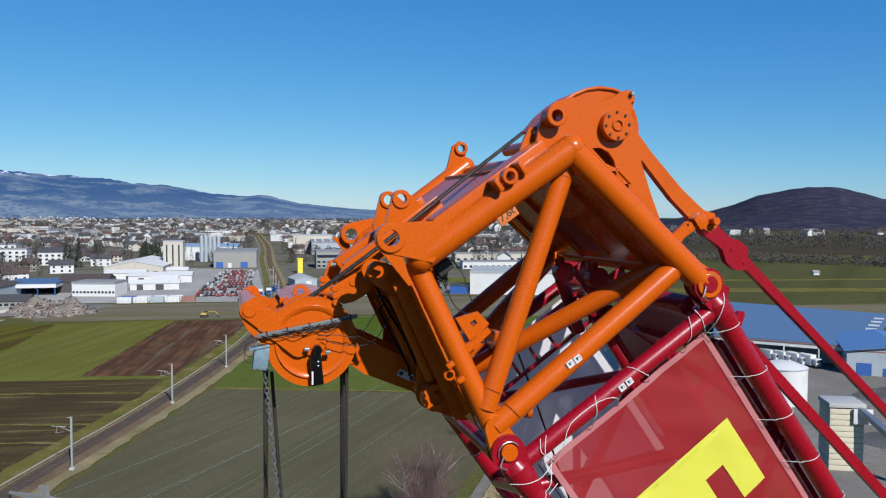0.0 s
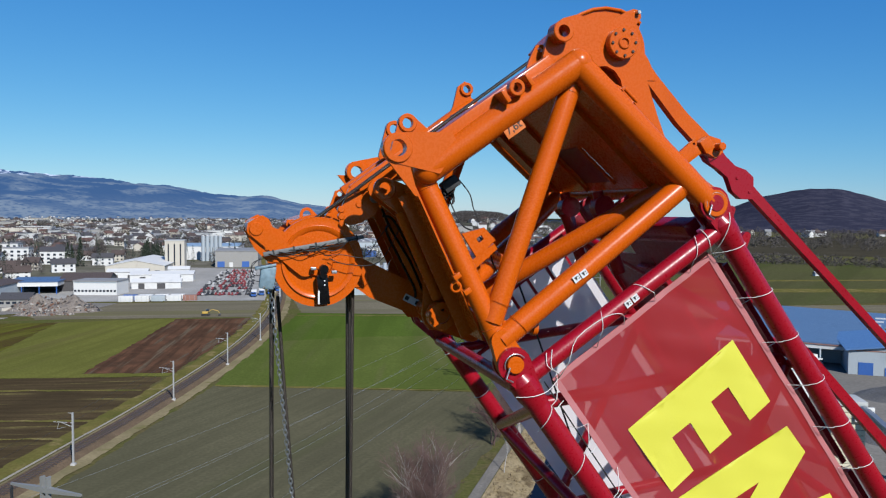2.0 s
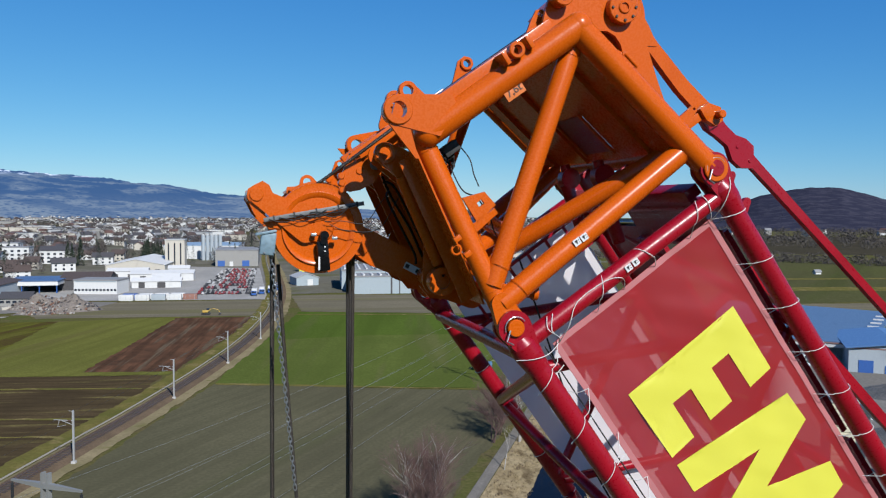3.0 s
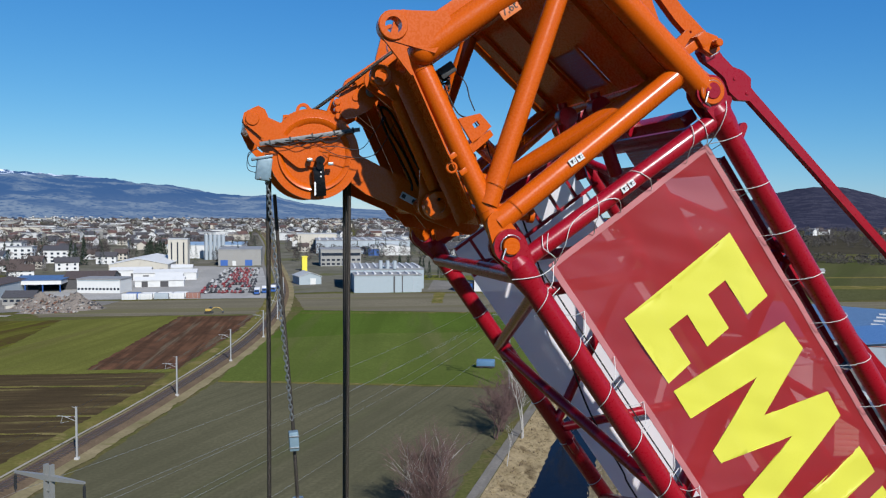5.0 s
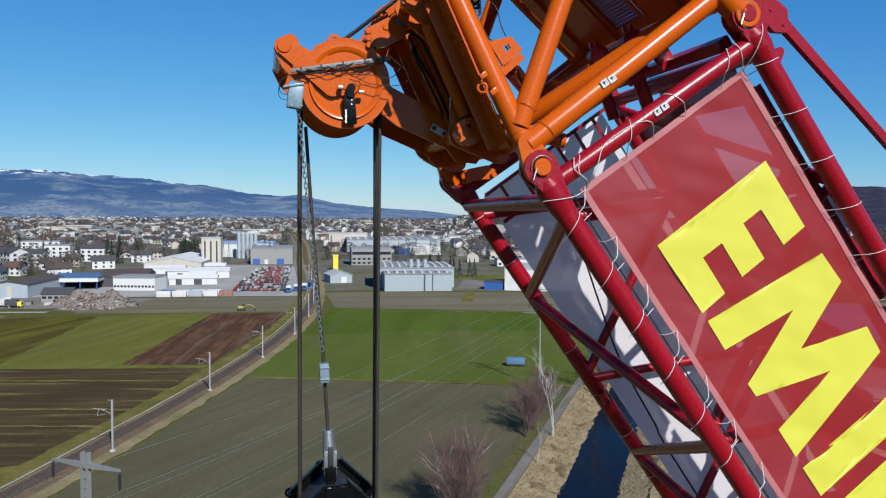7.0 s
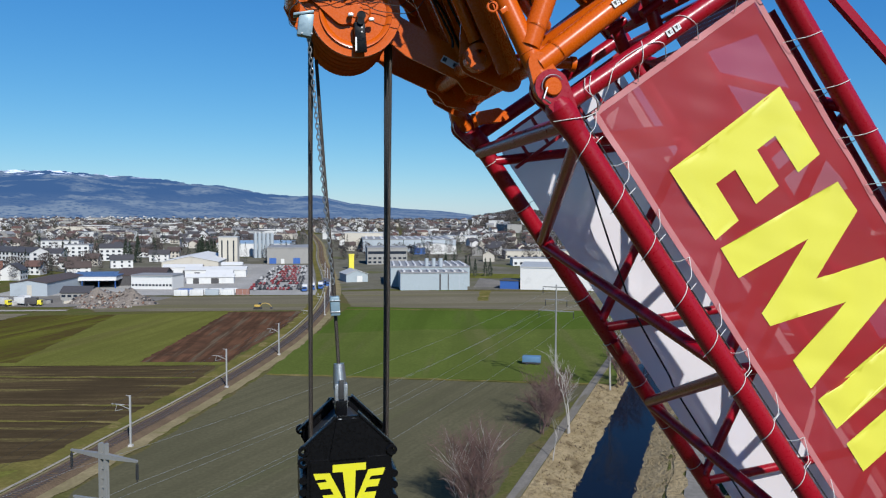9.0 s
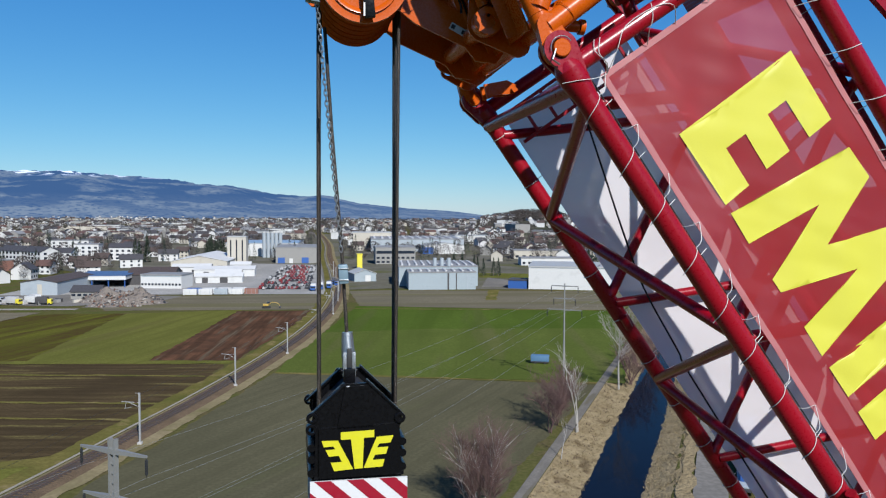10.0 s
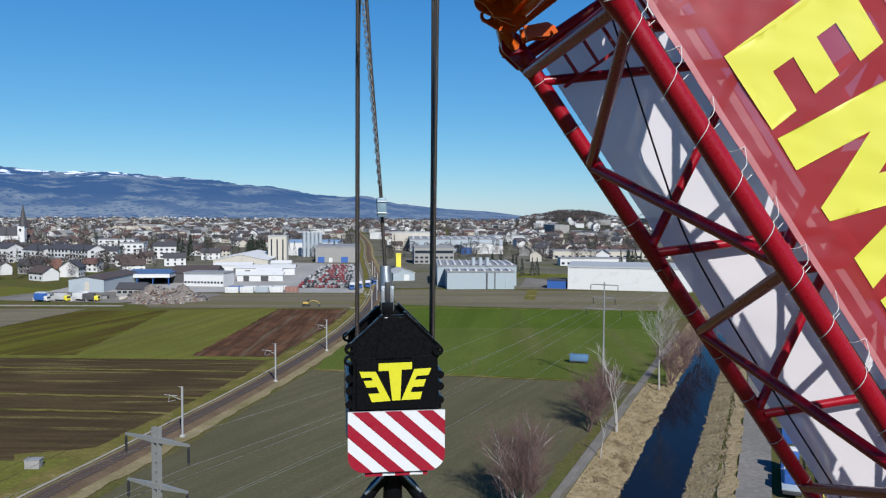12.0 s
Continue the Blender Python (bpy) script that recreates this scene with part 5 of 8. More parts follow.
# Hinge link to the head.
for d in (0.95, 1.80):
    bm = B()
    plate(bm, [(x + 0.012, y - 0.045) for x, y in [(-1.692, -0.149), (-1.737, -0.086), (-1.727, -0.034), (-1.677, -0.010), (-1.623, -0.024), (-1.656, 0.084), (-1.611, 0.173), (-1.484, 0.083), (-1.432, -0.033), (-1.448, -0.172), (-1.485, -0.254), (-1.580, -0.294), (-1.635, -0.237)]], d, d + 0.04, [circle2((-1.680, -0.111), 0.024, 14)])
    part("hinge_link", bm, ORANGE, runner)
    bm = B()
    disc(bm, -1.539, 0.009, 0.046, d - 0.03, d + 0.05)
    disc(bm, -1.539, 0.009, 0.012, d - 0.04, d - 0.03)
    part("hinge_pin", bm, ZINC, runner)
    bm = B()
    disc(bm, -1.570, -0.131, 0.03, d - 0.012, d)
    part("boss", bm, ORANGE, runner)
    for k in range(3):
        bm = B()
        disc(bm, -1.623 + 0.05 * k, -0.282 - 0.03 * k, 0.028, d - 0.03, d + 0.06)
        part("end_stop", bm, ORANGE, runner)
# Galvanised bar with tie wraps and thin cables.
bar = (P(-1.69, -1.01, 0.885), P(-1.335, -0.265, 0.885))
way = (bar[1] - bar[0]).normalized()
bm = B()
box(bm, (bar[0] + bar[1]) / 2, way, AD, way.cross(AD), (bar[1] - bar[0]).length, 0.026, 0.034, 0.004)
galv = part("sensor_bar", bm, ZINC, runner, "galvanised square bar")
for k in (0.10, 0.30, 0.52, 0.74, 0.93):
    bm = B()
    c = bar[0].lerp(bar[1], k)
    box(bm, c, way, AD, way.cross(AD), 0.012, 0.036, 0.048)
    part("cable_tie", bm, RUBBER, galv)
rng = random.Random(11)
runs = []
for k in range(5):
    c0, c1 = bar[0].lerp(bar[1], 0.05 + 0.1 * k), bar[0].lerp(bar[1], 0.62 + 0.08 * k)
    runs.append([c0.lerp(c1, q) - UP * (math.sin(q * math.pi) * rng.uniform(0.02, 0.07)) - AD * rng.uniform(0.01, 0.03) for q in np.linspace(0, 1, 6)])
runs += [[P(-1.40, -0.62, 0.87), P(-1.32, -0.50, 0.86), P(-1.20, -0.36, 0.85), P(-1.25, -0.18, 0.86), P(-1.30, -0.06, 0.80)],
         [P(-1.36, -0.60, 0.87), P(-1.24, -0.52, 0.85), P(-1.10, -0.30, 0.80), P(-1.22, -0.02, 0.75)],
         [P(-1.68, -1.04, 0.88), P(-1.66, -1.14, 0.9), P(-1.58, -1.20, 0.94), P(-1.52, -1.16, 0.96)],
         [P(-1.66, -1.02, 0.88), P(-1.68, -1.12, 0.92), P(-1.60, -1.17, 0.96), P(-1.55, -1.11, 0.97)]]
for k, pts in enumerate(runs):
    bm = B()
    path_tube(bm, smooth_line(pts, 6), 0.0035 if k < 7 else 0.003, 5)
    part("thin_cable", bm, RUBBER, runner, "loose thin black cable")
# Black sensor hanging from the hub.
bm = B()
sens = Q(-1.325, 0.50, 0.88)
box(bm, sens, AH * 0.995 + UP * 0.09, UP - AH * 0.09, AD, 0.092, 0.245, 0.055, 0.01)
sensor = part("wind_sensor", bm, BLACK, runner, "black sensor housing")
for dh, dv, r in ((0.0, 0.17, 0.036), (-0.005, 0.125, 0.03)):
    bm = B()
    tube(bm, Q(-1.32 + dh, 0.50 + dv, 0.83), Q(-1.32 + dh, 0.50 + dv, 0.95), r, 16)
    part("sensor_joint", bm, BLACK, sensor)
for dh, dv in ((-0.085, 0.175), (0.085, 0.145)):
    bm = B()
    box(bm, Q(-1.32 + dh, 0.50 + dv, 0.87), AH, UP, AD, 0.045, 0.026, 0.04, 0.006)
    part("sensor_clamp", bm, STEEL, sensor)
for dv in (0.04, 0.075):
    bm = B()
    disc(bm, -1.315, 0.50 + dv, 0.007, 0.848, 0.853, 10, Q)
    part("screw", bm, WHITE, sensor)
bm = B()
box(bm, Q(-1.362, 0.44, 0.851), UP, AH, AD, 0.11, 0.014, 0.002)
part("text_bar", bm, WHITE, sensor)
# Information plate on the cheek arm.
bm = B()
lw = (P(-0.45, -0.11, 0) - P(-0.80, -0.29, 0)).normalized()
box(bm, P(-0.605, -0.216, 1.097), lw, lw.cross(AD), AD, 0.155, 0.062, 0.004)
info = part("info_plate", bm, WHITE, runner, "white information plate")
for k, (q, s2) in enumerate(((-0.05, 0.035), (0.05, 0.03))):
    bm = B()
    box(bm, P(-0.605, -0.216, 1.093) + lw * q, lw, lw.cross(AD), AD, s2, 0.035, 0.003)
    part("text_bar", bm, INK, info)
# Grey limit-switch box with its ring and chain.
bm = B()
box(bm, Q(-1.765, 0.60, 0.99), AH + UP * -0.12, UP + AH * 0.12, AD, 0.125, 0.19, 0.10, 0.018)
gbox = part("limit_switch_box", bm, GREYBOX, runner, "grey limit switch box")
bm = B()
box(bm, Q(-1.78, 0.69, 0.985), AH + UP * 0.18, UP, AD, 0.17, 0.022, 0.11, 0.006)
part("box_lid", bm, GREYBOX, gbox)
for dh in (-0.04, 0.04):
    bm = B()
    disc(bm, -1.755 + dh, 0.525, 0.009, 0.932, 0.942, 10, Q)
    part("screw", bm, STEEL, gbox)


def chain_link(c, way, face, length, wide, r):
    bm = B()
    way, face = way.normalized(), face.normalized()
    n = way.cross(face)
    pts = []
    for t in np.linspace(0, math.tau, 17):
        x, y = math.cos(t), math.sin(t)
        pts.append(c + way * (y * (length - wide) / 2 * (1 if abs(y) > 0.01 else 0) + math.copysign(1, y) * 0 + y * wide / 2) + n * (x * wide / 2))
    path_tube(bm, pts, r, 6)
    return bm


chain = empty("switch_chain", Q(-1.72, 0.4, 1.0), "thin galvanised chain hanging from the limit switch", "chain")
c_top, c_bot = Q(-1.745, 0.56, 0.995), Q(-1.53, -1.56, 1.25)
cw = (c_bot - c_top).normalized()
n_links = 48
for k in range(n_links):
    c = c_top.lerp(c_bot, (k + 0.5) / n_links)
    face = AD if k % 2 else AH
    big = k == 0
    part("chain_link", chain_link(c, cw, face, 0.10 if big else 0.062, 0.045 if big else 0.028, 0.005), STEEL, chain)
weight = empty("switch_weight", Q(-1.51, -1.75, 1.28), "grey switch weight clamped round the fixed hoist rope", "weight")
bm = B()
box(bm, Q(-1.51, -1.76, 1.29), AH + UP * 0.06, UP - AH * 0.06, AD, 0.085, 0.17, 0.085, 0.014)
part("weight_body", bm, GREYBOX, weight)
for dv in (-0.05, 0.05):
    bm = B()
    box(bm, Q(-1.51, -1.76 + dv, 1.243), AH, UP, AD, 0.088, 0.012, 0.01, 0.003)
    part("clamp_band", bm, STEEL, weight)


# ---- ropes ----
def rope(pts, r, label, name="hoist_rope"):
    bm = B()
    path_tube(bm, pts, r, 12)
    ob = part(name, bm, ROPE)
    return tagged(ob, label, "rope", "hoist ropes")


rope([Q(-1.715, 0.66, 1.38), Q(-1.72, -0.5, 1.38), Q(-1.725, -3.48, 1.38)], 0.016, "dark greased steel hoist rope running down to the hook block")
rope([Q(-1.69, 0.66, 1.57), Q(-1.705, -0.5, 1.55), Q(-1.715, -3.48, 1.50)], 0.016, "dark greased steel hoist rope running down to the hook block")
for d in (1.23, 1.40, 1.57):
    rope([Q(-1.025, 0.66, d), Q(-1.035, -1.0, 1.38 + (d - 1.4) * 0.6), Q(-1.05, -3.48, 1.38 + (d - 1.4) * 0.4)], 0.016, "dark greased steel hoist rope running down to the hook block")
rope([Q(-1.66, 0.40, 1.40), Q(-1.60, -0.5, 1.40), Q(-1.515, -1.6, 1.36), Q(-1.475, -2.33, 1.32)], 0.016, "dark steel hoist rope ending in the hook block's socket")
for dd in (0.0, 0.06):
    rope(smooth_line([P(-1.69, -0.56, 1.0 + dd), P(-1.679, -0.40, 0.95 + dd), P(-1.704, 0.25, 0.80 + dd), P(-1.715, 0.826, 0.92 + dd), P(-1.71, 1.899, 1.22 + dd), P(-1.708, 2.242, 1.30 + dd)]), 0.013, "dark steel hoist rope stretched along the boom head")


# ---- stays ----
def stay_bar(d, out):
    st = empty("stay_bar", P(6, 4.15, d), "crimson flat stay bar pinned to the boom head", "stay bar", "stays of the boom")
    d1 = d + out * 0.05
    bm = B()
    a = (-0.195, 2.70)
    plate(bm, [(-0.28, 2.67), (-0.27, 2.75), (-0.21, 2.785), (-0.05, 2.80), (0.08, 2.835), (0.17, 2.905), (0.27, 2.935), (0.34, 2.890), (0.45, 2.912),
               (1.40, 3.115), (24.0, 8.13), (24.0, 8.055), (1.40, 3.037), (0.43, 2.812), (0.36, 2.715), (0.25, 2.68), (0.12, 2.71), (0.0, 2.67), (-0.12, 2.615), (-0.21, 2.615)],
          d1 - 0.034, d1 + 0.034, [circle2(a, 0.035, 16)])
    part("bar", bm, RED, st)
    bm = B()
    disc(bm, a[0], a[1], 0.036, d1 - 0.075, d1 + 0.075)
    part("stay_pin", bm, STEEL, st)
    bm = B()
    path_tube(bm, [P(a[0] + x, a[1] + y, d1 - out * 0.085) for x, y in ((-0.07, 0.03), (0.0, 0.085), (0.08, 0.05), (0.07, -0.05), (0.0, -0.08), (-0.05, -0.05))], 0.006, 6)
    part("safety_clip", bm, STEEL, st)
    for q in (0.18, 0.36):
        bm = B()
        disc(bm, q, 2.79 + 0.2 * (q - 0.18), 0.017, d1 - 0.042, d1 + 0.042, 10)
        part("bolt", bm, RED, st)


stay_bar(0.60, 1)
# Stay of the far side, held clear of its chord by a strut.
far = empty("stay_bar", P(6, 4.2, WIDE), "crimson flat stay bar on a strut above the boom", "stay bar", "stays of the boom")
bm = B()
plate(bm, [(2.25, 3.43), (2.22, 3.50), (2.28, 3.565), (24.0, 7.57), (24.0, 7.45), (2.32, 3.44)], WIDE - 0.04, WIDE + 0.04)
part("bar", bm, RED, far)
bm = B()
plate(bm, [(2.24, 2.05), (2.25, 3.50), (2.36, 3.50), (2.42, 2.05)], WIDE - 0.065, WIDE - 0.041)
part("strut", bm, RED, far)


# ---- banners ----
def sag(s, w):
    e = min(1.0, max(0.0, (w - 0.22) * 5)) * min(1.0, max(0.0, (1.93 - w) * 5))
    return (0.085 + 0.022 * e * noise.noise(Vector((s * 0.8, w * 1.1, 3.0))) + 0.016 * noise.noise(Vector((s * 2.1 + w * 1.5, w * 2.6, 9.0)))
            + 0.012 * math.sin(7 * s - 10 * w) * noise.noise(Vector((s * 0.9, w * 0.9, 5.0)))
            + 0.006 * noise.noise(Vector((s * 5 - w * 6, s + w, 12.0))))


def cloth(bm, s0, s1, w0, w1, d_of, step=0.06, edge=0.0):
    ns, nw = max(2, int((s1 - s0) / step)), max(2, int((w1 - w0) / step))
    g = [[bm.verts.new(P(s0 + (s1 - s0) * i / ns, w0 + (w1 - w0) * j / nw, d_of(s0 + (s1 - s0) * i / ns, w0 + (w1 - w0) * j / nw))) for j in range(nw + 1)]
         for i in range(ns + 1)]
    for i in range(ns):
        for j in range(nw):
            bm.faces.new((g[i][j], g[i + 1][j], g[i + 1][j + 1], g[i][j + 1]))
    return bm


BS0, BS1, BW0, BW1 = 0.345, 9.2, 0.21, 1.915
banner = empty("mesh_banner", P(4.5, 1.05, 0.09), "red mesh banner with pale hem and yellow letter shapes", "banner")
bm = B()
cloth(bm, BS0, BS1, BW0, BW1, sag, 0.04)
part("cloth", bm, BANNER, banner)
for s0, s1, w0, w1 in ((BS0, BS1, BW0, BW0 + 0.05), (BS0, BS1, BW1 - 0.05, BW1), (BS0, BS0 + 0.05, BW0 + 0.05, BW1 - 0.05)):
    bm = B()
    cloth(bm, s0, s1, w0, w1, lambda s, w: sag(s, w) - 0.007, 0.04)
    part("hem", bm, HEM, banner, "pale red double hem")
# Yellow letter shapes printed on the cloth; the last keeps only its stem.
LETTER_SHAPES = [
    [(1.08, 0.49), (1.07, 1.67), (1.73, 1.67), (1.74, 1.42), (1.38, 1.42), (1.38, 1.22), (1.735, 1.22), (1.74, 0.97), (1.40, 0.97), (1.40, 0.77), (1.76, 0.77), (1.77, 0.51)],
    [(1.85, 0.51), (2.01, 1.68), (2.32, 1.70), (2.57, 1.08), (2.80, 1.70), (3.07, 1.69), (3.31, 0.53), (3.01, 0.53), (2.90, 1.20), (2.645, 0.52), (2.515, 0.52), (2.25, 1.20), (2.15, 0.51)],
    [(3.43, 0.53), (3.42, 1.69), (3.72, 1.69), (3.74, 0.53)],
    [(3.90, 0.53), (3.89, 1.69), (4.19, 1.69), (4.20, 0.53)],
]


def printed(outline):
    bm = B()
    cols = {}
    step = 0.04
    pts = [Vector(p) for p in outline]
    edges = [(i, (i + 1) % len(pts)) for i in range(len(pts))]
    lo = (min(p.x for p in pts), min(p.y for p in pts))
    hi = (max(p.x for p in pts), max(p.y for p in pts))
    for x in np.arange(lo[0], hi[0], step):
        for y in np.arange(lo[1], hi[1], step):
            if inside2((x, y), outline):
                pts.append(Vector((x, y)))
    from mathutils.geometry import delaunay_2d_cdt
    vs, es, fs, *_ = delaunay_2d_cdt(pts, edges, [], 0, 1e-5)
    bv = [bm.verts.new(P(v.x, v.y, sag(v.x, v.y) - 0.008)) for v in vs]
    for f in fs:
        c = sum((vs[i] for i in f), Vector((0, 0))) / len(f)
        if inside2(c, outline):
            bm.faces.new([bv[i] for i in f])
    bmesh.ops.delete(bm, geom=[v for v in bm.verts if not v.link_faces], context="VERTS")
    return bm


for outline in LETTER_SHAPES:
    part("yellow_shape", printed(outline), BANNER_YELLOW, banner, "yellow printed letter shape")

# Far banner, of which only the white back shows.
back = empty("white_banner", P(4.5, 0.8, WIDE - 0.09), "white back of a mesh banner tied inside the boom's far side", "banner")
bm = B()
cloth(bm, 0.36, 9.4, 0.22, 1.93, lambda s, w: WIDE + 0.10 + 0.02 * noise.noise(Vector((s * 0.9, w * 1.3, 21.0))) + 0.01 * noise.noise(Vector((s * 2.4, w * 2.2, 4.0))))
part("cloth", bm, WHITE_CLOTH, back)

# White cords that lash the banner to the chords.
ties = empty("lashing_cord", P(3, 0.1, -0.1), "white lashing cord looped round the boom tubes", "cord")
rng = random.Random(3)


def cord(pts, r=0.0034):
    bm = B()
    path_tube(bm, smooth_line(pts, 3), r, 6)
    part("cord_loop", bm, CORD, ties)


def lash(s0, w0, w_c, out, lead):
    """From an eyelet straight over the front of the chord, round its far side and back to the hem."""
    r = CHORD + 0.006
    pts = [P(s0, w0, 0.065), P(s0 + 0.35 * lead, w0 + 0.45 * (w_c - w0), -0.055)]
    for t in np.linspace(0.6, 3.3, 11):
        pts.append(P(s0 + lead * (0.45 + 0.55 * (t - 0.6) / 2.7), w_c - out * r * math.cos(t), -r * math.sin(t)))
    pts.append(P(s0 + lead * 0.9, w0 + 0.2 * (w_c - w0), 0.10))
    cord(pts)


for k in range(20):
    j = rng.uniform(-0.03, 0.03)
    lash(0.355 + 0.463 * k + 0.3 * j, BW0 + 0.035, LOW, -1, 0.24 + j)
    lash(0.335 + 0.463 * k - 0.3 * j, BW1 - 0.03, TOP, 1, 0.10 + j)
    # Short ends of line that stand off the eyelets.
    if k % 2:
        cord([P(0.355 + 0.463 * k, BW0 + 0.03, 0.065), P(0.34 + 0.463 * k, BW0 - 0.05, 0.09), P(0.31 + 0.463 * k, BW0 - 0.09, 0.16)], 0.0025)
for k in range(14):
    cord([P(0.5 + 0.62 * k, 0.04 + 0.096 * math.cos(t), WIDE - 0.096 * math.sin(t)) for t in np.linspace(0.4, 3.6, 10)], 0.004)
    cord([P(0.5 + 0.62 * k, 0.09, WIDE + 0.05), P(0.52 + 0.62 * k, 0.24, WIDE + 0.10)], 0.003)
# Lashings along the end tube.
for k, w in enumerate((0.66, 1.28, 1.66)):
    pts = [P(BS0 + 0.02, w, 0.07)]
    for t in np.linspace(0.5, 3.0, 10):
        pts.append(P(0.19 + 0.082 * math.cos(t), w + (0.16 if k != 1 else -0.12) * t / 3, -0.082 * math.sin(t)))
    cord(pts)
corner = P(BS0 + 0.02, BW0 + 0.04, 0.06)
cord([corner, P(0.25, 0.36, -0.08), P(0.14, 0.52, -0.075), P(0.15, 0.80, -0.075), P(0.22, 0.93, -0.075), P(BS0 + 0.01, 0.95, 0.07)])
cord([corner, P(0.27, 0.24, -0.06), P(0.16, 0.20, -0.092), P(0.09, 0.26, -0.05)])
cord([corner, P(0.29, 0.25, -0.05), P(0.19, 0.22, -0.09), P(0.10, 0.31, -0.05)])
cord([corner, P(0.33, 0.10, -0.075), P(0.27, -0.03, -0.12), P(0.22, -0.13, -0.05)])
top_corner = P(BS0 + 0.01, BW1 - 0.03, 0.06)
cord([top_corner, P(0.26, 1.86, -0.06), P(0.16, 1.88, -0.075), P(0.10, 1.90, 0.0)])
cord([top_corner, P(0.27, 1.97, -0.07), P(0.17, 2.08, -0.12), P(0.10, 2.17, -0.06)])


# ---- hook block ----
hook = empty("hook_block", Q(-1.38, -3.3, 1.38), "black hook block with yellow mark and striped board", "hook block")


def QP(outline, d0, d1, holes=()):
    bm = B()
    plate(bm, outline, d0, d1, holes, Q)
    return bm


body = [(-1.545, -2.68), (-1.31, -2.675), (-1.27, -2.72), (-1.09, -2.90), (-1.03, -2.96), (-1.02, -3.02), (-1.045, -3.06), (-1.03, -3.49), (-1.78, -3.50),
        (-1.765, -3.10), (-1.80, -3.03), (-1.79, -2.95), (-1.74, -2.885), (-1.58, -2.735)]
for d in (1.015, 1.70):
    part("side_plate", QP(body, d, d + 0.03), BLACK, hook)
trap = [(-1.515, -2.70), (-1.335, -2.695), (-1.27, -3.05), (-1.585, -3.06)]
part("raised_plate", QP(trap, 0.99, 1.015), BLACK, hook)
for h, v in ((-1.24, -2.78), (-1.62, -2.80)):
    way = AH * (0.72 if h > -1.4 else 0.74) + UP * (-0.70 if h > -1.4 else 0.67)
    for dd in (1.045, 1.68):
        bm = B()
        box(bm, Q(h + (0.06 if h > -1.4 else -0.05), v - 0.02, dd), way, AD, way.cross(AD), 0.42, 0.09, 0.02, 0.006)
        part("roof_plate", bm, BLACK, hook)
# Added black filler stands in for the shaded gap between the side plates.
core = [(-1.50, -2.76), (-1.35, -2.755), (-1.12, -2.97), (-1.08, -3.46), (-1.74, -3.47), (-1.71, -2.97)]
part("core_plate", QP(core, 1.06, 1.66), INK, hook)
for k, d in enumerate((1.13, 1.25, 1.38, 1.51, 1.63)):
    bm = B()
    lathe(bm, -1.385, -3.26, [(0, d - 0.045), (0.30, d - 0.045), (0.345, d - 0.04), (0.31, d - 0.012), (0.31, d + 0.012), (0.345, d + 0.04), (0.30, d + 0.045), (0, d + 0.045)], 40, Q)
    part("sheave", bm, BLACK, hook)
for h, v, d in ((-1.045, -2.985, 0.99), (-1.795, -2.96, 0.99), (-1.80, -3.06, 1.0), (-1.03, -2.99, 1.72), (-1.80, -2.97, 1.72)):
    bm = B()
    ring(bm, h, v, 0.048, 0.024, d, d + 0.03, 20, Q)
    part("eye", bm, BLACK, hook)
for h, vs in ((-1.02, (-3.20, -3.30, -3.42)), (-1.80, (-3.22, -3.32, -3.44))):
    for v in vs:
        bm = B()
        tube(bm, Q(h, v, 1.02), Q(h, v, 1.70), 0.035, 14)
        part("spacer", bm, BLACK, hook)
part("lower_plate", QP([(-1.80, -3.40), (-1.005, -3.39), (-1.005, -3.50), (-1.80, -3.51)], 1.05, 1.66), BLACK, hook)
# Yellow emblem of stylised letter shapes.
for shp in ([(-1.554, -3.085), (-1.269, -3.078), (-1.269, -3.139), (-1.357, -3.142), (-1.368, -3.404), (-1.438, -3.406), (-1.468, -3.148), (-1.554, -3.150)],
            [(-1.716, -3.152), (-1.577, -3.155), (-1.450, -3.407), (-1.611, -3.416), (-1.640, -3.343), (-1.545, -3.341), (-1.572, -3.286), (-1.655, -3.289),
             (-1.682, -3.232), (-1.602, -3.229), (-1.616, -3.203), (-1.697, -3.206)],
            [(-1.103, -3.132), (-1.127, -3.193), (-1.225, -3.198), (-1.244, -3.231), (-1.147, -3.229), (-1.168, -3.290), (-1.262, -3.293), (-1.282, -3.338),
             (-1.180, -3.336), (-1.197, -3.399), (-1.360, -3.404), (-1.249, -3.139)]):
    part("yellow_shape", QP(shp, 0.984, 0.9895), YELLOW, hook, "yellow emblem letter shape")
part("mark_plate", QP([(-1.74, -3.05), (-1.07, -3.03), (-1.07, -3.47), (-1.74, -3.48)], 0.99, 1.015), BLACK, hook)
# Striped board with rounded lower corners, front and back.


def clip_half(poly, nx, ny, c, keep):
    out = []
    for i in range(len(poly)):
        p, q = poly[i - 1], poly[i]
        a, b = (nx * p[0] + ny * p[1] - c) * keep, (nx * q[0] + ny * q[1] - c) * keep
        if (a >= 0) != (b >= 0):
            t = a / (a - b)
            out.append((p[0] + (q[0] - p[0]) * t, p[1] + (q[1] - p[1]) * t))
        if b >= 0:
            out.append(q)
    return out


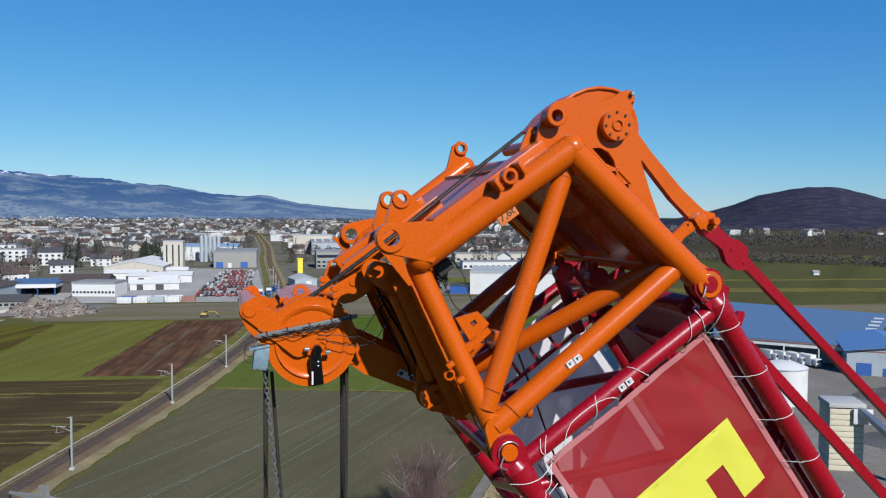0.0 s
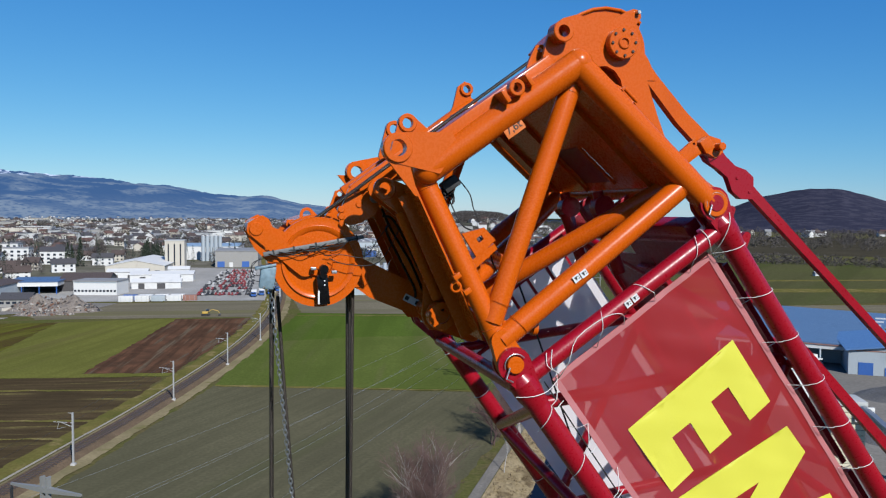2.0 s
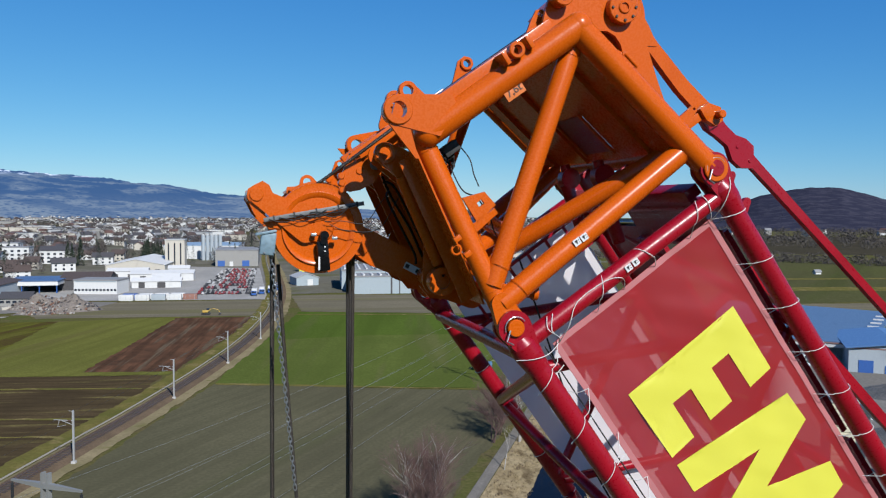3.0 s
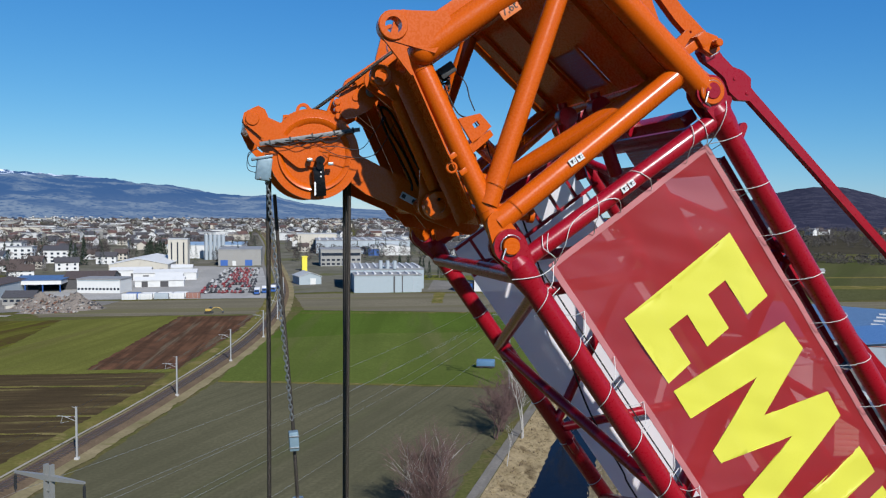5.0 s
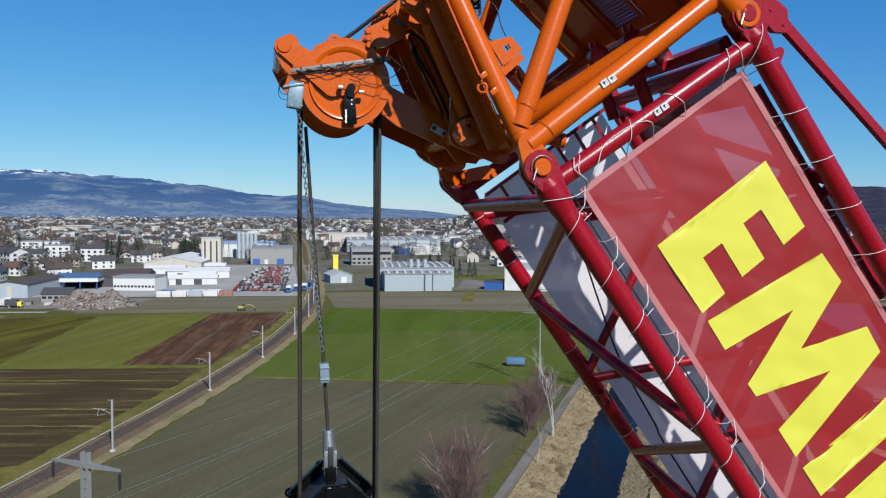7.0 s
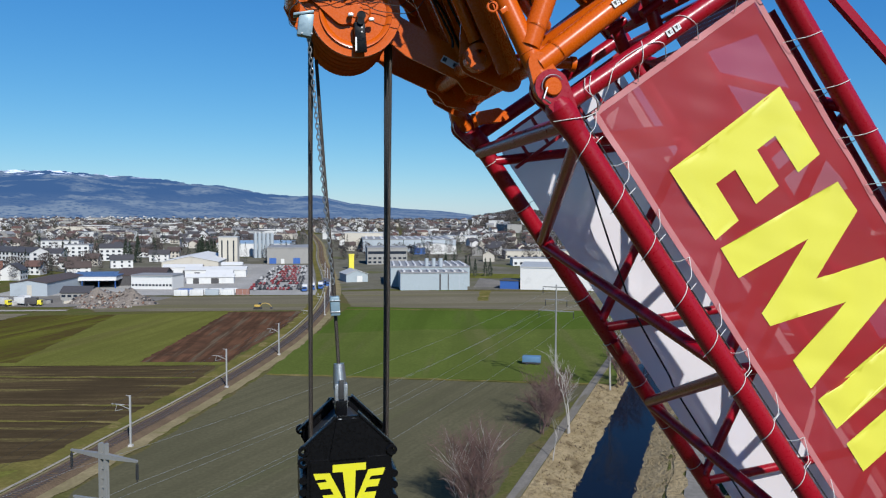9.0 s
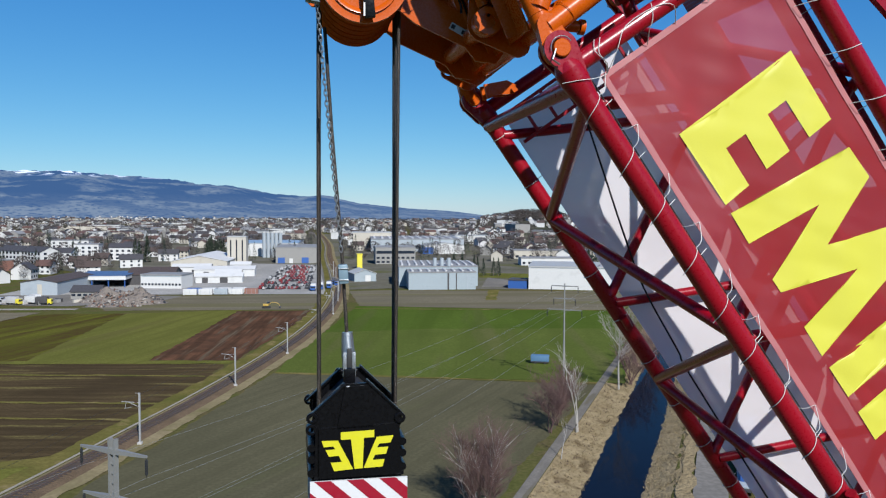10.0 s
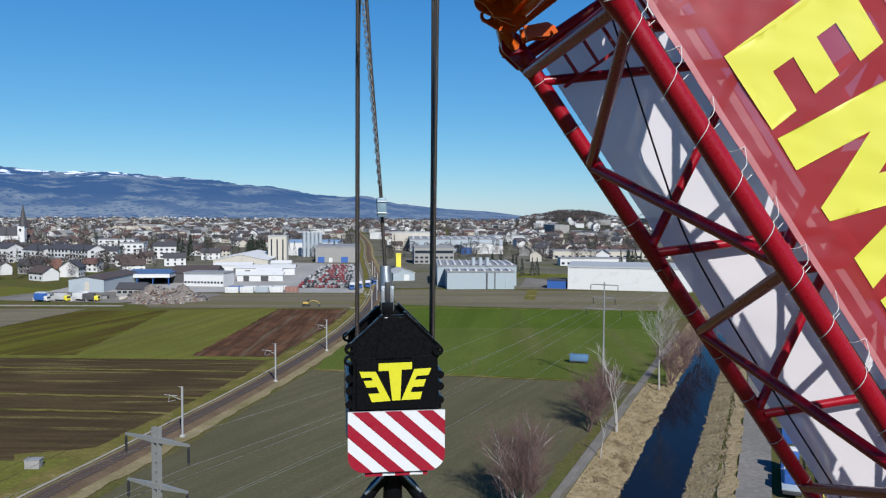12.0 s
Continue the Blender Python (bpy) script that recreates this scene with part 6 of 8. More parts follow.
BL, BR, BT, BBOT = -1.815, -0.985, -3.493, -4.015
board_out = [(BL, BT), (BR, BT)] + [(BR - 0.14 + 0.14 * math.cos(t), BBOT + 0.14 + 0.14 * math.sin(t)) for t in np.linspace(0, -math.pi / 2, 9)] \
    + [(BL + 0.14 - 0.14 * math.sin(t), BBOT + 0.14 - 0.14 * math.cos(t)) for t in np.linspace(0, math.pi / 2, 9)]
for d0 in (0.965, 1.76):
    board = part("warning_board", QP(board_out, d0, d0 + 0.02), WHITE, hook, "white board with red diagonal stripes")
    for k in range(-6, 7):
        n = (0.665, 0.747)
        c0 = n[0] * -1.777 + n[1] * -3.493 + 0.183 * k
        poly = clip_half(clip_half(board_out, n[0], n[1], c0, 1), n[0], n[1], c0 + 0.0915, -1)
        if len(poly) > 2:
            dd = d0 - 0.004 if d0 < 1.2 else d0 + 0.0205
            clean = [p for i, p in enumerate(poly) if math.hypot(p[0] - poly[i - 1][0], p[1] - poly[i - 1][1]) > 0.002]
            if len(clean) > 2:
                part("stripe", QP(clean, dd, dd + 0.003), SIGNRED, board, "red reflective stripe")
part("weight_slab", QP([(-1.78, -3.51), (-1.02, -3.51), (-1.02, -3.90), (-1.13, -4.00), (-1.67, -4.02), (-1.78, -3.92)], 0.99, 1.755), BLACK, hook)
bm = B()
box(bm, Q(-1.40, -4.045, 1.05), AH, UP, AD, 0.54, 0.03, 0.10, 0.004)
strip = part("lower_strip", bm, WHITE, hook, "small white board with red stripes below")
for h0, h1 in ((-1.668, -1.52), (-1.41, -1.285), (-1.17, -1.132)):
    bm = B()
    box(bm, Q((h0 + h1) / 2, -4.045, 1.05), AH, UP, AD, h1 - h0, 0.032, 0.104)
    part("stripe", bm, SIGNRED, strip)
# Rope socket on top, steel.
bm = B()
tube(bm, Q(-1.475, -2.28, 1.32), Q(-1.465, -2.50, 1.30), 0.048, 20, 0.062)
box(bm, Q(-1.50, -2.56, 1.29), AH, UP, AD, 0.035, 0.22, 0.09, 0.008)
box(bm, Q(-1.42, -2.56, 1.29), AH, UP, AD, 0.035, 0.22, 0.09, 0.008)
socket = part("rope_socket", bm, STEEL, hook, "galvanised wedge rope socket")
bm = B()
box(bm, Q(-1.46, -2.50, 1.245), AH, UP, AD, 0.045, 0.17, 0.03, 0.006)
part("wedge", bm, INK, socket)
bm = B()
tube(bm, Q(-1.53, -2.62, 1.29), Q(-1.39, -2.62, 1.29), 0.025, 14)
box(bm, Q(-1.46, -2.66, 1.29), AH, UP, AD, 0.10, 0.14, 0.14, 0.01)
part("socket_lug", bm, BLACK, hook)
for dh in (-0.06, 0.06):
    bm = B()
    box(bm, Q(-1.43 + dh, -2.72, 1.03), AH, UP, AD, 0.035, 0.05, 0.05, 0.006)
    part("cap_block", bm, STEEL, hook)
# Shank and the hook below.
bm = B()
tube(bm, Q(-1.40, -4.02, 1.38), Q(-1.40, -4.26, 1.38), 0.075, 20)
tube(bm, Q(-1.40, -4.05, 1.38), Q(-1.40, -4.12, 1.38), 0.13, 24)
for sg in (-1, 1):
    path_tube(bm, [Q(-1.40 + sg * 0.03, -4.16, 1.38), Q(-1.40 + sg * 0.16, -4.28, 1.38), Q(-1.40 + sg * 0.27, -4.44, 1.38), Q(-1.40 + sg * 0.28, -4.62, 1.38),
                   Q(-1.40 + sg * 0.18, -4.76, 1.38), Q(-1.40 + sg * 0.02, -4.80, 1.38)], 0.055, 12)
tube(bm, Q(-1.40, -4.24, 1.38), Q(-1.40, -4.84, 1.38), 0.085, 20, 0.10)
part("twin_hook", bm, BLACK, hook, "black forged double hook")
bm = B()
for sg in (-1, 1):
    path_tube(bm, [Q(-1.40 + sg * 0.06, -4.13, 1.33), Q(-1.40 + sg * 0.17, -4.25, 1.32), Q(-1.40 + sg * 0.25, -4.33, 1.33)], 0.016, 8)
part("hook_latch", bm, STEEL, hook)


# ---- buildings ----
BARK = surface("grey_bark", (0.1214, 0.1036, 0.0893), 0.9, var=0.3, coarse=1, fine=8)


def wallmat(name, c, rough=0.8, var=0.08):
    return surface(name, c, rough, var=var, coarse=0.25, fine=2.5, stain=shade(c, 0.88), stain_scale=0.2)


W_WHITE = wallmat("white_render", (0.46, 0.455, 0.44))
W_CREAM = wallmat("cream_render", (0.370, 0.340, 0.285))
W_GREY = wallmat("grey_concrete", (0.2071, 0.2, 0.1857))
W_BLUE = wallmat("pale_blue_sheet_wall", (0.245, 0.282, 0.300))
W_STEEL = wallmat("pale_grey_sheet_wall", (0.2643, 0.2929, 0.3143))
W_BRICK = wallmat("orange_red_render", (0.2, 0.0964, 0.0714))
R_BROWN = wallmat("brown_tile_roof", (0.0536, 0.0371, 0.0307), 0.85, 0.2)
R_RED = wallmat("red_tile_roof", (0.0821, 0.0429, 0.0329), 0.85, 0.2)
R_DARK = wallmat("dark_slate_roof", (0.0429, 0.04, 0.0414), 0.7, 0.2)
R_GREY = wallmat("grey_flat_roof", (0.1786, 0.1786, 0.1786), 0.85, 0.15)
R_BLUE = wallmat("blue_sheet_roof", (0.0714, 0.1429, 0.2857), 0.45, 0.12)
R_PALE = wallmat("pale_sheet_roof", (0.3143, 0.3143, 0.3), 0.6, 0.1)
GLASS = surface("dark_window_glass", (0.0179, 0.0229, 0.0321), 0.12, var=0.2, coarse=0.5)
BLUE_DOOR = wallmat("blue_gate_paint", (0.025, 0.0786, 0.2571), 0.5)
YELLOW_WALL = wallmat("yellow_cladding", (0.5571, 0.4714, 0.0357), 0.5)


def block(bm, a, b, depth, z0, z1):
    """A box on a ground line from a to b, reaching depth metres away behind it."""
    a, b = Vector((*a, 0)), Vector((*b, 0))
    way = (b - a).normalized()
    back = Vector((-way.y, way.x, 0))
    box(bm, (a + b) / 2 + back * depth / 2 + UP * (z0 + z1) / 2, way, back, UP, (b - a).length, depth, z1 - z0)
    return bm


def gable(bm, a, b, depth, z, rise, over, along):
    """A pitched roof, its ridge along the front (True) or from front to back, as two sloping slabs."""
    a, b = Vector((*a, 0)), Vector((*b, 0))
    way = (b - a).normalized()
    back = Vector((-way.y, way.x, 0))
    if not along:
        a, way, back, length, depth = a, back, way, depth, (b - a).length
        o = a - way * over
    else:
        length = (b - a).length
        o = a - way * over
    length += 2 * over
    t = 0.28
    for side in (0, 1):
        e0 = -over if side == 0 else depth + over
        drop = rise * over / (depth / 2)
        pts = [(e0, z - drop), (depth / 2, z + rise), (depth / 2, z + rise - t), (e0, z - drop - t)]
        vs = [[bm.verts.new(o + way * x + back * p + UP * h) for p, h in pts] for x in (0, length)]
        for i in range(4):
            j = (i + 1) % 4
            bm.faces.new((vs[0][i], vs[0][j], vs[1][j], vs[1][i]))
        bm.faces.new(vs[0])
        bm.faces.new(vs[1][::-1])
    return bm


def gable_wall(bm, a, b, depth, z, rise, along):
    a, b = Vector((*a, 0)), Vector((*b, 0))
    way = (b - a).normalized()
    back = Vector((-way.y, way.x, 0))
    if along:
        tris = [(a, back * depth), (b, back * depth)]
    else:
        tris = [(a, b - a), (a + back * depth, b - a)]
    inward = [way, -way] if along else [back, -back]
    for (p, q), n in zip(tris, inward):
        v = [bm.verts.new(p + k + UP * h + n * w) for w in (0.0, 0.3) for k, h in ((Vector(), z), (q, z), (q / 2, z + rise - 0.15))]
        bm.faces.new(v[:3])
        bm.faces.new(v[3:][::-1])
        for i in range(3):
            j = (i + 1) % 3
            bm.faces.new((v[i], v[j], v[3 + j], v[3 + i]))
    return bm


def building(name, a, b, depth, h, wall, roof, label, kind="flat", rise=0.0, rows=0, cols=0, win=(1.2, 1.3), sill=1.0, storey=2.9,
             category="building", group="", doors=(), skylights=0, band=None, side_cols=0, over=0.4):
    root = empty(name, (a[0], a[1], 0), label, category, group)
    bm = B()
    block(bm, a, b, depth, 0, h)
    if kind in ("gable", "gable_x"):
        gable_wall(bm, a, b, depth, h - 0.02, rise, kind == "gable")
    part("wall", bm, wall, root, smooth=False)
    bm = B()
    if kind == "flat":
        va, vb = Vector(a), Vector(b)
        way = (vb - va).normalized()
        back = Vector((-way.y, way.x))
        block(bm, va - way * 0.25 - back * 0.25, vb + way * 0.25 - back * 0.25, depth + 0.5, h - 0.15, h + 0.45)
    else:
        gable(bm, a, b, depth, h, rise, over, kind == "gable")
    part("roof", bm, roof, root, smooth=False)
    va, vb = Vector((*a, 0)), Vector((*b, 0))
    way = (vb - va).normalized()
    back = Vector((-way.y, way.x, 0))
    width = (vb - va).length
    for r in range(rows):
        for c in range(cols):
            x = width * (c + 0.5) / cols
            bm = B()
            box(bm, va + way * x - back * 0.02 + UP * (sill + win[1] / 2 + storey * r), way, back, UP, win[0], 0.10, win[1])
            part("window", bm, GLASS, root, smooth=False)
        for c in range(side_cols):
            for s0, o in ((va, way * -0.02), (vb, way * 0.02)):
                bm = B()
                box(bm, s0 + o + back * (depth * (c + 0.5) / side_cols) + UP * (sill + win[1] / 2 + storey * r), back, way, UP, win[0], 0.10, win[1])
                part("window", bm, GLASS, root, smooth=False)
    for x, w, hh, mat in doors:
        bm = B()
        box(bm, va + way * x - back * 0.03 + UP * hh / 2, way, back, UP, w, 0.14, hh)
        part("gate", bm, mat, root, smooth=False)
    for k in range(skylights):
        bm = B()
        if kind == "flat":
            box(bm, va + way * (width * (k + 0.5) / skylights) + back * depth * 0.5 + UP * (h + 0.7), (way + back * 0.5), back, UP, width / skylights * 0.28, depth * 0.8, 0.5)
        else:
            f = (k + 0.5) / skylights
            box(bm, va + way * width * 0.25 + back * depth * f + UP * (h + rise * 0.5 + 0.3), way, back, UP, 1.4, depth / skylights * 0.4, 0.3)
        part("skylight", bm, W_WHITE, root, smooth=False)
    if band:
        z, hh, mat = band
        bm = B()
        box(bm, (va + vb) / 2 - back * 0.03 + UP * z, way, back, UP, width * 0.96, 0.12, hh)
        part("window_band", bm, mat, root, smooth=False)
    return root


# Works and halls by the railway.
building("sheet_metal_hall", (-214, 336), (-198, 338), 42, 6.2, W_STEEL, R_BROWN, "pale grey sheet hall with a low brown roof", "gable_x", 1.3, doors=((8.4, 2.0, 5.0, W_CREAM),))
shed = empty("open_storage_hall", (-207, 373, 0), "open-fronted storage hall with white fascia and dark inside", "hall")
bm = B()
block(bm, (-209, 370.5), (-185, 376), 30, 3.9, 5.9)
part("roof", bm, W_WHITE, shed, smooth=False)
bm = B()
block(bm, (-209.3, 370.2), (-184.7, 375.8), 30.4, 5.9, 6.15)
part("roof_sheet", bm, wallmat("dull_blue_roof", (0.06, 0.10, 0.19), 0.5, 0.15), shed, smooth=False)
bm = B()
block(bm, (-215, 397), (-191, 402.5), 2.5, 0, 3.9)
part("wall", bm, R_DARK, shed, smooth=False)
for k in range(4):
    bm = B()
    box(bm, (-208.2 + 7.5 * k, 371.2 + 1.72 * k, 1.95), (1, 0, 0), (0, 1, 0), UP, 0.4, 0.4, 3.9)
    part("post", bm, BLUE_DOOR, shed, smooth=False)
building("dark_barn", (-190, 388), (-168, 394), 26, 5.6, R_DARK, R_BROWN, "dark barn with a wide brown roof", "gable", 2.8)
building("white_workshop", (-176, 373), (-155.5, 373), 14, 6.6, W_WHITE, R_GREY, "white workshop with a row of windows", "flat", rows=1, cols=12, win=(1.1, 1.0), sill=1.6, band=(6.1, 0.5, W_BLUE))
building("yard_office", (-184, 324), (-172, 326), 9, 3.6, W_GREY, R_DARK, "grey yard office with a dark hipped roof", "gable", 2.2, rows=1, cols=5, win=(1.6, 1.0), sill=1.4)
building("cream_hall", (-206, 478), (-172, 484), 60, 6.6, W_CREAM, W_WHITE, "large cream hall with a pale shallow roof", "gable_x", 3.4, rows=1, cols=4, win=(3, 2.6), sill=1.0)
silo = building("silo_tower", (-182.5, 514), (-170.5, 516.5), 12, 20.5, W_CREAM, R_PALE, "beige silo tower with tall dark slits", "flat", category="silo")
for k in range(3):
    x = 2.2 + 3.8 * k
    q = Vector((-182.5, 514, 0)) + Vector((0.979, 0.203, 0)) * x
    bm = B()
    box(bm, q + UP * 11.5 - Vector((-0.203, 0.979, 0)) * 0.02, (0.979, 0.203, 0), (-0.203, 0.979, 0), UP, 0.9, 0.2, 14)
    part("slit", bm, GLASS, silo, smooth=False)
for k in range(5):
    c = empty("round_silo", (-192 + 3.2 * k, 627 + 0.6 * k, 0), "grey round steel silo cell", "silo", "row of silo cells")
    bm = B()
    tube(bm, (-192 + 3.2 * k, 627 + 0.6 * k, 0), (-192 + 3.2 * k, 627 + 0.6 * k, 20), 1.5, 14)
    part("shell", bm, W_STEEL, c)
    bm = B()
    tube(bm, (-192 + 3.2 * k, 627 + 0.6 * k, 20), (-192 + 3.2 * k, 627 + 0.6 * k, 21.2), 1.6, 14, 0.3)
    part("cap", bm, R_PALE, c)
building("grey_warehouse", (-163, 560), (-134, 566), 46, 11.5, W_GREY, R_GREY, "grey flat-roofed warehouse with blue gates", "flat", doors=((4, 5, 4.2, BLUE_DOOR), (11, 2.5, 3.5, W_WHITE), (21, 5, 4.2, BLUE_DOOR)))
building("blue_roof_works", (-228, 640), (-170, 650), 60, 11, W_WHITE, wallmat("pale_blue_roof", (0.20, 0.27, 0.35), 0.5), "long white works hall with a pale blue roof", "flat")
building("yellow_tower", (-95, 515), (-91.8, 516), 4, 9.5, YELLOW_WALL, YELLOW_WALL, "narrow yellow advertising tower", "flat")
building("glazed_office", (-90, 560), (-62, 566), 26, 12, W_GREY, R_GREY, "grey office block with a dark window band", "flat", band=(8.6, 2.0, GLASS), rows=2, cols=8, win=(2.2, 1.4))
building("saw_roof_factory", (-120, 720), (-35, 735), 90, 12, W_STEEL, R_GREY, "long factory with rows of pale skylights", "flat", skylights=12, rows=1, cols=9, win=(5, 2.4), sill=4)
building("tall_factory", (-150, 790), (-112, 797), 30, 16, W_CREAM, R_PALE, "tall pale factory building", "flat")
building("small_sheet_hall", (-79, 420), (-68, 425), 15, 4.6, W_BLUE, R_PALE, "small pale blue hall with a white gable roof", "gable_x", 2.2, doors=((7.5, 3.0, 3.4, W_WHITE),))
building("ribbed_sheet_hall", (-52, 398), (-12, 404), 44, 10.0, W_BLUE, R_GREY, "large pale blue sheet hall with striped skylight roof", "flat", skylights=11)
building("sheet_hall_annex", (-45, 381), (-12.5, 387), 17, 8.4, W_BLUE, R_GREY, "pale blue sheet hall annex with vertical dark joints", "flat", skylights=8,
         doors=((19.5, 0.8, 8.0, R_DARK), (23.5, 0.5, 8.0, R_DARK), (29, 0.5, 8, W_STEEL)))
for k in range(3):
    st = empty("roof_stack", (-32 + 3.6 * k, 400, 10.4), "pale steel exhaust stack on the hall roof", "stack", "roof stacks")
    bm = B()
    tube(bm, (-34 + 3.6 * k, 402, 10.2), (-34 + 3.6 * k, 402, 14.5), 1.0, 14)
    part("pipe", bm, W_STEEL, st)
building("white_depot", (13.5, 391), (72, 386), 40, 11.0, W_WHITE, R_PALE, "long plain white depot hall", "flat", band=(10.7, 0.35, W_STEEL))
building("blue_container_shed", (3.5, 394), (12.6, 392), 10, 4.2, BLUE_DOOR, R_DARK, "dark blue loading shed beside the depot", "flat")
building("white_blue_hall", (-68, 697), (-33, 705), 30, 7.5, W_WHITE, R_PALE, "white hall with a blue end wall", "gable_x", 2.5, doors=((3, 10, 6, BLUE_DOOR),))
building("far_white_hall", (-54, 924), (-8, 935), 30, 9, W_WHITE, R_PALE, "far long white hall with dark base", "flat", doors=((2, 3, 6, R_DARK),), band=(1.5, 1.8, R_DARK))
building("low_row", (14, 560), (62, 566), 14, 5.2, W_WHITE, R_GREY, "low white row building", "flat", rows=1, cols=12, win=(2.0, 1.6))
building("low_row", (10, 640), (120, 655), 20, 6.5, W_CREAM, R_GREY, "long low cream works building", "flat", rows=1, cols=20, win=(2.6, 1.8))
# Apartment blocks at the edge of the town.
for a, b, h, n, c in (((-316, 562), (-299, 566), 12.5, 4, 4), ((-332, 498), (-312, 490), 11.5, 4, 6), ((-311, 490), (-292, 480), 11.5, 4, 6), ((-311, 518), (-295, 521), 9.0, 3, 4),
                      ((-360, 512), (-338, 502), 10.0, 3, 5), ((-396, 520), (-372, 512), 10.5, 3, 5), ((-296, 575), (-276, 580), 10, 3, 5), ((-380, 640), (-350, 646), 12, 4, 6)):
    building("apartment_block", a, b, 13, h, W_WHITE, R_DARK if h < 12 else R_GREY, "white apartment block with dark window rows", "gable" if h < 12 else "flat", 3.0,
             n, c, (1.9, 1.5), 0.9, 2.8, "apartment block", "apartment blocks", side_cols=2)
building("red_house", (-322, 470), (-309, 466), 9, 6.5, W_BRICK, R_GREY, "orange-red flat-roofed house by the apartments", "flat", rows=2, cols=3)
# Church with its slender spire.
church = empty("church", (-581, 823, 0), "white church with dark roof and slender pointed spire", "church")
bm = B()
block(bm, (-622, 812), (-584, 824), 18, 0, 9)
part("nave", bm, W_WHITE, church, smooth=False)
bm = B()
gable(bm, (-622, 812), (-584, 824), 18, 9, 9, 0.6, True)
part("roof", bm, R_DARK, church, smooth=False)
bm = B()
block(bm, (-584, 822), (-577, 824), 7, 0, 19)
tower = part("tower", bm, W_WHITE, church, smooth=False)
bm = B()
tube(bm, (-580, 826.5, 19), (-580, 826.5, 44), 4.6, 8, 0.1)
part("spire", bm, R_DARK, church, smooth=False)
bm = B()
tube(bm, (-580.8, 822.2, 14.5), (-580.8, 821.9, 14.5), 1.4, 14)
part("clock_face", bm, INK, tower)

# Blue-roofed logistics hall and the gravel works on the right.
hall = empty("logistics_hall", (95, 215, 0), "logistics hall with wide blue sheet roof and open loading bay", "hall")
bm = B()
v = [bm.verts.new(p) for p in ((78, 226, 5.6), (112, 205.5, 5.6), (150, 262, 7.0), (104, 300, 7.0), (78, 226, 6.3), (112, 205.5, 6.3), (150, 262, 7.7), (104, 300, 7.7))]
for ids in ((0, 1, 2, 3), (4, 5, 6, 7), (0, 1, 5, 4), (1, 2, 6, 5), (2, 3, 7, 6), (3, 0, 4, 7)):
    bm.faces.new([v[i] for i in ids])
part("roof", bm, wallmat("dull_blue_sheet_roof", (0.072, 0.122, 0.205), 0.5, 0.14), hall, smooth=False)
bm = B()
block(bm, (79, 232), (114, 211), 2, 0, 5.6)
part("back_wall", bm, W_STEEL, hall, smooth=False)
bm = B()
block(bm, (78.2, 225.6), (112, 205.2), 0.5, 4.7, 5.7)
part("fascia", bm, W_WHITE, hall, smooth=False)
bm = B()
block(bm, (78, 225.4), (112, 205), 0.4, 5.75, 6.0)
part("red_edge", bm, W_BRICK, hall, smooth=False)
for k in range(7):
    f = k / 6
    bm = B()
    c = Vector((114, 213, 6.55)).lerp(Vector((140, 252, 7.5)), f)
    box(bm, c, (1, -0.6, 0), (0.6, 1, 0), UP, 3.0, 1.0, 0.5)
    part("skylight", bm, W_WHITE, hall, smooth=False)
for k in range(5):
    bm = B()
    c = Vector((79, 225, 0)).lerp(Vector((109, 207, 0)), k / 4)
    box(bm, c + UP * 2.4, (1, 0, 0), (0, 1, 0), UP, 0.4, 0.4, 4.8)
    part("post", bm, W_STEEL, hall, smooth=False)
building("office_wing", (103.5, 200.5), (124, 193), 30, 6.6, W_STEEL, R_BLUE, "pale grey office wing with blue gate and red edge", "gable_x", 1.5,
         doors=((4.0, 3.4, 3.3, BLUE_DOOR), (8.8, 1.0, 2.2, BLUE_DOOR)), band=(6.3, 0.25, W_BRICK), over=0.8)


def box_truck(x, y, turn, cab, load, label):
    t = empty("box_truck", (0, 0, 0), label, "truck", "parked trucks")
    bm = B()
    box(bm, (0, 0.6, 2.1), (1, 0, 0), (0, 1, 0), UP, 2.4, 4.6, 2.5, 0.06)
    part("cargo_box", bm, load, t)
    bm = B()
    box(bm, (0, -2.6, 1.5), (1, 0, 0), (0, 1, 0), UP, 2.3, 1.6, 2.0, 0.2)
    c = part("cab", bm, cab, t)
    bm = B()
    box(bm, (0, -3.38, 1.9), (1, 0, 0), (0, 1, 0), UP, 2.0, 0.12, 0.8, 0.04)
    part("windscreen", bm, GLASS, c)
    for sx in (-1, 1):
        for y0 in (-2.5, 1.8):
            bm = B()
            tube(bm, (sx * 1.2, y0, 0.48), (sx * 0.9, y0, 0.48), 0.48, 16)
            part("wheel", bm, RUBBER, t)
    t.matrix_basis = pose(x, y, 0, 0, 0, turn)
    return t


for k in range(4):
    box_truck(91.0 + 2.5 * k, 219.0 - 2.6 * k, 30, W_WHITE, W_WHITE, "white box truck parked in the loading bay")
# White tank, slatted tower with conveyor, heaps.
tank = empty("storage_tank", (74.4, 171, 0), "large white round storage tank", "tank")
bm = B()
tube(bm, (74.4, 171, 0), (74.4, 171, 8.0), 5.0, 40)
part("shell", bm, W_WHITE, tank)
bm = B()
tube(bm, (74.4, 171, 8.0), (74.4, 171, 9.0), 5.1, 40, 2.4)
part("lid", bm, W_WHITE, tank)
bm = B()
tube(bm, (74.4, 171, 7.8), (74.4, 171, 8.02), 5.13, 40)
part("rim", bm, W_STEEL, tank)
twr = empty("gravel_tower", (65, 126, 0), "cream slatted gravel tower with grey flat top", "tower")
CREAM_BOARD = wallmat("cream_boarding", (0.44, 0.395, 0.285), 0.75)
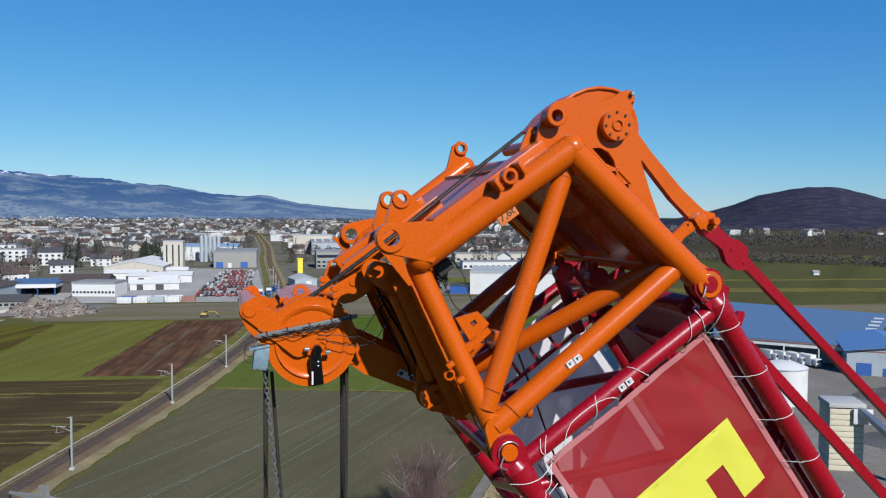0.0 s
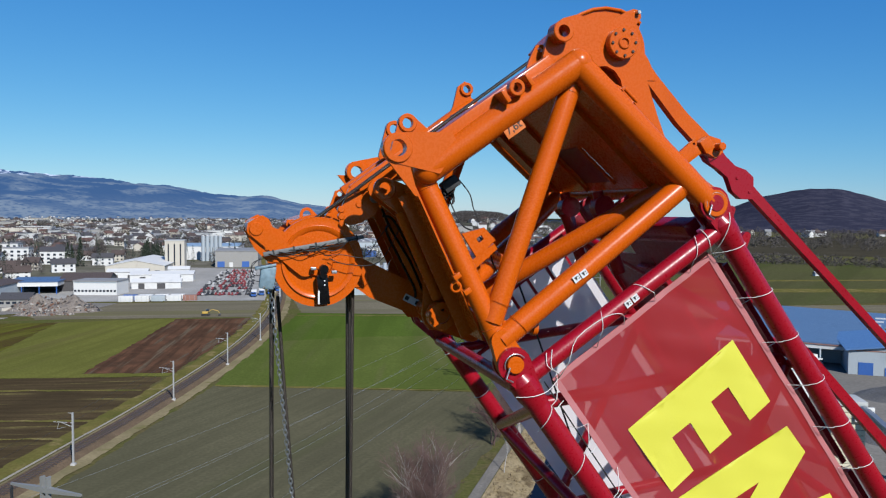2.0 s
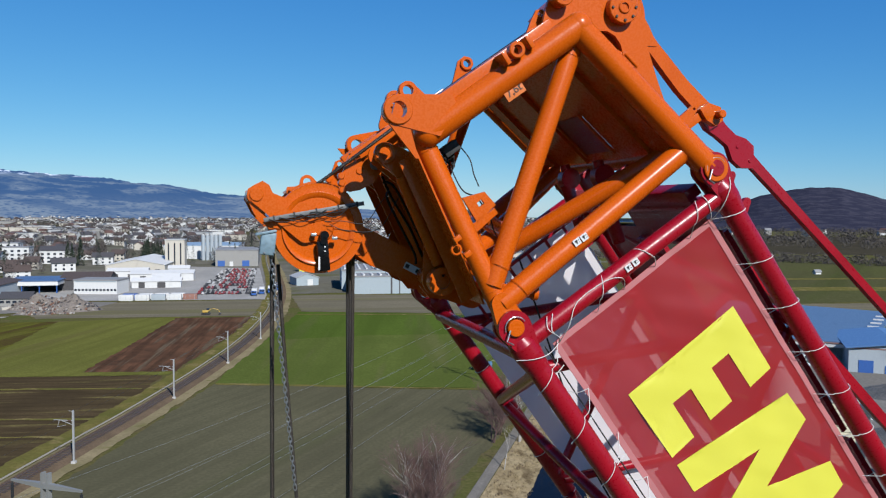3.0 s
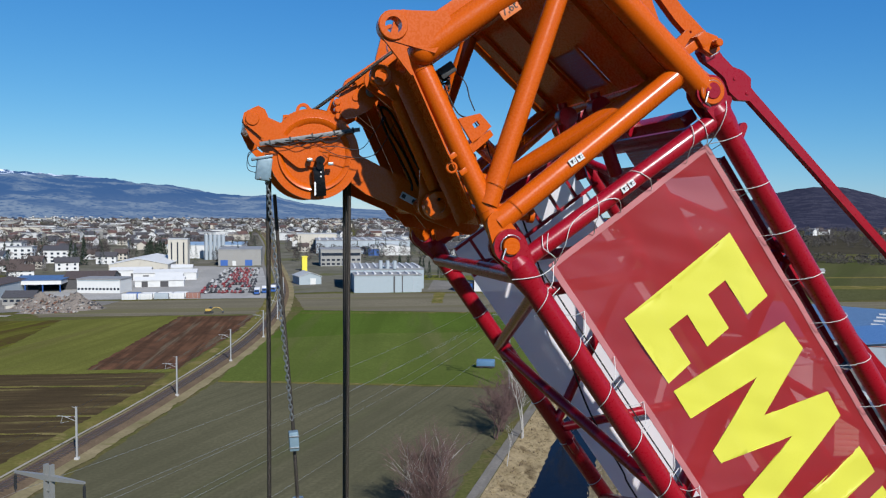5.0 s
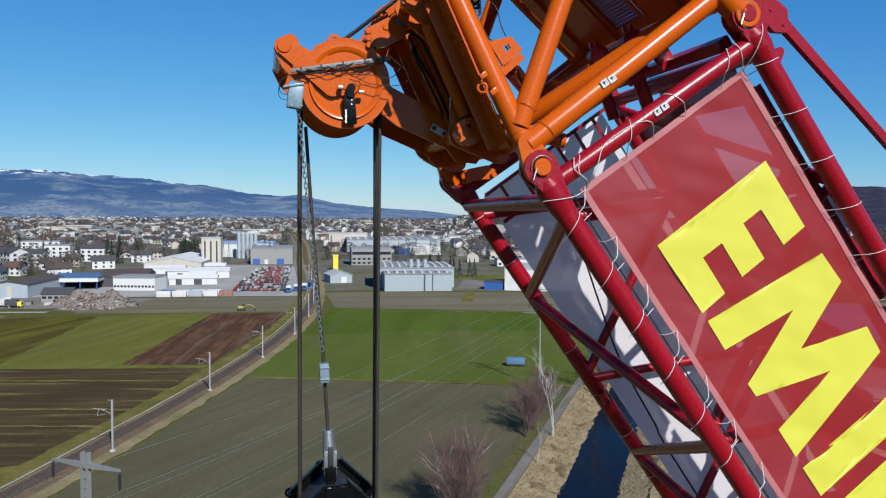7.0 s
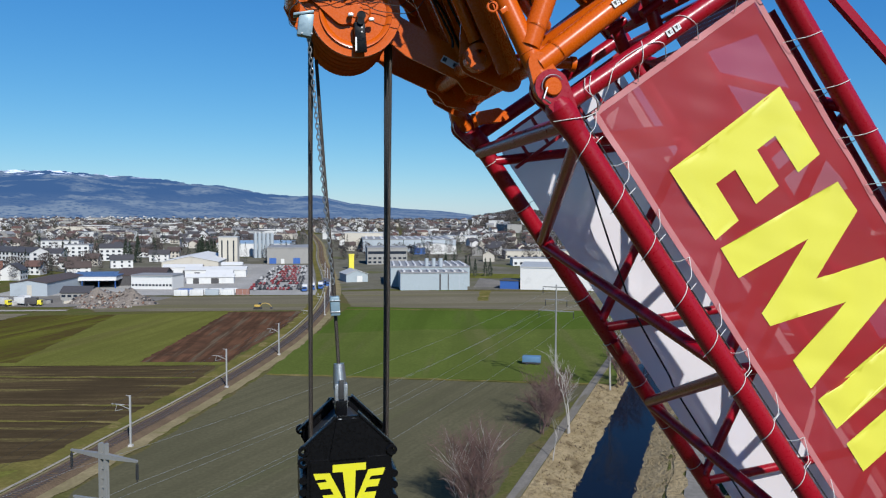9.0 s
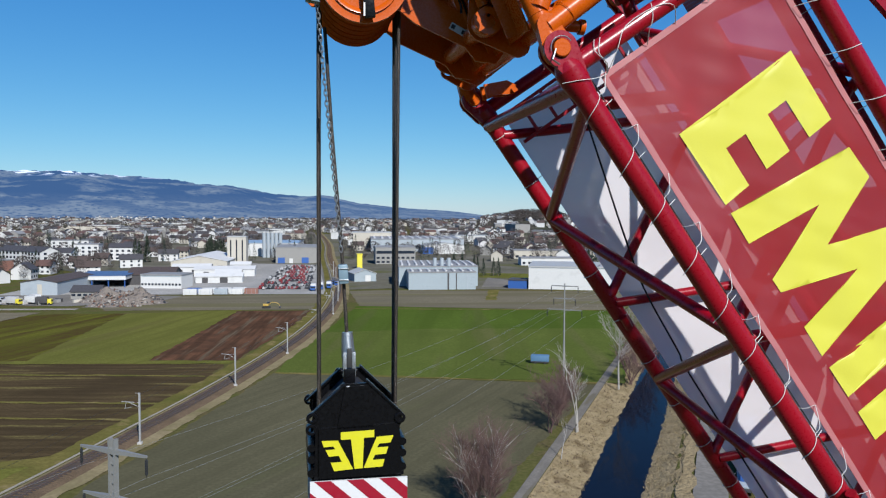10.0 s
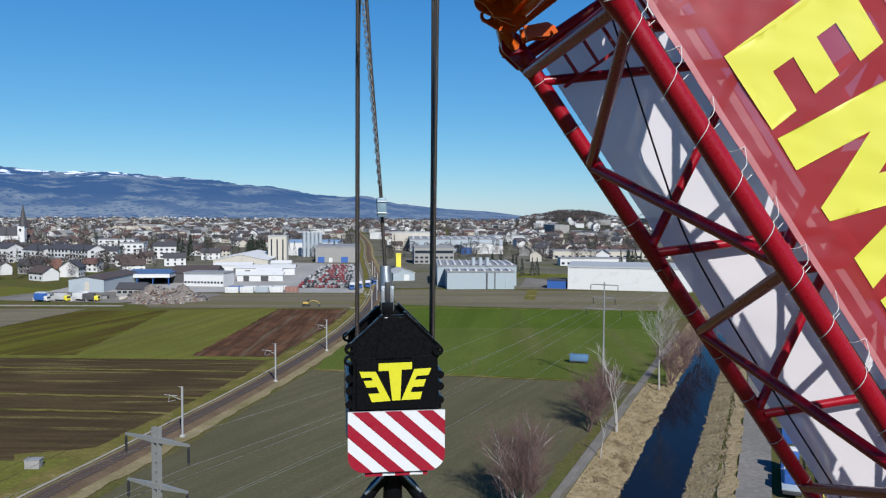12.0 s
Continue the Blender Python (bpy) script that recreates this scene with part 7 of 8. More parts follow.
tx, ty = (0.99, -0.14, 0), (0.14, 0.99, 0)
for k in range(11):
    bm = B()
    box(bm, (65.2, 127.5, 0.5 + 0.92 * k), tx, ty, UP, 5.2, 5.2, 0.84, 0.03)
    part("slat", bm, CREAM_BOARD, twr)
bm = B()
box(bm, (65.2, 127.5, 5.2), tx, ty, UP, 5.0, 5.0, 10.2)
part("core", bm, R_DARK, twr)
bm = B()
box(bm, (65.2, 127.5, 10.7), tx, ty, UP, 5.6, 5.6, 0.7, 0.05)
part("top", bm, R_PALE, twr)
bm = B()
box(bm, (67.0, 124.2, 9.1), tx, ty, UP, 2.9, 0.3, 2.4, 0.02)
part("white_panel", bm, W_WHITE, twr)
conv = empty("conveyor", (70, 119, 0), "grey steel inclined conveyor leaning on the gravel tower", "conveyor")
bm = B()
way = Vector((0.42, -0.75, -0.52)).normalized()
box(bm, Vector((67.5, 123, 9.2)) + way * 7, way, way.cross(UP), way.cross(way.cross(UP)), 18, 1.3, 0.8, 0.05)
part("trough", bm, STEEL, conv)
for f in (4, 10):
    bm = B()
    q = Vector((67.5, 123, 9.2)) + way * f
    tube(bm, q, (q.x, q.y, 0), 0.15, 8)
    part("leg", bm, STEEL, conv)


def heap(name, cx, cy, rx, ry, h, mat, label, seed):
    bm = B()
    n = 26
    g = [[None] * n for _ in range(n)]
    for i in range(n):
        for j in range(n):
            u, v = i / (n - 1) * 2 - 1, j / (n - 1) * 2 - 1
            r = math.hypot(u, v)
            q = noise.fractal(Vector((u * 2.2, v * 2.2, seed)), 1.0, 2.0, 4)
            g[i][j] = bm.verts.new((cx + u * rx, cy + v * ry, max(0.0, (1 - r) * h * (0.9 + 0.5 * q)) + 0.02))
    for i in range(n - 1):
        for j in range(n - 1):
            bm.faces.new((g[i][j], g[i + 1][j], g[i + 1][j + 1], g[i][j + 1]))
    return tagged(part(name, bm, mat), label, "heap")


GRAVEL_DARK = surface("dark_gravel", (0.0786, 0.075, 0.0714), 0.95, var=0.35, coarse=0.3, fine=3, bump=0.1)
RUBBLE = surface("mixed_rubble", (0.150, 0.125, 0.104), 0.95, var=0.5, coarse=0.35, fine=2.0, bump=0.2, stain=(0.0643, 0.05, 0.0429), stain_scale=0.5)
heap("gravel_mound", 106, 175, 14, 9, 3.8, GRAVEL_DARK, "dark gravel heap in the works yard", 1)
heap("gravel_mound", 118, 165, 12, 8, 3.0, GRAVEL_DARK, "dark gravel heap in the works yard", 5)
heap("gravel_mound", 84, 141, 9, 7, 2.4, GRAVEL_DARK, "dark gravel heap in the works yard", 8)
heap("rubble_mound", -163, 318, 15, 9, 6.5, RUBBLE, "heap of mixed rubble and scrap", 2)
heap("rubble_mound", -150, 315, 12, 8, 7.0, RUBBLE, "heap of mixed rubble and scrap", 3)
heap("rubble_mound", -157, 303, 8, 5, 2.6, RUBBLE, "heap of mixed rubble and scrap", 4)
# Loose chunks and scrap lying on and before the mounds.
SCRAP = [RUBBLE, surface("rusty_scrap", (0.1143, 0.0571, 0.0357), 0.9, var=0.4), surface("pale_rubble_chunk", (0.22, 0.20, 0.175), 0.95, var=0.3), surface("dark_scrap", (0.025, 0.025, 0.0286), 0.7, var=0.3)]
r5 = random.Random(91)
for mat, n, nm in zip(SCRAP, (260, 160, 150, 200), ("grey rubble chunks scattered on the mounds", "rusty scrap scattered on the mounds", "pale rubble chunks scattered on the mounds", "dark scrap scattered on the mounds")):
    bm = B()
    for _ in range(n):
        cx, cy, rx, ry, h = r5.choice(((-163, 318, 15, 9, 6.2), (-150, 315, 12, 8, 6.6), (-157, 303, 8, 5, 2.4), (-154, 303, 12, 3, 0.6)))
        q, t = math.sqrt(r5.random()) * 0.95, r5.uniform(0, math.tau)
        s = r5.uniform(0.3, 0.9)
        u = Vector((r5.uniform(-1, 1), r5.uniform(-1, 1), r5.uniform(-0.6, 0.6))).normalized()
        v = u.orthogonal().normalized()
        box(bm, (cx + rx * q * math.cos(t), cy + ry * q * math.sin(t), max(0.1, (1 - q) * h)), u, v, u.cross(v), s * r5.uniform(0.6, 2.0), s, s * r5.uniform(0.3, 0.9))
    tagged(part("scattered_rubble", bm, mat, smooth=False), nm, "rubble", kind="stuff")
# Long concrete block wall and white containers of the yard.
for k in range(9):
    c = empty("container", (0, 0, 0), "white site container stacked in the yard", "container", "yard containers")
    bm = B()
    box(bm, (0, 0, 1.3), (1, 0, 0), (0, 1, 0), UP, 6.0, 2.4, 2.6, 0.05)
    part("body", bm, (W_WHITE, W_WHITE, W_STEEL, W_WHITE, W_BRICK, BLUE_DOOR, W_WHITE, W_WHITE, W_WHITE)[k], c)
    for q in range(3):
        bm = B()
        box(bm, (-2 + 2 * q, -1.22, 1.3), (1, 0, 0), (0, 1, 0), UP, 0.08, 0.06, 2.3)
        part("rib", bm, W_STEEL, c)
    c.matrix_basis = pose(-141 + 6.6 * (k % 5), 348 + 1.6 * (k % 5) + 5 * (k // 5), 0, 0, 0, 9)
for k, (x, y, w, d, h) in enumerate(((-176, 440, 34, 14, 4.5), (-160, 402, 24, 8, 3.8), (-194, 452, 22, 10, 5.0), (-165, 470, 12, 8, 5.5), (-158, 425, 14, 8, 4.0))):
    building("yard_shed", (x, y), (x + w * 0.97, y + w * 0.24), d, h, W_WHITE, W_WHITE, "white yard shed with a low roof", "gable", 1.4, group="yard sheds",
             doors=((w * 0.2, 3, 3, R_DARK), (w * 0.6, 4, 3, R_DARK)))
# Rows of red and dark machines on the machinery lot.
rng = random.Random(21)
M_RED, M_DARK, M_GREY = wallmat("machine_red", (0.190, 0.022, 0.022), 0.45), wallmat("machine_dark", (0.0321, 0.0321, 0.0357), 0.6), wallmat("machine_grey", (0.36, 0.35, 0.34), 0.6)


def machine(mat, seed):
    r = random.Random(seed)
    m = empty("farm_machine", (0, 0, 0), {M_RED: "red farm machine parked on the lot", M_DARK: "dark implement parked on the lot", M_GREY: "grey implement parked on the lot"}[mat],
              "machine", "machines on the lot")
    bm = B()
    box(bm, (0, 0, 1.1), (1, 0, 0), (0, 1, 0), UP, 2.2, 3.2 + r.random() * 1.6, 0.7, 0.1)
    box(bm, (0, 0.5, 1.8 + 0.4 * r.random()), (1, 0, 0), (0, 1, 0), UP, 1.5, 1.6, 1.0, 0.1)
    part("body", bm, mat, m)
    bm = B()
    tube(bm, (0, -1.4, 1.2), (0, -3.0, 0.6), 0.14, 8)
    part("drawbar", bm, M_DARK, m)
    for sx in (-1, 1):
        bm = B()
        tube(bm, (sx * 1.3, 0.4, 0.7), (sx * 0.95, 0.4, 0.7), 0.7, 12)
        part("wheel", bm, RUBBER, m)
    return m


protos = [machine(M_RED, 1), machine(M_RED, 2), machine(M_DARK, 3), machine(M_DARK, 4), machine(M_GREY, 5)]
spots = []
for i in range(13):
    for j in range(12):
        f, g = i / 12, j / 11
        x = (-117 + 23 * f) * (1 - g) + (-147 + 20 * f) * g
        y = 374 + 150 * g + 5 * f
        if rng.random() < 0.9:
            spots.append((x + rng.uniform(-0.4, 0.4), y + rng.uniform(-1.5, 1.5), f, j))
for n, (x, y, f, j) in enumerate(spots):
    red = (0.3 < f < 0.9 and j >= 4 and rng.random() < 0.75) or (j == 0 and 0.3 < f < 0.8) or (j in (2, 3) and rng.random() < 0.3)
    k = rng.choice((0, 1)) if red else rng.choice((2, 3, 4, 2) if j < 8 else (4, 4, 3))
    where = pose(x, y, 0.04, 0, 0, rng.uniform(-20, 20)) @ Matrix.Diagonal((0.72, 0.85, 0.72, 1))
    if n < 5:
        protos[n].matrix_basis = where
    else:
        copy_thing(protos[k], where)
for x, y, turn in ((-88, 379, 12), (-85, 384, 12), (-86, 391, 12), (-84, 398, 10), (-87, 405, 10), (-90, 372, 10)):
    box_truck(x, y, turn, BLUE_DOOR, W_WHITE if y < 385 else R_DARK, "truck parked beside the railway")
for x, y, turn, cab, load, text in ((-196, 303, 80, YELLOW_WALL, M_GREY, "small yellow truck with a grey body"), (-203, 300, 85, W_WHITE, BLUE_DOOR, "white truck with a blue body"),
                                   (-190, 306, 75, W_WHITE, W_WHITE, "small white truck"), (-184, 304, 100, YELLOW_WALL, R_DARK, "small yellow truck with a dark body"),
                                   (-207, 307, 95, W_STEEL, W_STEEL, "small grey truck"), (-192, 312, 60, M_GREY, W_WHITE, "grey truck with a white body")):
    box_truck(x, y, turn, cab, load, text + " parked at the yard edge")
r6 = random.Random(44)
for k in range(16):
    nm, mat, s = r6.choice((("skip_container", M_GREY, 1.0), ("skip_container", R_DARK, 0.9), ("pallet_load", W_CREAM, 0.8), ("material_stack", W_GREY, 0.9)))
    bm = B()
    bm_w = r6.uniform(3, 5.5) * s
    box(bm, (0, 0, 0.75 * s), (1, 0, 0), (0, 1, 0), UP, bm_w, 2.1 * s, 1.5 * s, 0.08)
    box(bm, (0, 0, 1.5 * s), (1, 0, 0), (0, 1, 0), UP, bm_w * 1.03, 2.2 * s, 0.12)
    ob = tagged(part(nm, bm, mat), "open steel skip container in the works yard" if nm[0] == "s" else "stack of building material in the works yard", nm.split("_")[0], "stores in the works yard")
    ob.matrix_basis = pose(-212 + 38 * r6.random(), 303 + 14 * r6.random(), 0.05, 0, 0, r6.uniform(0, 180))

# Yellow excavators.
DUSTY_YELLOW = wallmat("dusty_machine_yellow", (0.36, 0.235, 0.045), 0.6)


def digger(x, y, z, turn):
    d = empty("excavator", (0, 0, 0), "yellow crawler excavator with outstretched boom", "excavator", "excavators")
    bm = B()
    for sx in (-1, 1):
        box(bm, (0, sx * 1.2, 0.5), (1, 0, 0), (0, 1, 0), UP, 4.4, 0.7, 1.0, 0.25)
    part("tracks", bm, RUBBER, d)
    bm = B()
    box(bm, (-0.3, 0, 1.8), (1, 0, 0), (0, 1, 0), UP, 2.9, 2.4, 1.1, 0.15)
    part("house", bm, DUSTY_YELLOW, d)
    bm = B()
    box(bm, (0.9, 0.7, 2.4), (1, 0, 0), (0, 1, 0), UP, 1.5, 1.1, 1.8, 0.1)
    part("cab", bm, GLASS, d)
    bm = B()
    path_tube(bm, [(1.2, -0.3, 1.8), (2.6, -0.3, 3.0), (4.2, -0.3, 3.2), (6.2, -0.3, 2.6)], 0.17, 8)
    part("boom", bm, DUSTY_YELLOW, d)
    bm = B()
    path_tube(bm, [(6.1, -0.3, 2.8), (7.4, -0.3, 1.2)], 0.14, 8)
    part("stick", bm, DUSTY_YELLOW, d)
    bm = B()
    box(bm, (7.3, -0.3, 0.7), (1, 0, 0.4), (0, 1, 0), (-0.4, 0, 1), 1.1, 1.3, 1.0, 0.2)
    part("bucket", bm, M_DARK, d)
    d.matrix_basis = pose(x, y, z, 0, 0, turn) @ Matrix.Diagonal((0.72, 0.72, 0.74, 1))


digger(-92.0, 303, 0.03, 8)
digger(-161, 336, 0.0, 10)
# Trailer on the pasture, hut, field hut.
tr = empty("farm_trailer", (10, 199, 0), "blue canvas-covered farm trailer on the pasture", "trailer")
bm = B()
box(bm, (10, 200, 1.4), (1, -0.12, 0), (0.12, 1, 0), UP, 4.6, 2.2, 1.5, 0.15)
part("cover", bm, wallmat("faded_blue_canvas", (0.0643, 0.1357, 0.2286), 0.7), tr)
bm = B()
box(bm, (10, 200, 0.5), (1, -0.12, 0), (0.12, 1, 0), UP, 4.6, 2.0, 0.3, 0.03)
part("chassis", bm, M_DARK, tr)
for sx in (-1.2, 1.2):
    for sy in (-1.0, 1.0):
        bm = B()
        tube(bm, (10 + sx, 200 + sy - 0.12 * sx, 0.4), (10 + sx, 200 + sy * 0.8 - 0.12 * sx, 0.4), 0.4, 12)
        part("wheel", bm, RUBBER, tr)
hut = empty("grey_hut", (-73.4, 105.9, 0), "small grey metal hut on the grass", "hut")
bm = B()
box(bm, (-73.4, 105.9, 0.68), (0.98, 0.18, 0), (-0.18, 0.98, 0), UP, 2.1, 1.4, 1.36, 0.04)
part("body", bm, W_GREY, hut)
bm = B()
box(bm, (-73.4, 105.9, 1.42), (0.98, 0.18, 0), (-0.18, 0.98, 0), UP, 2.3, 1.6, 0.12, 0.03)
part("roof", bm, R_GREY, hut)
tub = empty("blue_site_unit", (42.0, 137, 0), "blue container unit with pale roof beside the road", "container")
bm = B()
box(bm, (42.4, 137.5, 1.4), (0.96, -0.29, 0), (0.29, 0.96, 0), UP, 3.0, 7.0, 2.8, 0.06)
part("body", bm, BLUE_DOOR, tub)
bm = B()
box(bm, (42.4, 137.5, 2.88), (0.96, -0.29, 0), (0.29, 0.96, 0), UP, 3.1, 7.1, 0.16, 0.03)
part("roof", bm, wallmat("sky_blue_sheet", (0.0571, 0.1714, 0.3214)), tub)
lorry = empty("crane_lorry", (35, 114, 0), "blue and white lorry parked on the canal road", "lorry")
lx, ly = Vector((0.965, -0.262, 0)), Vector((0.262, 0.965, 0))


def lorry_box(name, u, v, z, sx, sy, sz, mat, bevel=0.06, label=""):
    bm = B()
    box(bm, Vector((35.2, 114.0, z)) + lx * u + ly * v, lx, ly, UP, sx, sy, sz, bevel)
    return part(name, bm, mat, lorry, label)


lorry_box("chassis", 0, 0, 0.9, 2.3, 13.0, 0.5, M_DARK)
lorry_box("cab", 0, 5.6, 2.2, 2.5, 2.2, 2.6, BLUE_DOOR, 0.2)
lorry_box("cab_roof", 0, 5.5, 3.6, 2.2, 1.8, 0.25, W_WHITE)
lorry_box("windscreen", 0, 6.72, 2.7, 2.2, 0.10, 0.9, GLASS, 0.03)
lorry_box("deck", 0, -1.2, 1.3, 2.5, 10.4, 0.3, W_STEEL)
lorry_box("tool_box", -0.8, 3.2, 2.0, 0.8, 1.6, 1.2, BLUE_DOOR)
lorry_box("counterweight", 0.2, -3.2, 2.1, 2.2, 2.6, 1.3, BLUE_DOOR)
lorry_box("counterweight", 0.2, 0.0, 1.9, 2.2, 2.4, 0.9, W_WHITE)
for v in (5.4, 1.5, -3.0, -4.5):
    for u in (-1.1, 1.1):
        bm = B()
        c = Vector((35.2, 114.0, 0.52)) + lx * u + ly * v
        tube(bm, c - lx * 0.16, c + lx * 0.16, 0.52, 16)
        part("wheel", bm, RUBBER, lorry)
mastb = empty("lattice_mast", (40.9, 122, 0), "yellow lattice mast section lying beside the road", "mast section")
for u in (0.0, 1.3):
    for z in (0.5, 1.8):
        bm = B()
        tube(bm, Vector((37.6, 108, z)) + lx * u, Vector((42.4, 126, z)) + lx * u, 0.09, 8)
        part("chord", bm, YELLOW_WALL, mastb)
for k in range(12):
    for u in (0.0, 1.3):
        bm = B()
        a, b = Vector((37.6, 108, 0)).lerp(Vector((42.4, 126, 0)), k / 12), Vector((37.6, 108, 0)).lerp(Vector((42.4, 126, 0)), (k + 1) / 12)
        tube(bm, a + lx * u + UP * (0.5 if k % 2 else 1.8), b + lx * u + UP * (1.8 if k % 2 else 0.5), 0.055, 6)
        part("brace", bm, YELLOW_WALL, mastb)
    bm = B()
    tube(bm, a + UP * 1.8, a + lx * 1.3 + UP * 1.8, 0.05, 6)
    part("brace", bm, YELLOW_WALL, mastb)
for k in (0.1, 0.9):
    bm = B()
    box(bm, Vector((37.6, 108, 0.22)).lerp(Vector((42.4, 126, 0.22)), k) + lx * 0.65, lx, ly, UP, 1.9, 0.3, 0.42)
    part("timber_rest", bm, BARK, mastb)
building("field_hut", (245, 520), (249, 520.6), 3, 2.0, W_WHITE, R_GREY, "small white field hut", "gable", 1.2)


# ---- the town ----
def house(seed, w, d, h, wall, roof, windows):
    root = empty("house", (0, 0, 0), {W_WHITE: "white", W_CREAM: "cream", W_GREY: "grey", W_BRICK: "orange-red"}[wall] + " rendered house with " +
                 {R_BROWN: "brown tiled", R_RED: "red tiled", R_DARK: "dark slate"}[roof] + " gable roof", "house", "houses of the town")
    bm = B()
    a, b = (-w / 2, -d / 2), (w / 2, -d / 2)
    block(bm, a, b, d, 0, h)
    gable_wall(bm, a, b, d, h - 0.02, d * 0.33, True)
    part("wall", bm, wall, root, smooth=False)
    bm = B()
    gable(bm, a, b, d, h, d * 0.33, 0.7, True)
    rf = part("roof", bm, roof, root, smooth=False)
    bm = B()
    box(bm, (w * 0.2, d * 0.1, h + d * 0.33), (1, 0, 0), (0, 1, 0), UP, 0.7, 0.7, 1.4)
    part("chimney", bm, W_GREY, rf, smooth=False)
    if windows:
        for r in range(2):
            for c in range(3):
                bm = B()
                box(bm, (-w / 2 + w * (c + 0.5) / 3, -d / 2 - 0.02, 1.6 + 2.6 * r), (1, 0, 0), (0, 1, 0), UP, 1.3, 0.1, 1.3)
                part("window", bm, GLASS, root, smooth=False)
    return root


KINDS = [(W_WHITE, R_BROWN), (W_WHITE, R_DARK), (W_CREAM, R_RED), (W_WHITE, R_RED), (W_CREAM, R_BROWN), (W_GREY, R_DARK), (W_WHITE, R_DARK), (W_WHITE, R_BROWN)]
rng = random.Random(42)
TOWN_KEEP = []   # places already taken: x, y, radius
for o in list(scene.objects):
    if o.type == "EMPTY" and not o.parent and o.location.y > 300:
        TOWN_KEEP.append((o.location.x, o.location.y, 26))
for x, y in RAIL:
    TOWN_KEEP.append((x, y, 22))


def rail_x(y):
    return float(np.interp(y, [p[1] for p in RAIL], [p[0] for p in RAIL]))


def free(x, y, r):
    if abs(x - rail_x(y)) < 16 + y * 0.01:
        return False
    if -240 < x < -80 and 300 < y < 640 or -80 < x < 80 and 300 < y < 520 or -130 < x < -20 and 500 < y < 840:
        return False
    return all((x - a) ** 2 + (y - b) ** 2 > (r + q) ** 2 for a, b, q in TOWN_KEEP)


def in_town(az, r):
    """How thickly the town is built at a bearing and distance."""
    if az < -4:
        return r > 470 + max(0, (az + 22)) * 8
    if az < 7:
        return r > 600
    return False


near_houses = [house(i, rng.uniform(9, 15), rng.uniform(8, 11), rng.uniform(4.6, 6.6), *KINDS[i], True) for i in range(8)]
count = 0
tries = 0
while count < 210 and tries < 9000:
    tries += 1
    az, r = rng.uniform(-42, 7), 470 + 640 * rng.random() ** 0.9
    x, y = r * math.sin(radians(az)), r * math.cos(radians(az))
    if not in_town(az, r) or not free(x, y, 8):
        continue
    TOWN_KEEP.append((x, y, 7))
    where = pose(x, y, 0, 0, 0, rng.choice((0, 90, 20, -20, 45)) + rng.uniform(-12, 12))
    if count < 8:
        near_houses[count].matrix_basis = where
    else:
        copy_thing(rng.choice(near_houses), where)
    count += 1


def far_box(bm, x, y, w, d, h, turn, rise, z=0.0):
    ux, uy = Vector((math.cos(turn), math.sin(turn), 0)), Vector((-math.sin(turn), math.cos(turn), 0))
    c = Vector((x, y, z))
    vs = [c + ux * (sx * w / 2) + uy * (sy * d / 2) + UP * zz for zz in (-2, h) for sx, sy in ((-1, -1), (1, -1), (1, 1), (-1, 1))]
    v = [bm.verts.new(p) for p in vs]
    for k in range(4):
        f = bm.faces.new((v[k], v[(k + 1) % 4], v[4 + (k + 1) % 4], v[4 + k]))
    r = [bm.verts.new(c + ux * (sx * (w / 2 + 0.4)) + UP * (h + rise)) for sx in (-1, 1)]
    e = [bm.verts.new(c + ux * (sx * (w / 2 + 0.4)) + uy * (sy * (d / 2 + 0.5)) + UP * (h - 0.3)) for sx, sy in ((-1, -1), (1, -1), (1, 1), (-1, 1))]
    for ids in ((e[0], e[1], r[1], r[0]), (e[2], e[3], r[0], r[1])):
        f = bm.faces.new(ids)
        f.material_index = 1
    for ids in ((v[4], v[7], r[0]), (v[5], r[1], v[6])):
        bm.faces.new(ids)


def knoll_z(x, y):
    az, r = math.degrees(math.atan2(x, y)), math.hypot(x, y)
    if r < 1250 or not MID_HILL[0][0] < az < MID_HILL[-1][0]:
        return 0.0
    e = float(np.interp(az, [p[0] for p in MID_HILL], [p[1] for p in MID_HILL]))
    return max(0, EYE_Z + 1750 * math.tan(radians(e))) * min(1, (r - 1250) / 500) ** 0.8


for wall, roof, n, seed in ((W_WHITE, R_BROWN, 420, 1), (W_WHITE, R_DARK, 300, 2), (W_CREAM, R_RED, 260, 3), (W_GREY, R_GREY, 220, 4)):
    r2 = random.Random(seed)
    bm = B()
    k = 0
    while k < n:
        az = r2.uniform(-50, 32)
        r = 1050 + 2000 * r2.random() ** 1.1
        if az > 7 and (r < 1500 or r2.random() < 0.8):
            continue
        x, y = r * math.sin(radians(az)), r * math.cos(radians(az))
        if abs(x - rail_x(y)) < 25 and y < 1400:
            continue
        if az > 7 and r > 1880:
            continue
        z = knoll_z(x, y)
        if z > 22:
            continue
        big = r2.random() < 0.10
        w, d, h = (r2.uniform(25, 60), r2.uniform(15, 25), r2.uniform(7, 12)) if big else (r2.uniform(9, 17), r2.uniform(8, 12), r2.uniform(5, 9))
        far_box(bm, x, y, w, d, h, r2.uniform(0, 3.1), 0.6 if big else d * 0.33, z)
        k += 1
    ob = part("far_houses", bm, [wall, roof], smooth=False)
    tagged(ob, "far houses of the town with tiled roofs", "houses", kind="stuff")
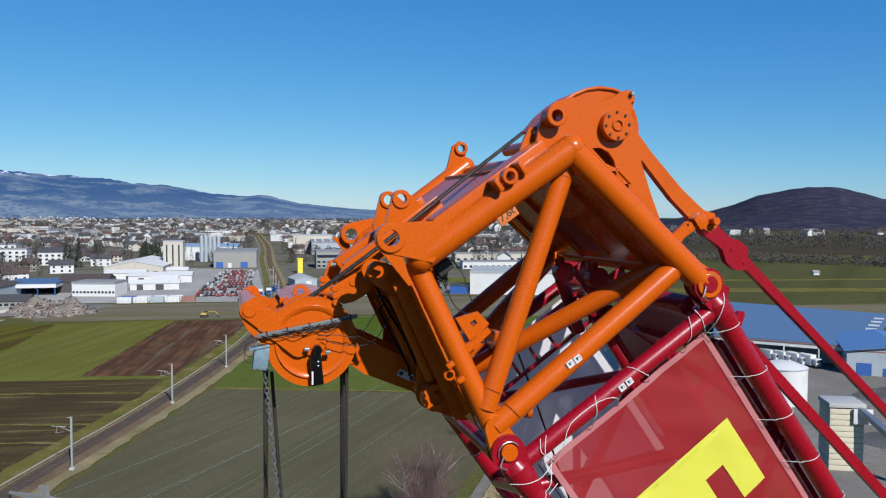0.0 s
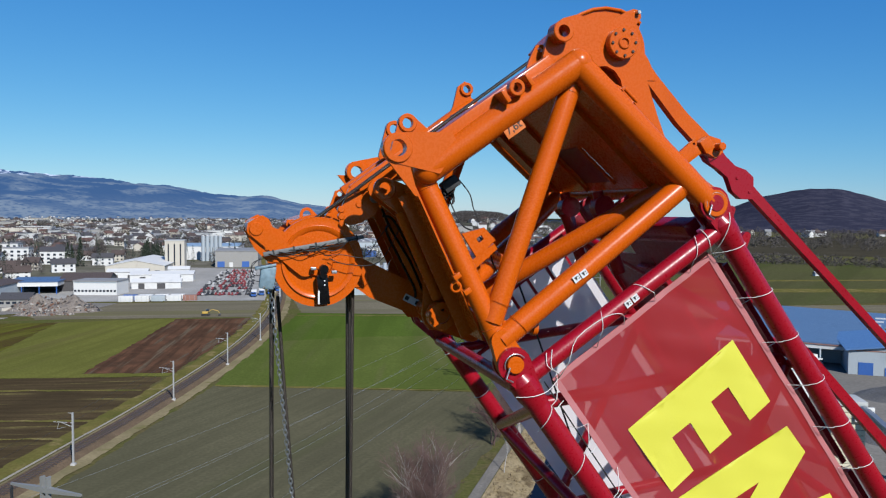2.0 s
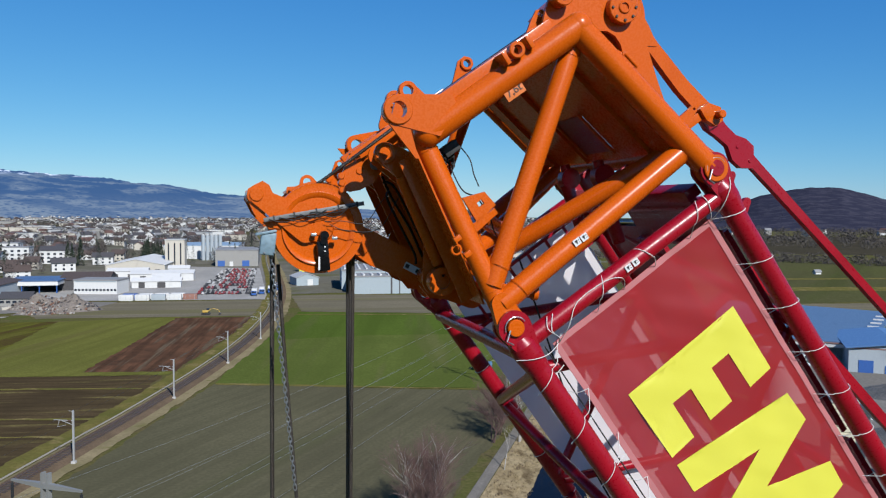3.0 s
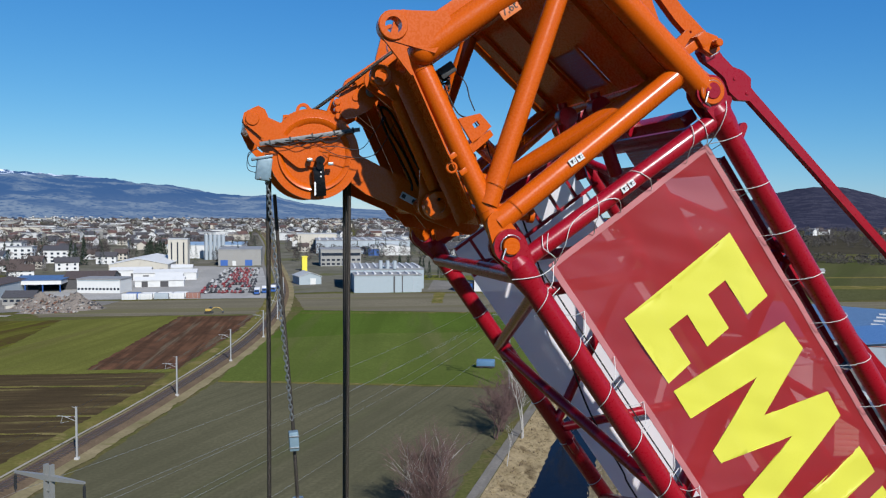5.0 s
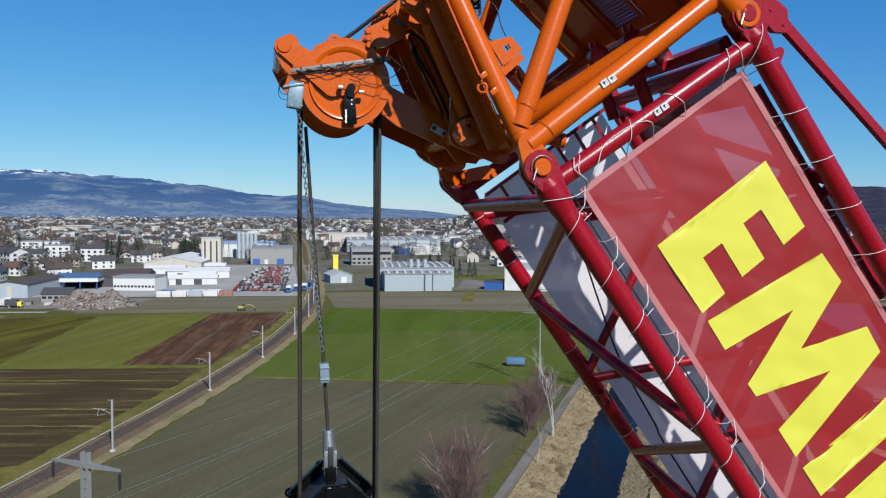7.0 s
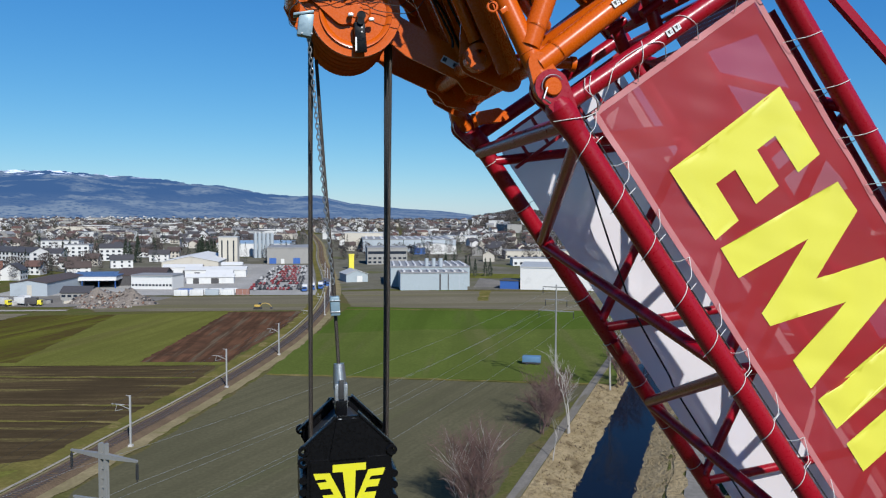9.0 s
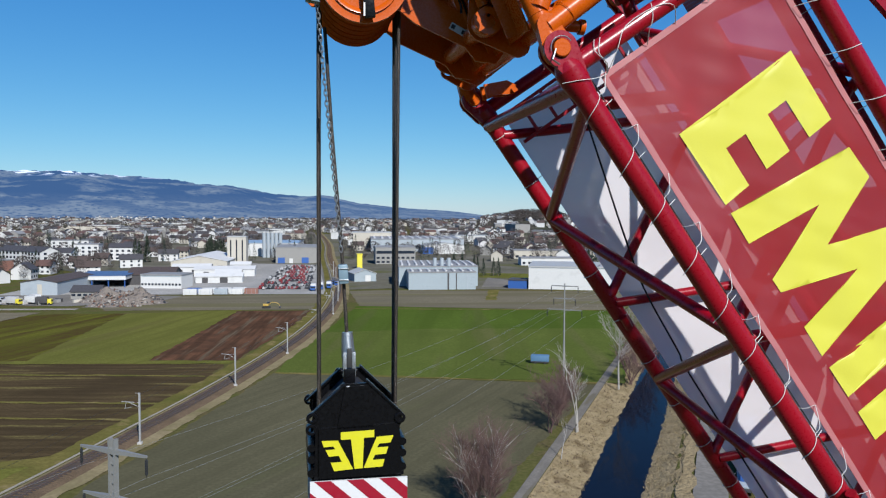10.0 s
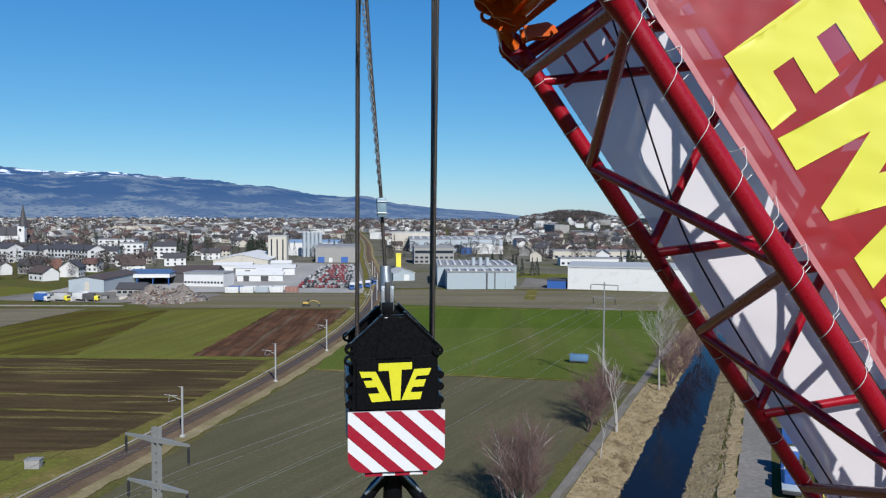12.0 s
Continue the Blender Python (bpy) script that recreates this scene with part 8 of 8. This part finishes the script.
# Villages at the mountain foot.
r2 = random.Random(8)
bm = B()
for k in range(900):
    az = r2.choice((-44, -36, -31, -27, -22, -18, -12, -8, -4)) + r2.gauss(0, 2.2)
    r = 3040 + 150 * r2.random() ** 1.6
    x, y = r * math.sin(radians(az)), r * math.cos(radians(az))
    e = float(np.interp(az, [p[0] for p in RIDGE], [p[1] for p in RIDGE]))
    f = max(0, (r - 3150) / 1410)
    z = max(0, EYE_Z + 4560 * math.tan(radians(e))) * f ** 0.8
    far_box(bm, x, y, r2.uniform(4, 9), r2.uniform(4, 6), r2.uniform(2, 3), r2.uniform(0, 3.1), 1.5, z - 1)
tagged(part("far_village", bm, [W_WHITE, R_BROWN], smooth=False), "pale far villages at the foot of the mountains", "houses", kind="stuff")


# ---- trees ----
BIRCH = surface("pale_birch_bark", (0.265, 0.245, 0.220), 0.85, var=0.25, coarse=1.5, fine=8, stain=(0.0571, 0.05, 0.0429), stain_scale=2.0)
TWIG = surface("purple_brown_twigs", (0.092, 0.052, 0.045), 0.95, var=0.35)
CONIFER = surface("dark_conifer", (0.0157, 0.0257, 0.0129), 0.95, var=0.4, coarse=0.2, fine=2)
BROWNWOOD = surface("bare_brown_crowns", (0.046, 0.036, 0.031), 0.95, var=0.4, coarse=0.1, fine=1.5)


def stick(bm, a, b, r0, r1, seg=5):
    tube(bm, a, b, r0, seg, r1, caps=False)


def bare_tree(x, y, height, seed, bark, twig, spread=0.5, limbs=9, forks=4, lean=0.05, trunks=1, label="", limb_level=0, bole=0.28):
    r = random.Random(seed)
    root = empty("bare_tree", (x, y, 0), label, "tree", "bare trees along the canal")
    tr, cr = B(), B()

    def grow(bm_in, p, way, length, rad, level):
        steps = 3
        q = p
        for s in range(steps):
            way = (way + Vector((r.uniform(-1, 1), r.uniform(-1, 1), r.uniform(-0.3, 0.5))) * 0.13).normalized()
            e = q + way * length / steps
            stick(bm_in, q, e, rad * (1 - 0.28 * s), rad * (1 - 0.28 * (s + 1)), 6 if level < 2 else 3)
            if level < forks:
                for _ in range(2 if level > 0 else limbs // 3):
                    side = Vector((r.uniform(-1, 1), r.uniform(-1, 1), r.uniform(-0.1, 0.5))).normalized()
                    out = (way * (1.0 - spread) + side * spread).normalized()
                    grow(tr if level < limb_level else cr, q.lerp(e, r.uniform(0.3, 1.0)), out, length * r.uniform(0.42, 0.66), rad * (0.55 if level < 1 else 0.47), level + 1)
            q = e
    for k in range(trunks):
        base = Vector((x + r.uniform(-0.4, 0.4) * (trunks > 1), y + r.uniform(-0.4, 0.4) * (trunks > 1), -0.2))
        way = Vector((r.uniform(-1, 1) * lean * (1 + trunks), r.uniform(-1, 1) * lean * (1 + trunks), 1)).normalized()
        first = height * bole
        mid = base + way * first
        stick(tr, base, mid, height * 0.014, height * 0.012, 8)
        grow(tr, mid, way, height * (0.90 - bole), height * 0.011, 0)
    part("trunk", tr, bark, root)
    part("crown", cr, twig, root, "leafless twigs")
    return root


bare_tree(25.8, 173.0, 16.0, 3, BIRCH, BIRCH, 0.44, 9, 4, label="pale leafless birch on the canal bank")
bare_tree(13.6, 138.0, 12.0, 4, BIRCH, BIRCH, 0.40, 5, 3, 0.12, 2, label="two-stemmed pale leafless birch on the canal bank")
bare_tree(9.6, 122.6, 6.0, 5, BIRCH, BIRCH, 0.4, 3, 2, 0.12, label="slim pale leafless birch sapling")
for k, (x, y, h) in enumerate(((-2.3, 99.5, 9.2), (-3.9, 100.1, 7.4), (-0.7, 100.3, 7.8), (-3.0, 100.7, 8.2), (-1.6, 99.0, 8.0))):
    bare_tree(x, y, h, 30 + k, BIRCH if k < 2 else TWIG, TWIG, 0.44, 9, 4, 0.09, 2, bole=0.10, label="bushy leafless tree with pale stems and purple-brown twigs", limb_level=2 if k == 0 else 1)
for k, (x, y, h) in enumerate(((-3.4, 99.0, 5.6), (-0.9, 99.4, 5.4), (9.8, 142, 8.0), (11.5, 150, 8.0), (8.6, 137, 7.0), (30, 182, 7.5), (34, 192, 8.0), (38, 204, 8.0), (42, 216, 8.5), (29, 178, 6.5), (46, 232, 9), (36, 198, 7))):
    bare_tree(x, y, h, 50 + k, TWIG, TWIG, 0.5, 9, 4 if k < 5 else 3, 0.10, 3 if k < 2 else 5, label="low leafless bush with brown twigs on the bank")


def tufts(u0, u1, z0, z1, n, seed, mat, label):
    """Dry grass and low scrub on a canal bank."""
    r = random.Random(seed)
    bm = B()
    for _ in range(n):
        f, v = r.random(), -60 + 220 * r.random() ** 1.4
        c = canal(u0 + (u1 - u0) * f, v, z0 + (z1 - z0) * f)
        h, w = r.uniform(0.15, 0.5), r.uniform(0.3, 0.8)
        for _ in range(9):
            a, t = r.uniform(0, math.tau), r.uniform(0.05, 0.6) * w
            foot = c + Vector((math.cos(a) * t, math.sin(a) * t, -0.02))
            side = Vector((-math.sin(a), math.cos(a), 0)) * r.uniform(0.02, 0.05)
            tip = foot + Vector((math.cos(a) * 0.35 * w, math.sin(a) * 0.35 * w, h * r.uniform(0.4, 1.1)))
            bm.faces.new([bm.verts.new(p) for p in (foot - side, foot + side, tip)])
    tagged(part("bank_grass", bm, mat, smooth=False), label, "grass", kind="stuff")


SCRUB = surface("brown_bank_scrub", (0.095, 0.062, 0.038), 0.95, var=0.35, coarse=0.3, fine=3)
tufts(-10.8, -5.0, 0.0, -1.4, 3600, 61, STRAW, "tufts of dry straw grass on the canal bank")
tufts(-10.4, -5.2, 0.0, -1.4, 700, 62, SCRUB, "brown scrub on the canal bank")
tufts(3.2, 8.2, -1.4, 0.05, 2400, 63, STRAW, "tufts of dry straw grass on the canal bank")


def crown(bm, x, y, z, w, h, r, leaves, pointed=False, leaf=0.082):
    """A crown of many small faces with an uneven outline."""
    for _ in range(leaves):
        t = r.random()
        if pointed:
            rad = w * (1 - t) * (0.4 + 0.6 * r.random()) * 0.5
        else:
            rad = w * 0.5 * math.sqrt(max(0, 1 - (2 * t - 1) ** 2)) * (0.35 + 0.65 * r.random())
        a = r.uniform(0, math.tau)
        c = Vector((x + rad * math.cos(a), y + rad * math.sin(a), z + h * t))
        s = leaf * w * r.uniform(0.5, 1.1)
        u = Vector((r.uniform(-1, 1), r.uniform(-1, 1), r.uniform(-1, 1))).normalized() * s
        v = Vector((r.uniform(-1, 1), r.uniform(-1, 1), r.uniform(-1, 1))).normalized() * s
        bm.faces.new([bm.verts.new(p) for p in (c - u - v * 0.6, c + u - v * 0.4, c + v)])


for name, mat, label, n, pointed, seed in (("town_conifers", CONIFER, "dark conifers between the houses", 620, True, 11),
                                           ("town_trees", BROWNWOOD, "bare brown trees between the houses", 1700, False, 12)):
    r2 = random.Random(seed)
    bm = B()
    k = 0
    while k < n:
        az = r2.uniform(-46, 8)
        r = 440 + 1700 * r2.random() ** 1.2
        x, y = r * math.sin(radians(az)), r * math.cos(radians(az))
        if not in_town(az, r) or -240 < x < -80 and 300 < y < 560 or abs(x - rail_x(y)) < 14 or -80 < x < 80 and y < 470:
            continue
        h = r2.uniform(9, 17) if pointed else r2.uniform(6, 12)
        crown(bm, x, y, 0.5 if pointed else 1.5, h * (0.42 if pointed else 0.9), h, r2, 420 if r < 800 else 170 if r < 1200 else 60, pointed, 0.05 if r < 800 else 0.07)
        k += 1
    tagged(part(name, bm, mat, smooth=False), label, "trees", kind="stuff")
# Named clumps of conifers near the halls.
r2 = random.Random(77)
for x, y, n, label in ((-10, 470, 5, "dark conifers beside the sheet hall"), (62, 545, 9, "dark conifer clump behind the depot"), (-206, 560, 8, "tall dark conifers beside the silo"),
                       (-216, 585, 6, "tall dark conifers beside the silo"), (-30, 500, 4, "dark conifers behind the sheet hall"), (-262, 560, 5, "dark conifers between houses")):
    for k in range(n):
        px, py = x + r2.uniform(-9, 9), y + r2.uniform(-6, 6)
        h = r2.uniform(9, 15) * (1.25 if x < -200 else 1)
        root = empty("conifer", (px, py, 0), label, "tree", "conifers by the halls")
        bm = B()
        tube(bm, (px, py, 0), (px, py, h * 0.8), 0.22, 6, 0.06)
        part("trunk", bm, BARK, root)
        bm = B()
        crown(bm, px, py, 0.6, h * 0.45, h, r2, 420, True)
        part("crown", bm, CONIFER, root, smooth=False)
# Bare woods on the hill's slope.
r2 = random.Random(15)
bm = B()
for k in range(3600):
    az, f = r2.uniform(13, 41), r2.random() ** 0.8
    r = 1900 + 1000 * f
    e = float(np.interp(az, [p[0] for p in RIGHT_HILL], [p[1] for p in RIGHT_HILL]))
    z = max(0, EYE_Z + 2900 * math.tan(radians(e))) * f ** 0.9
    h = r2.uniform(6, 11)
    crown(bm, r * math.sin(radians(az)), r * math.cos(radians(az)), z - 2 - 5 * f, h * 1.3, h, r2, 9, False)
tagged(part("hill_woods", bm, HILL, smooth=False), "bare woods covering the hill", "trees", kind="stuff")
BELT = surface("dark_bare_crowns", (0.050, 0.042, 0.036), 0.95, var=0.4, coarse=0.1, fine=1.5)
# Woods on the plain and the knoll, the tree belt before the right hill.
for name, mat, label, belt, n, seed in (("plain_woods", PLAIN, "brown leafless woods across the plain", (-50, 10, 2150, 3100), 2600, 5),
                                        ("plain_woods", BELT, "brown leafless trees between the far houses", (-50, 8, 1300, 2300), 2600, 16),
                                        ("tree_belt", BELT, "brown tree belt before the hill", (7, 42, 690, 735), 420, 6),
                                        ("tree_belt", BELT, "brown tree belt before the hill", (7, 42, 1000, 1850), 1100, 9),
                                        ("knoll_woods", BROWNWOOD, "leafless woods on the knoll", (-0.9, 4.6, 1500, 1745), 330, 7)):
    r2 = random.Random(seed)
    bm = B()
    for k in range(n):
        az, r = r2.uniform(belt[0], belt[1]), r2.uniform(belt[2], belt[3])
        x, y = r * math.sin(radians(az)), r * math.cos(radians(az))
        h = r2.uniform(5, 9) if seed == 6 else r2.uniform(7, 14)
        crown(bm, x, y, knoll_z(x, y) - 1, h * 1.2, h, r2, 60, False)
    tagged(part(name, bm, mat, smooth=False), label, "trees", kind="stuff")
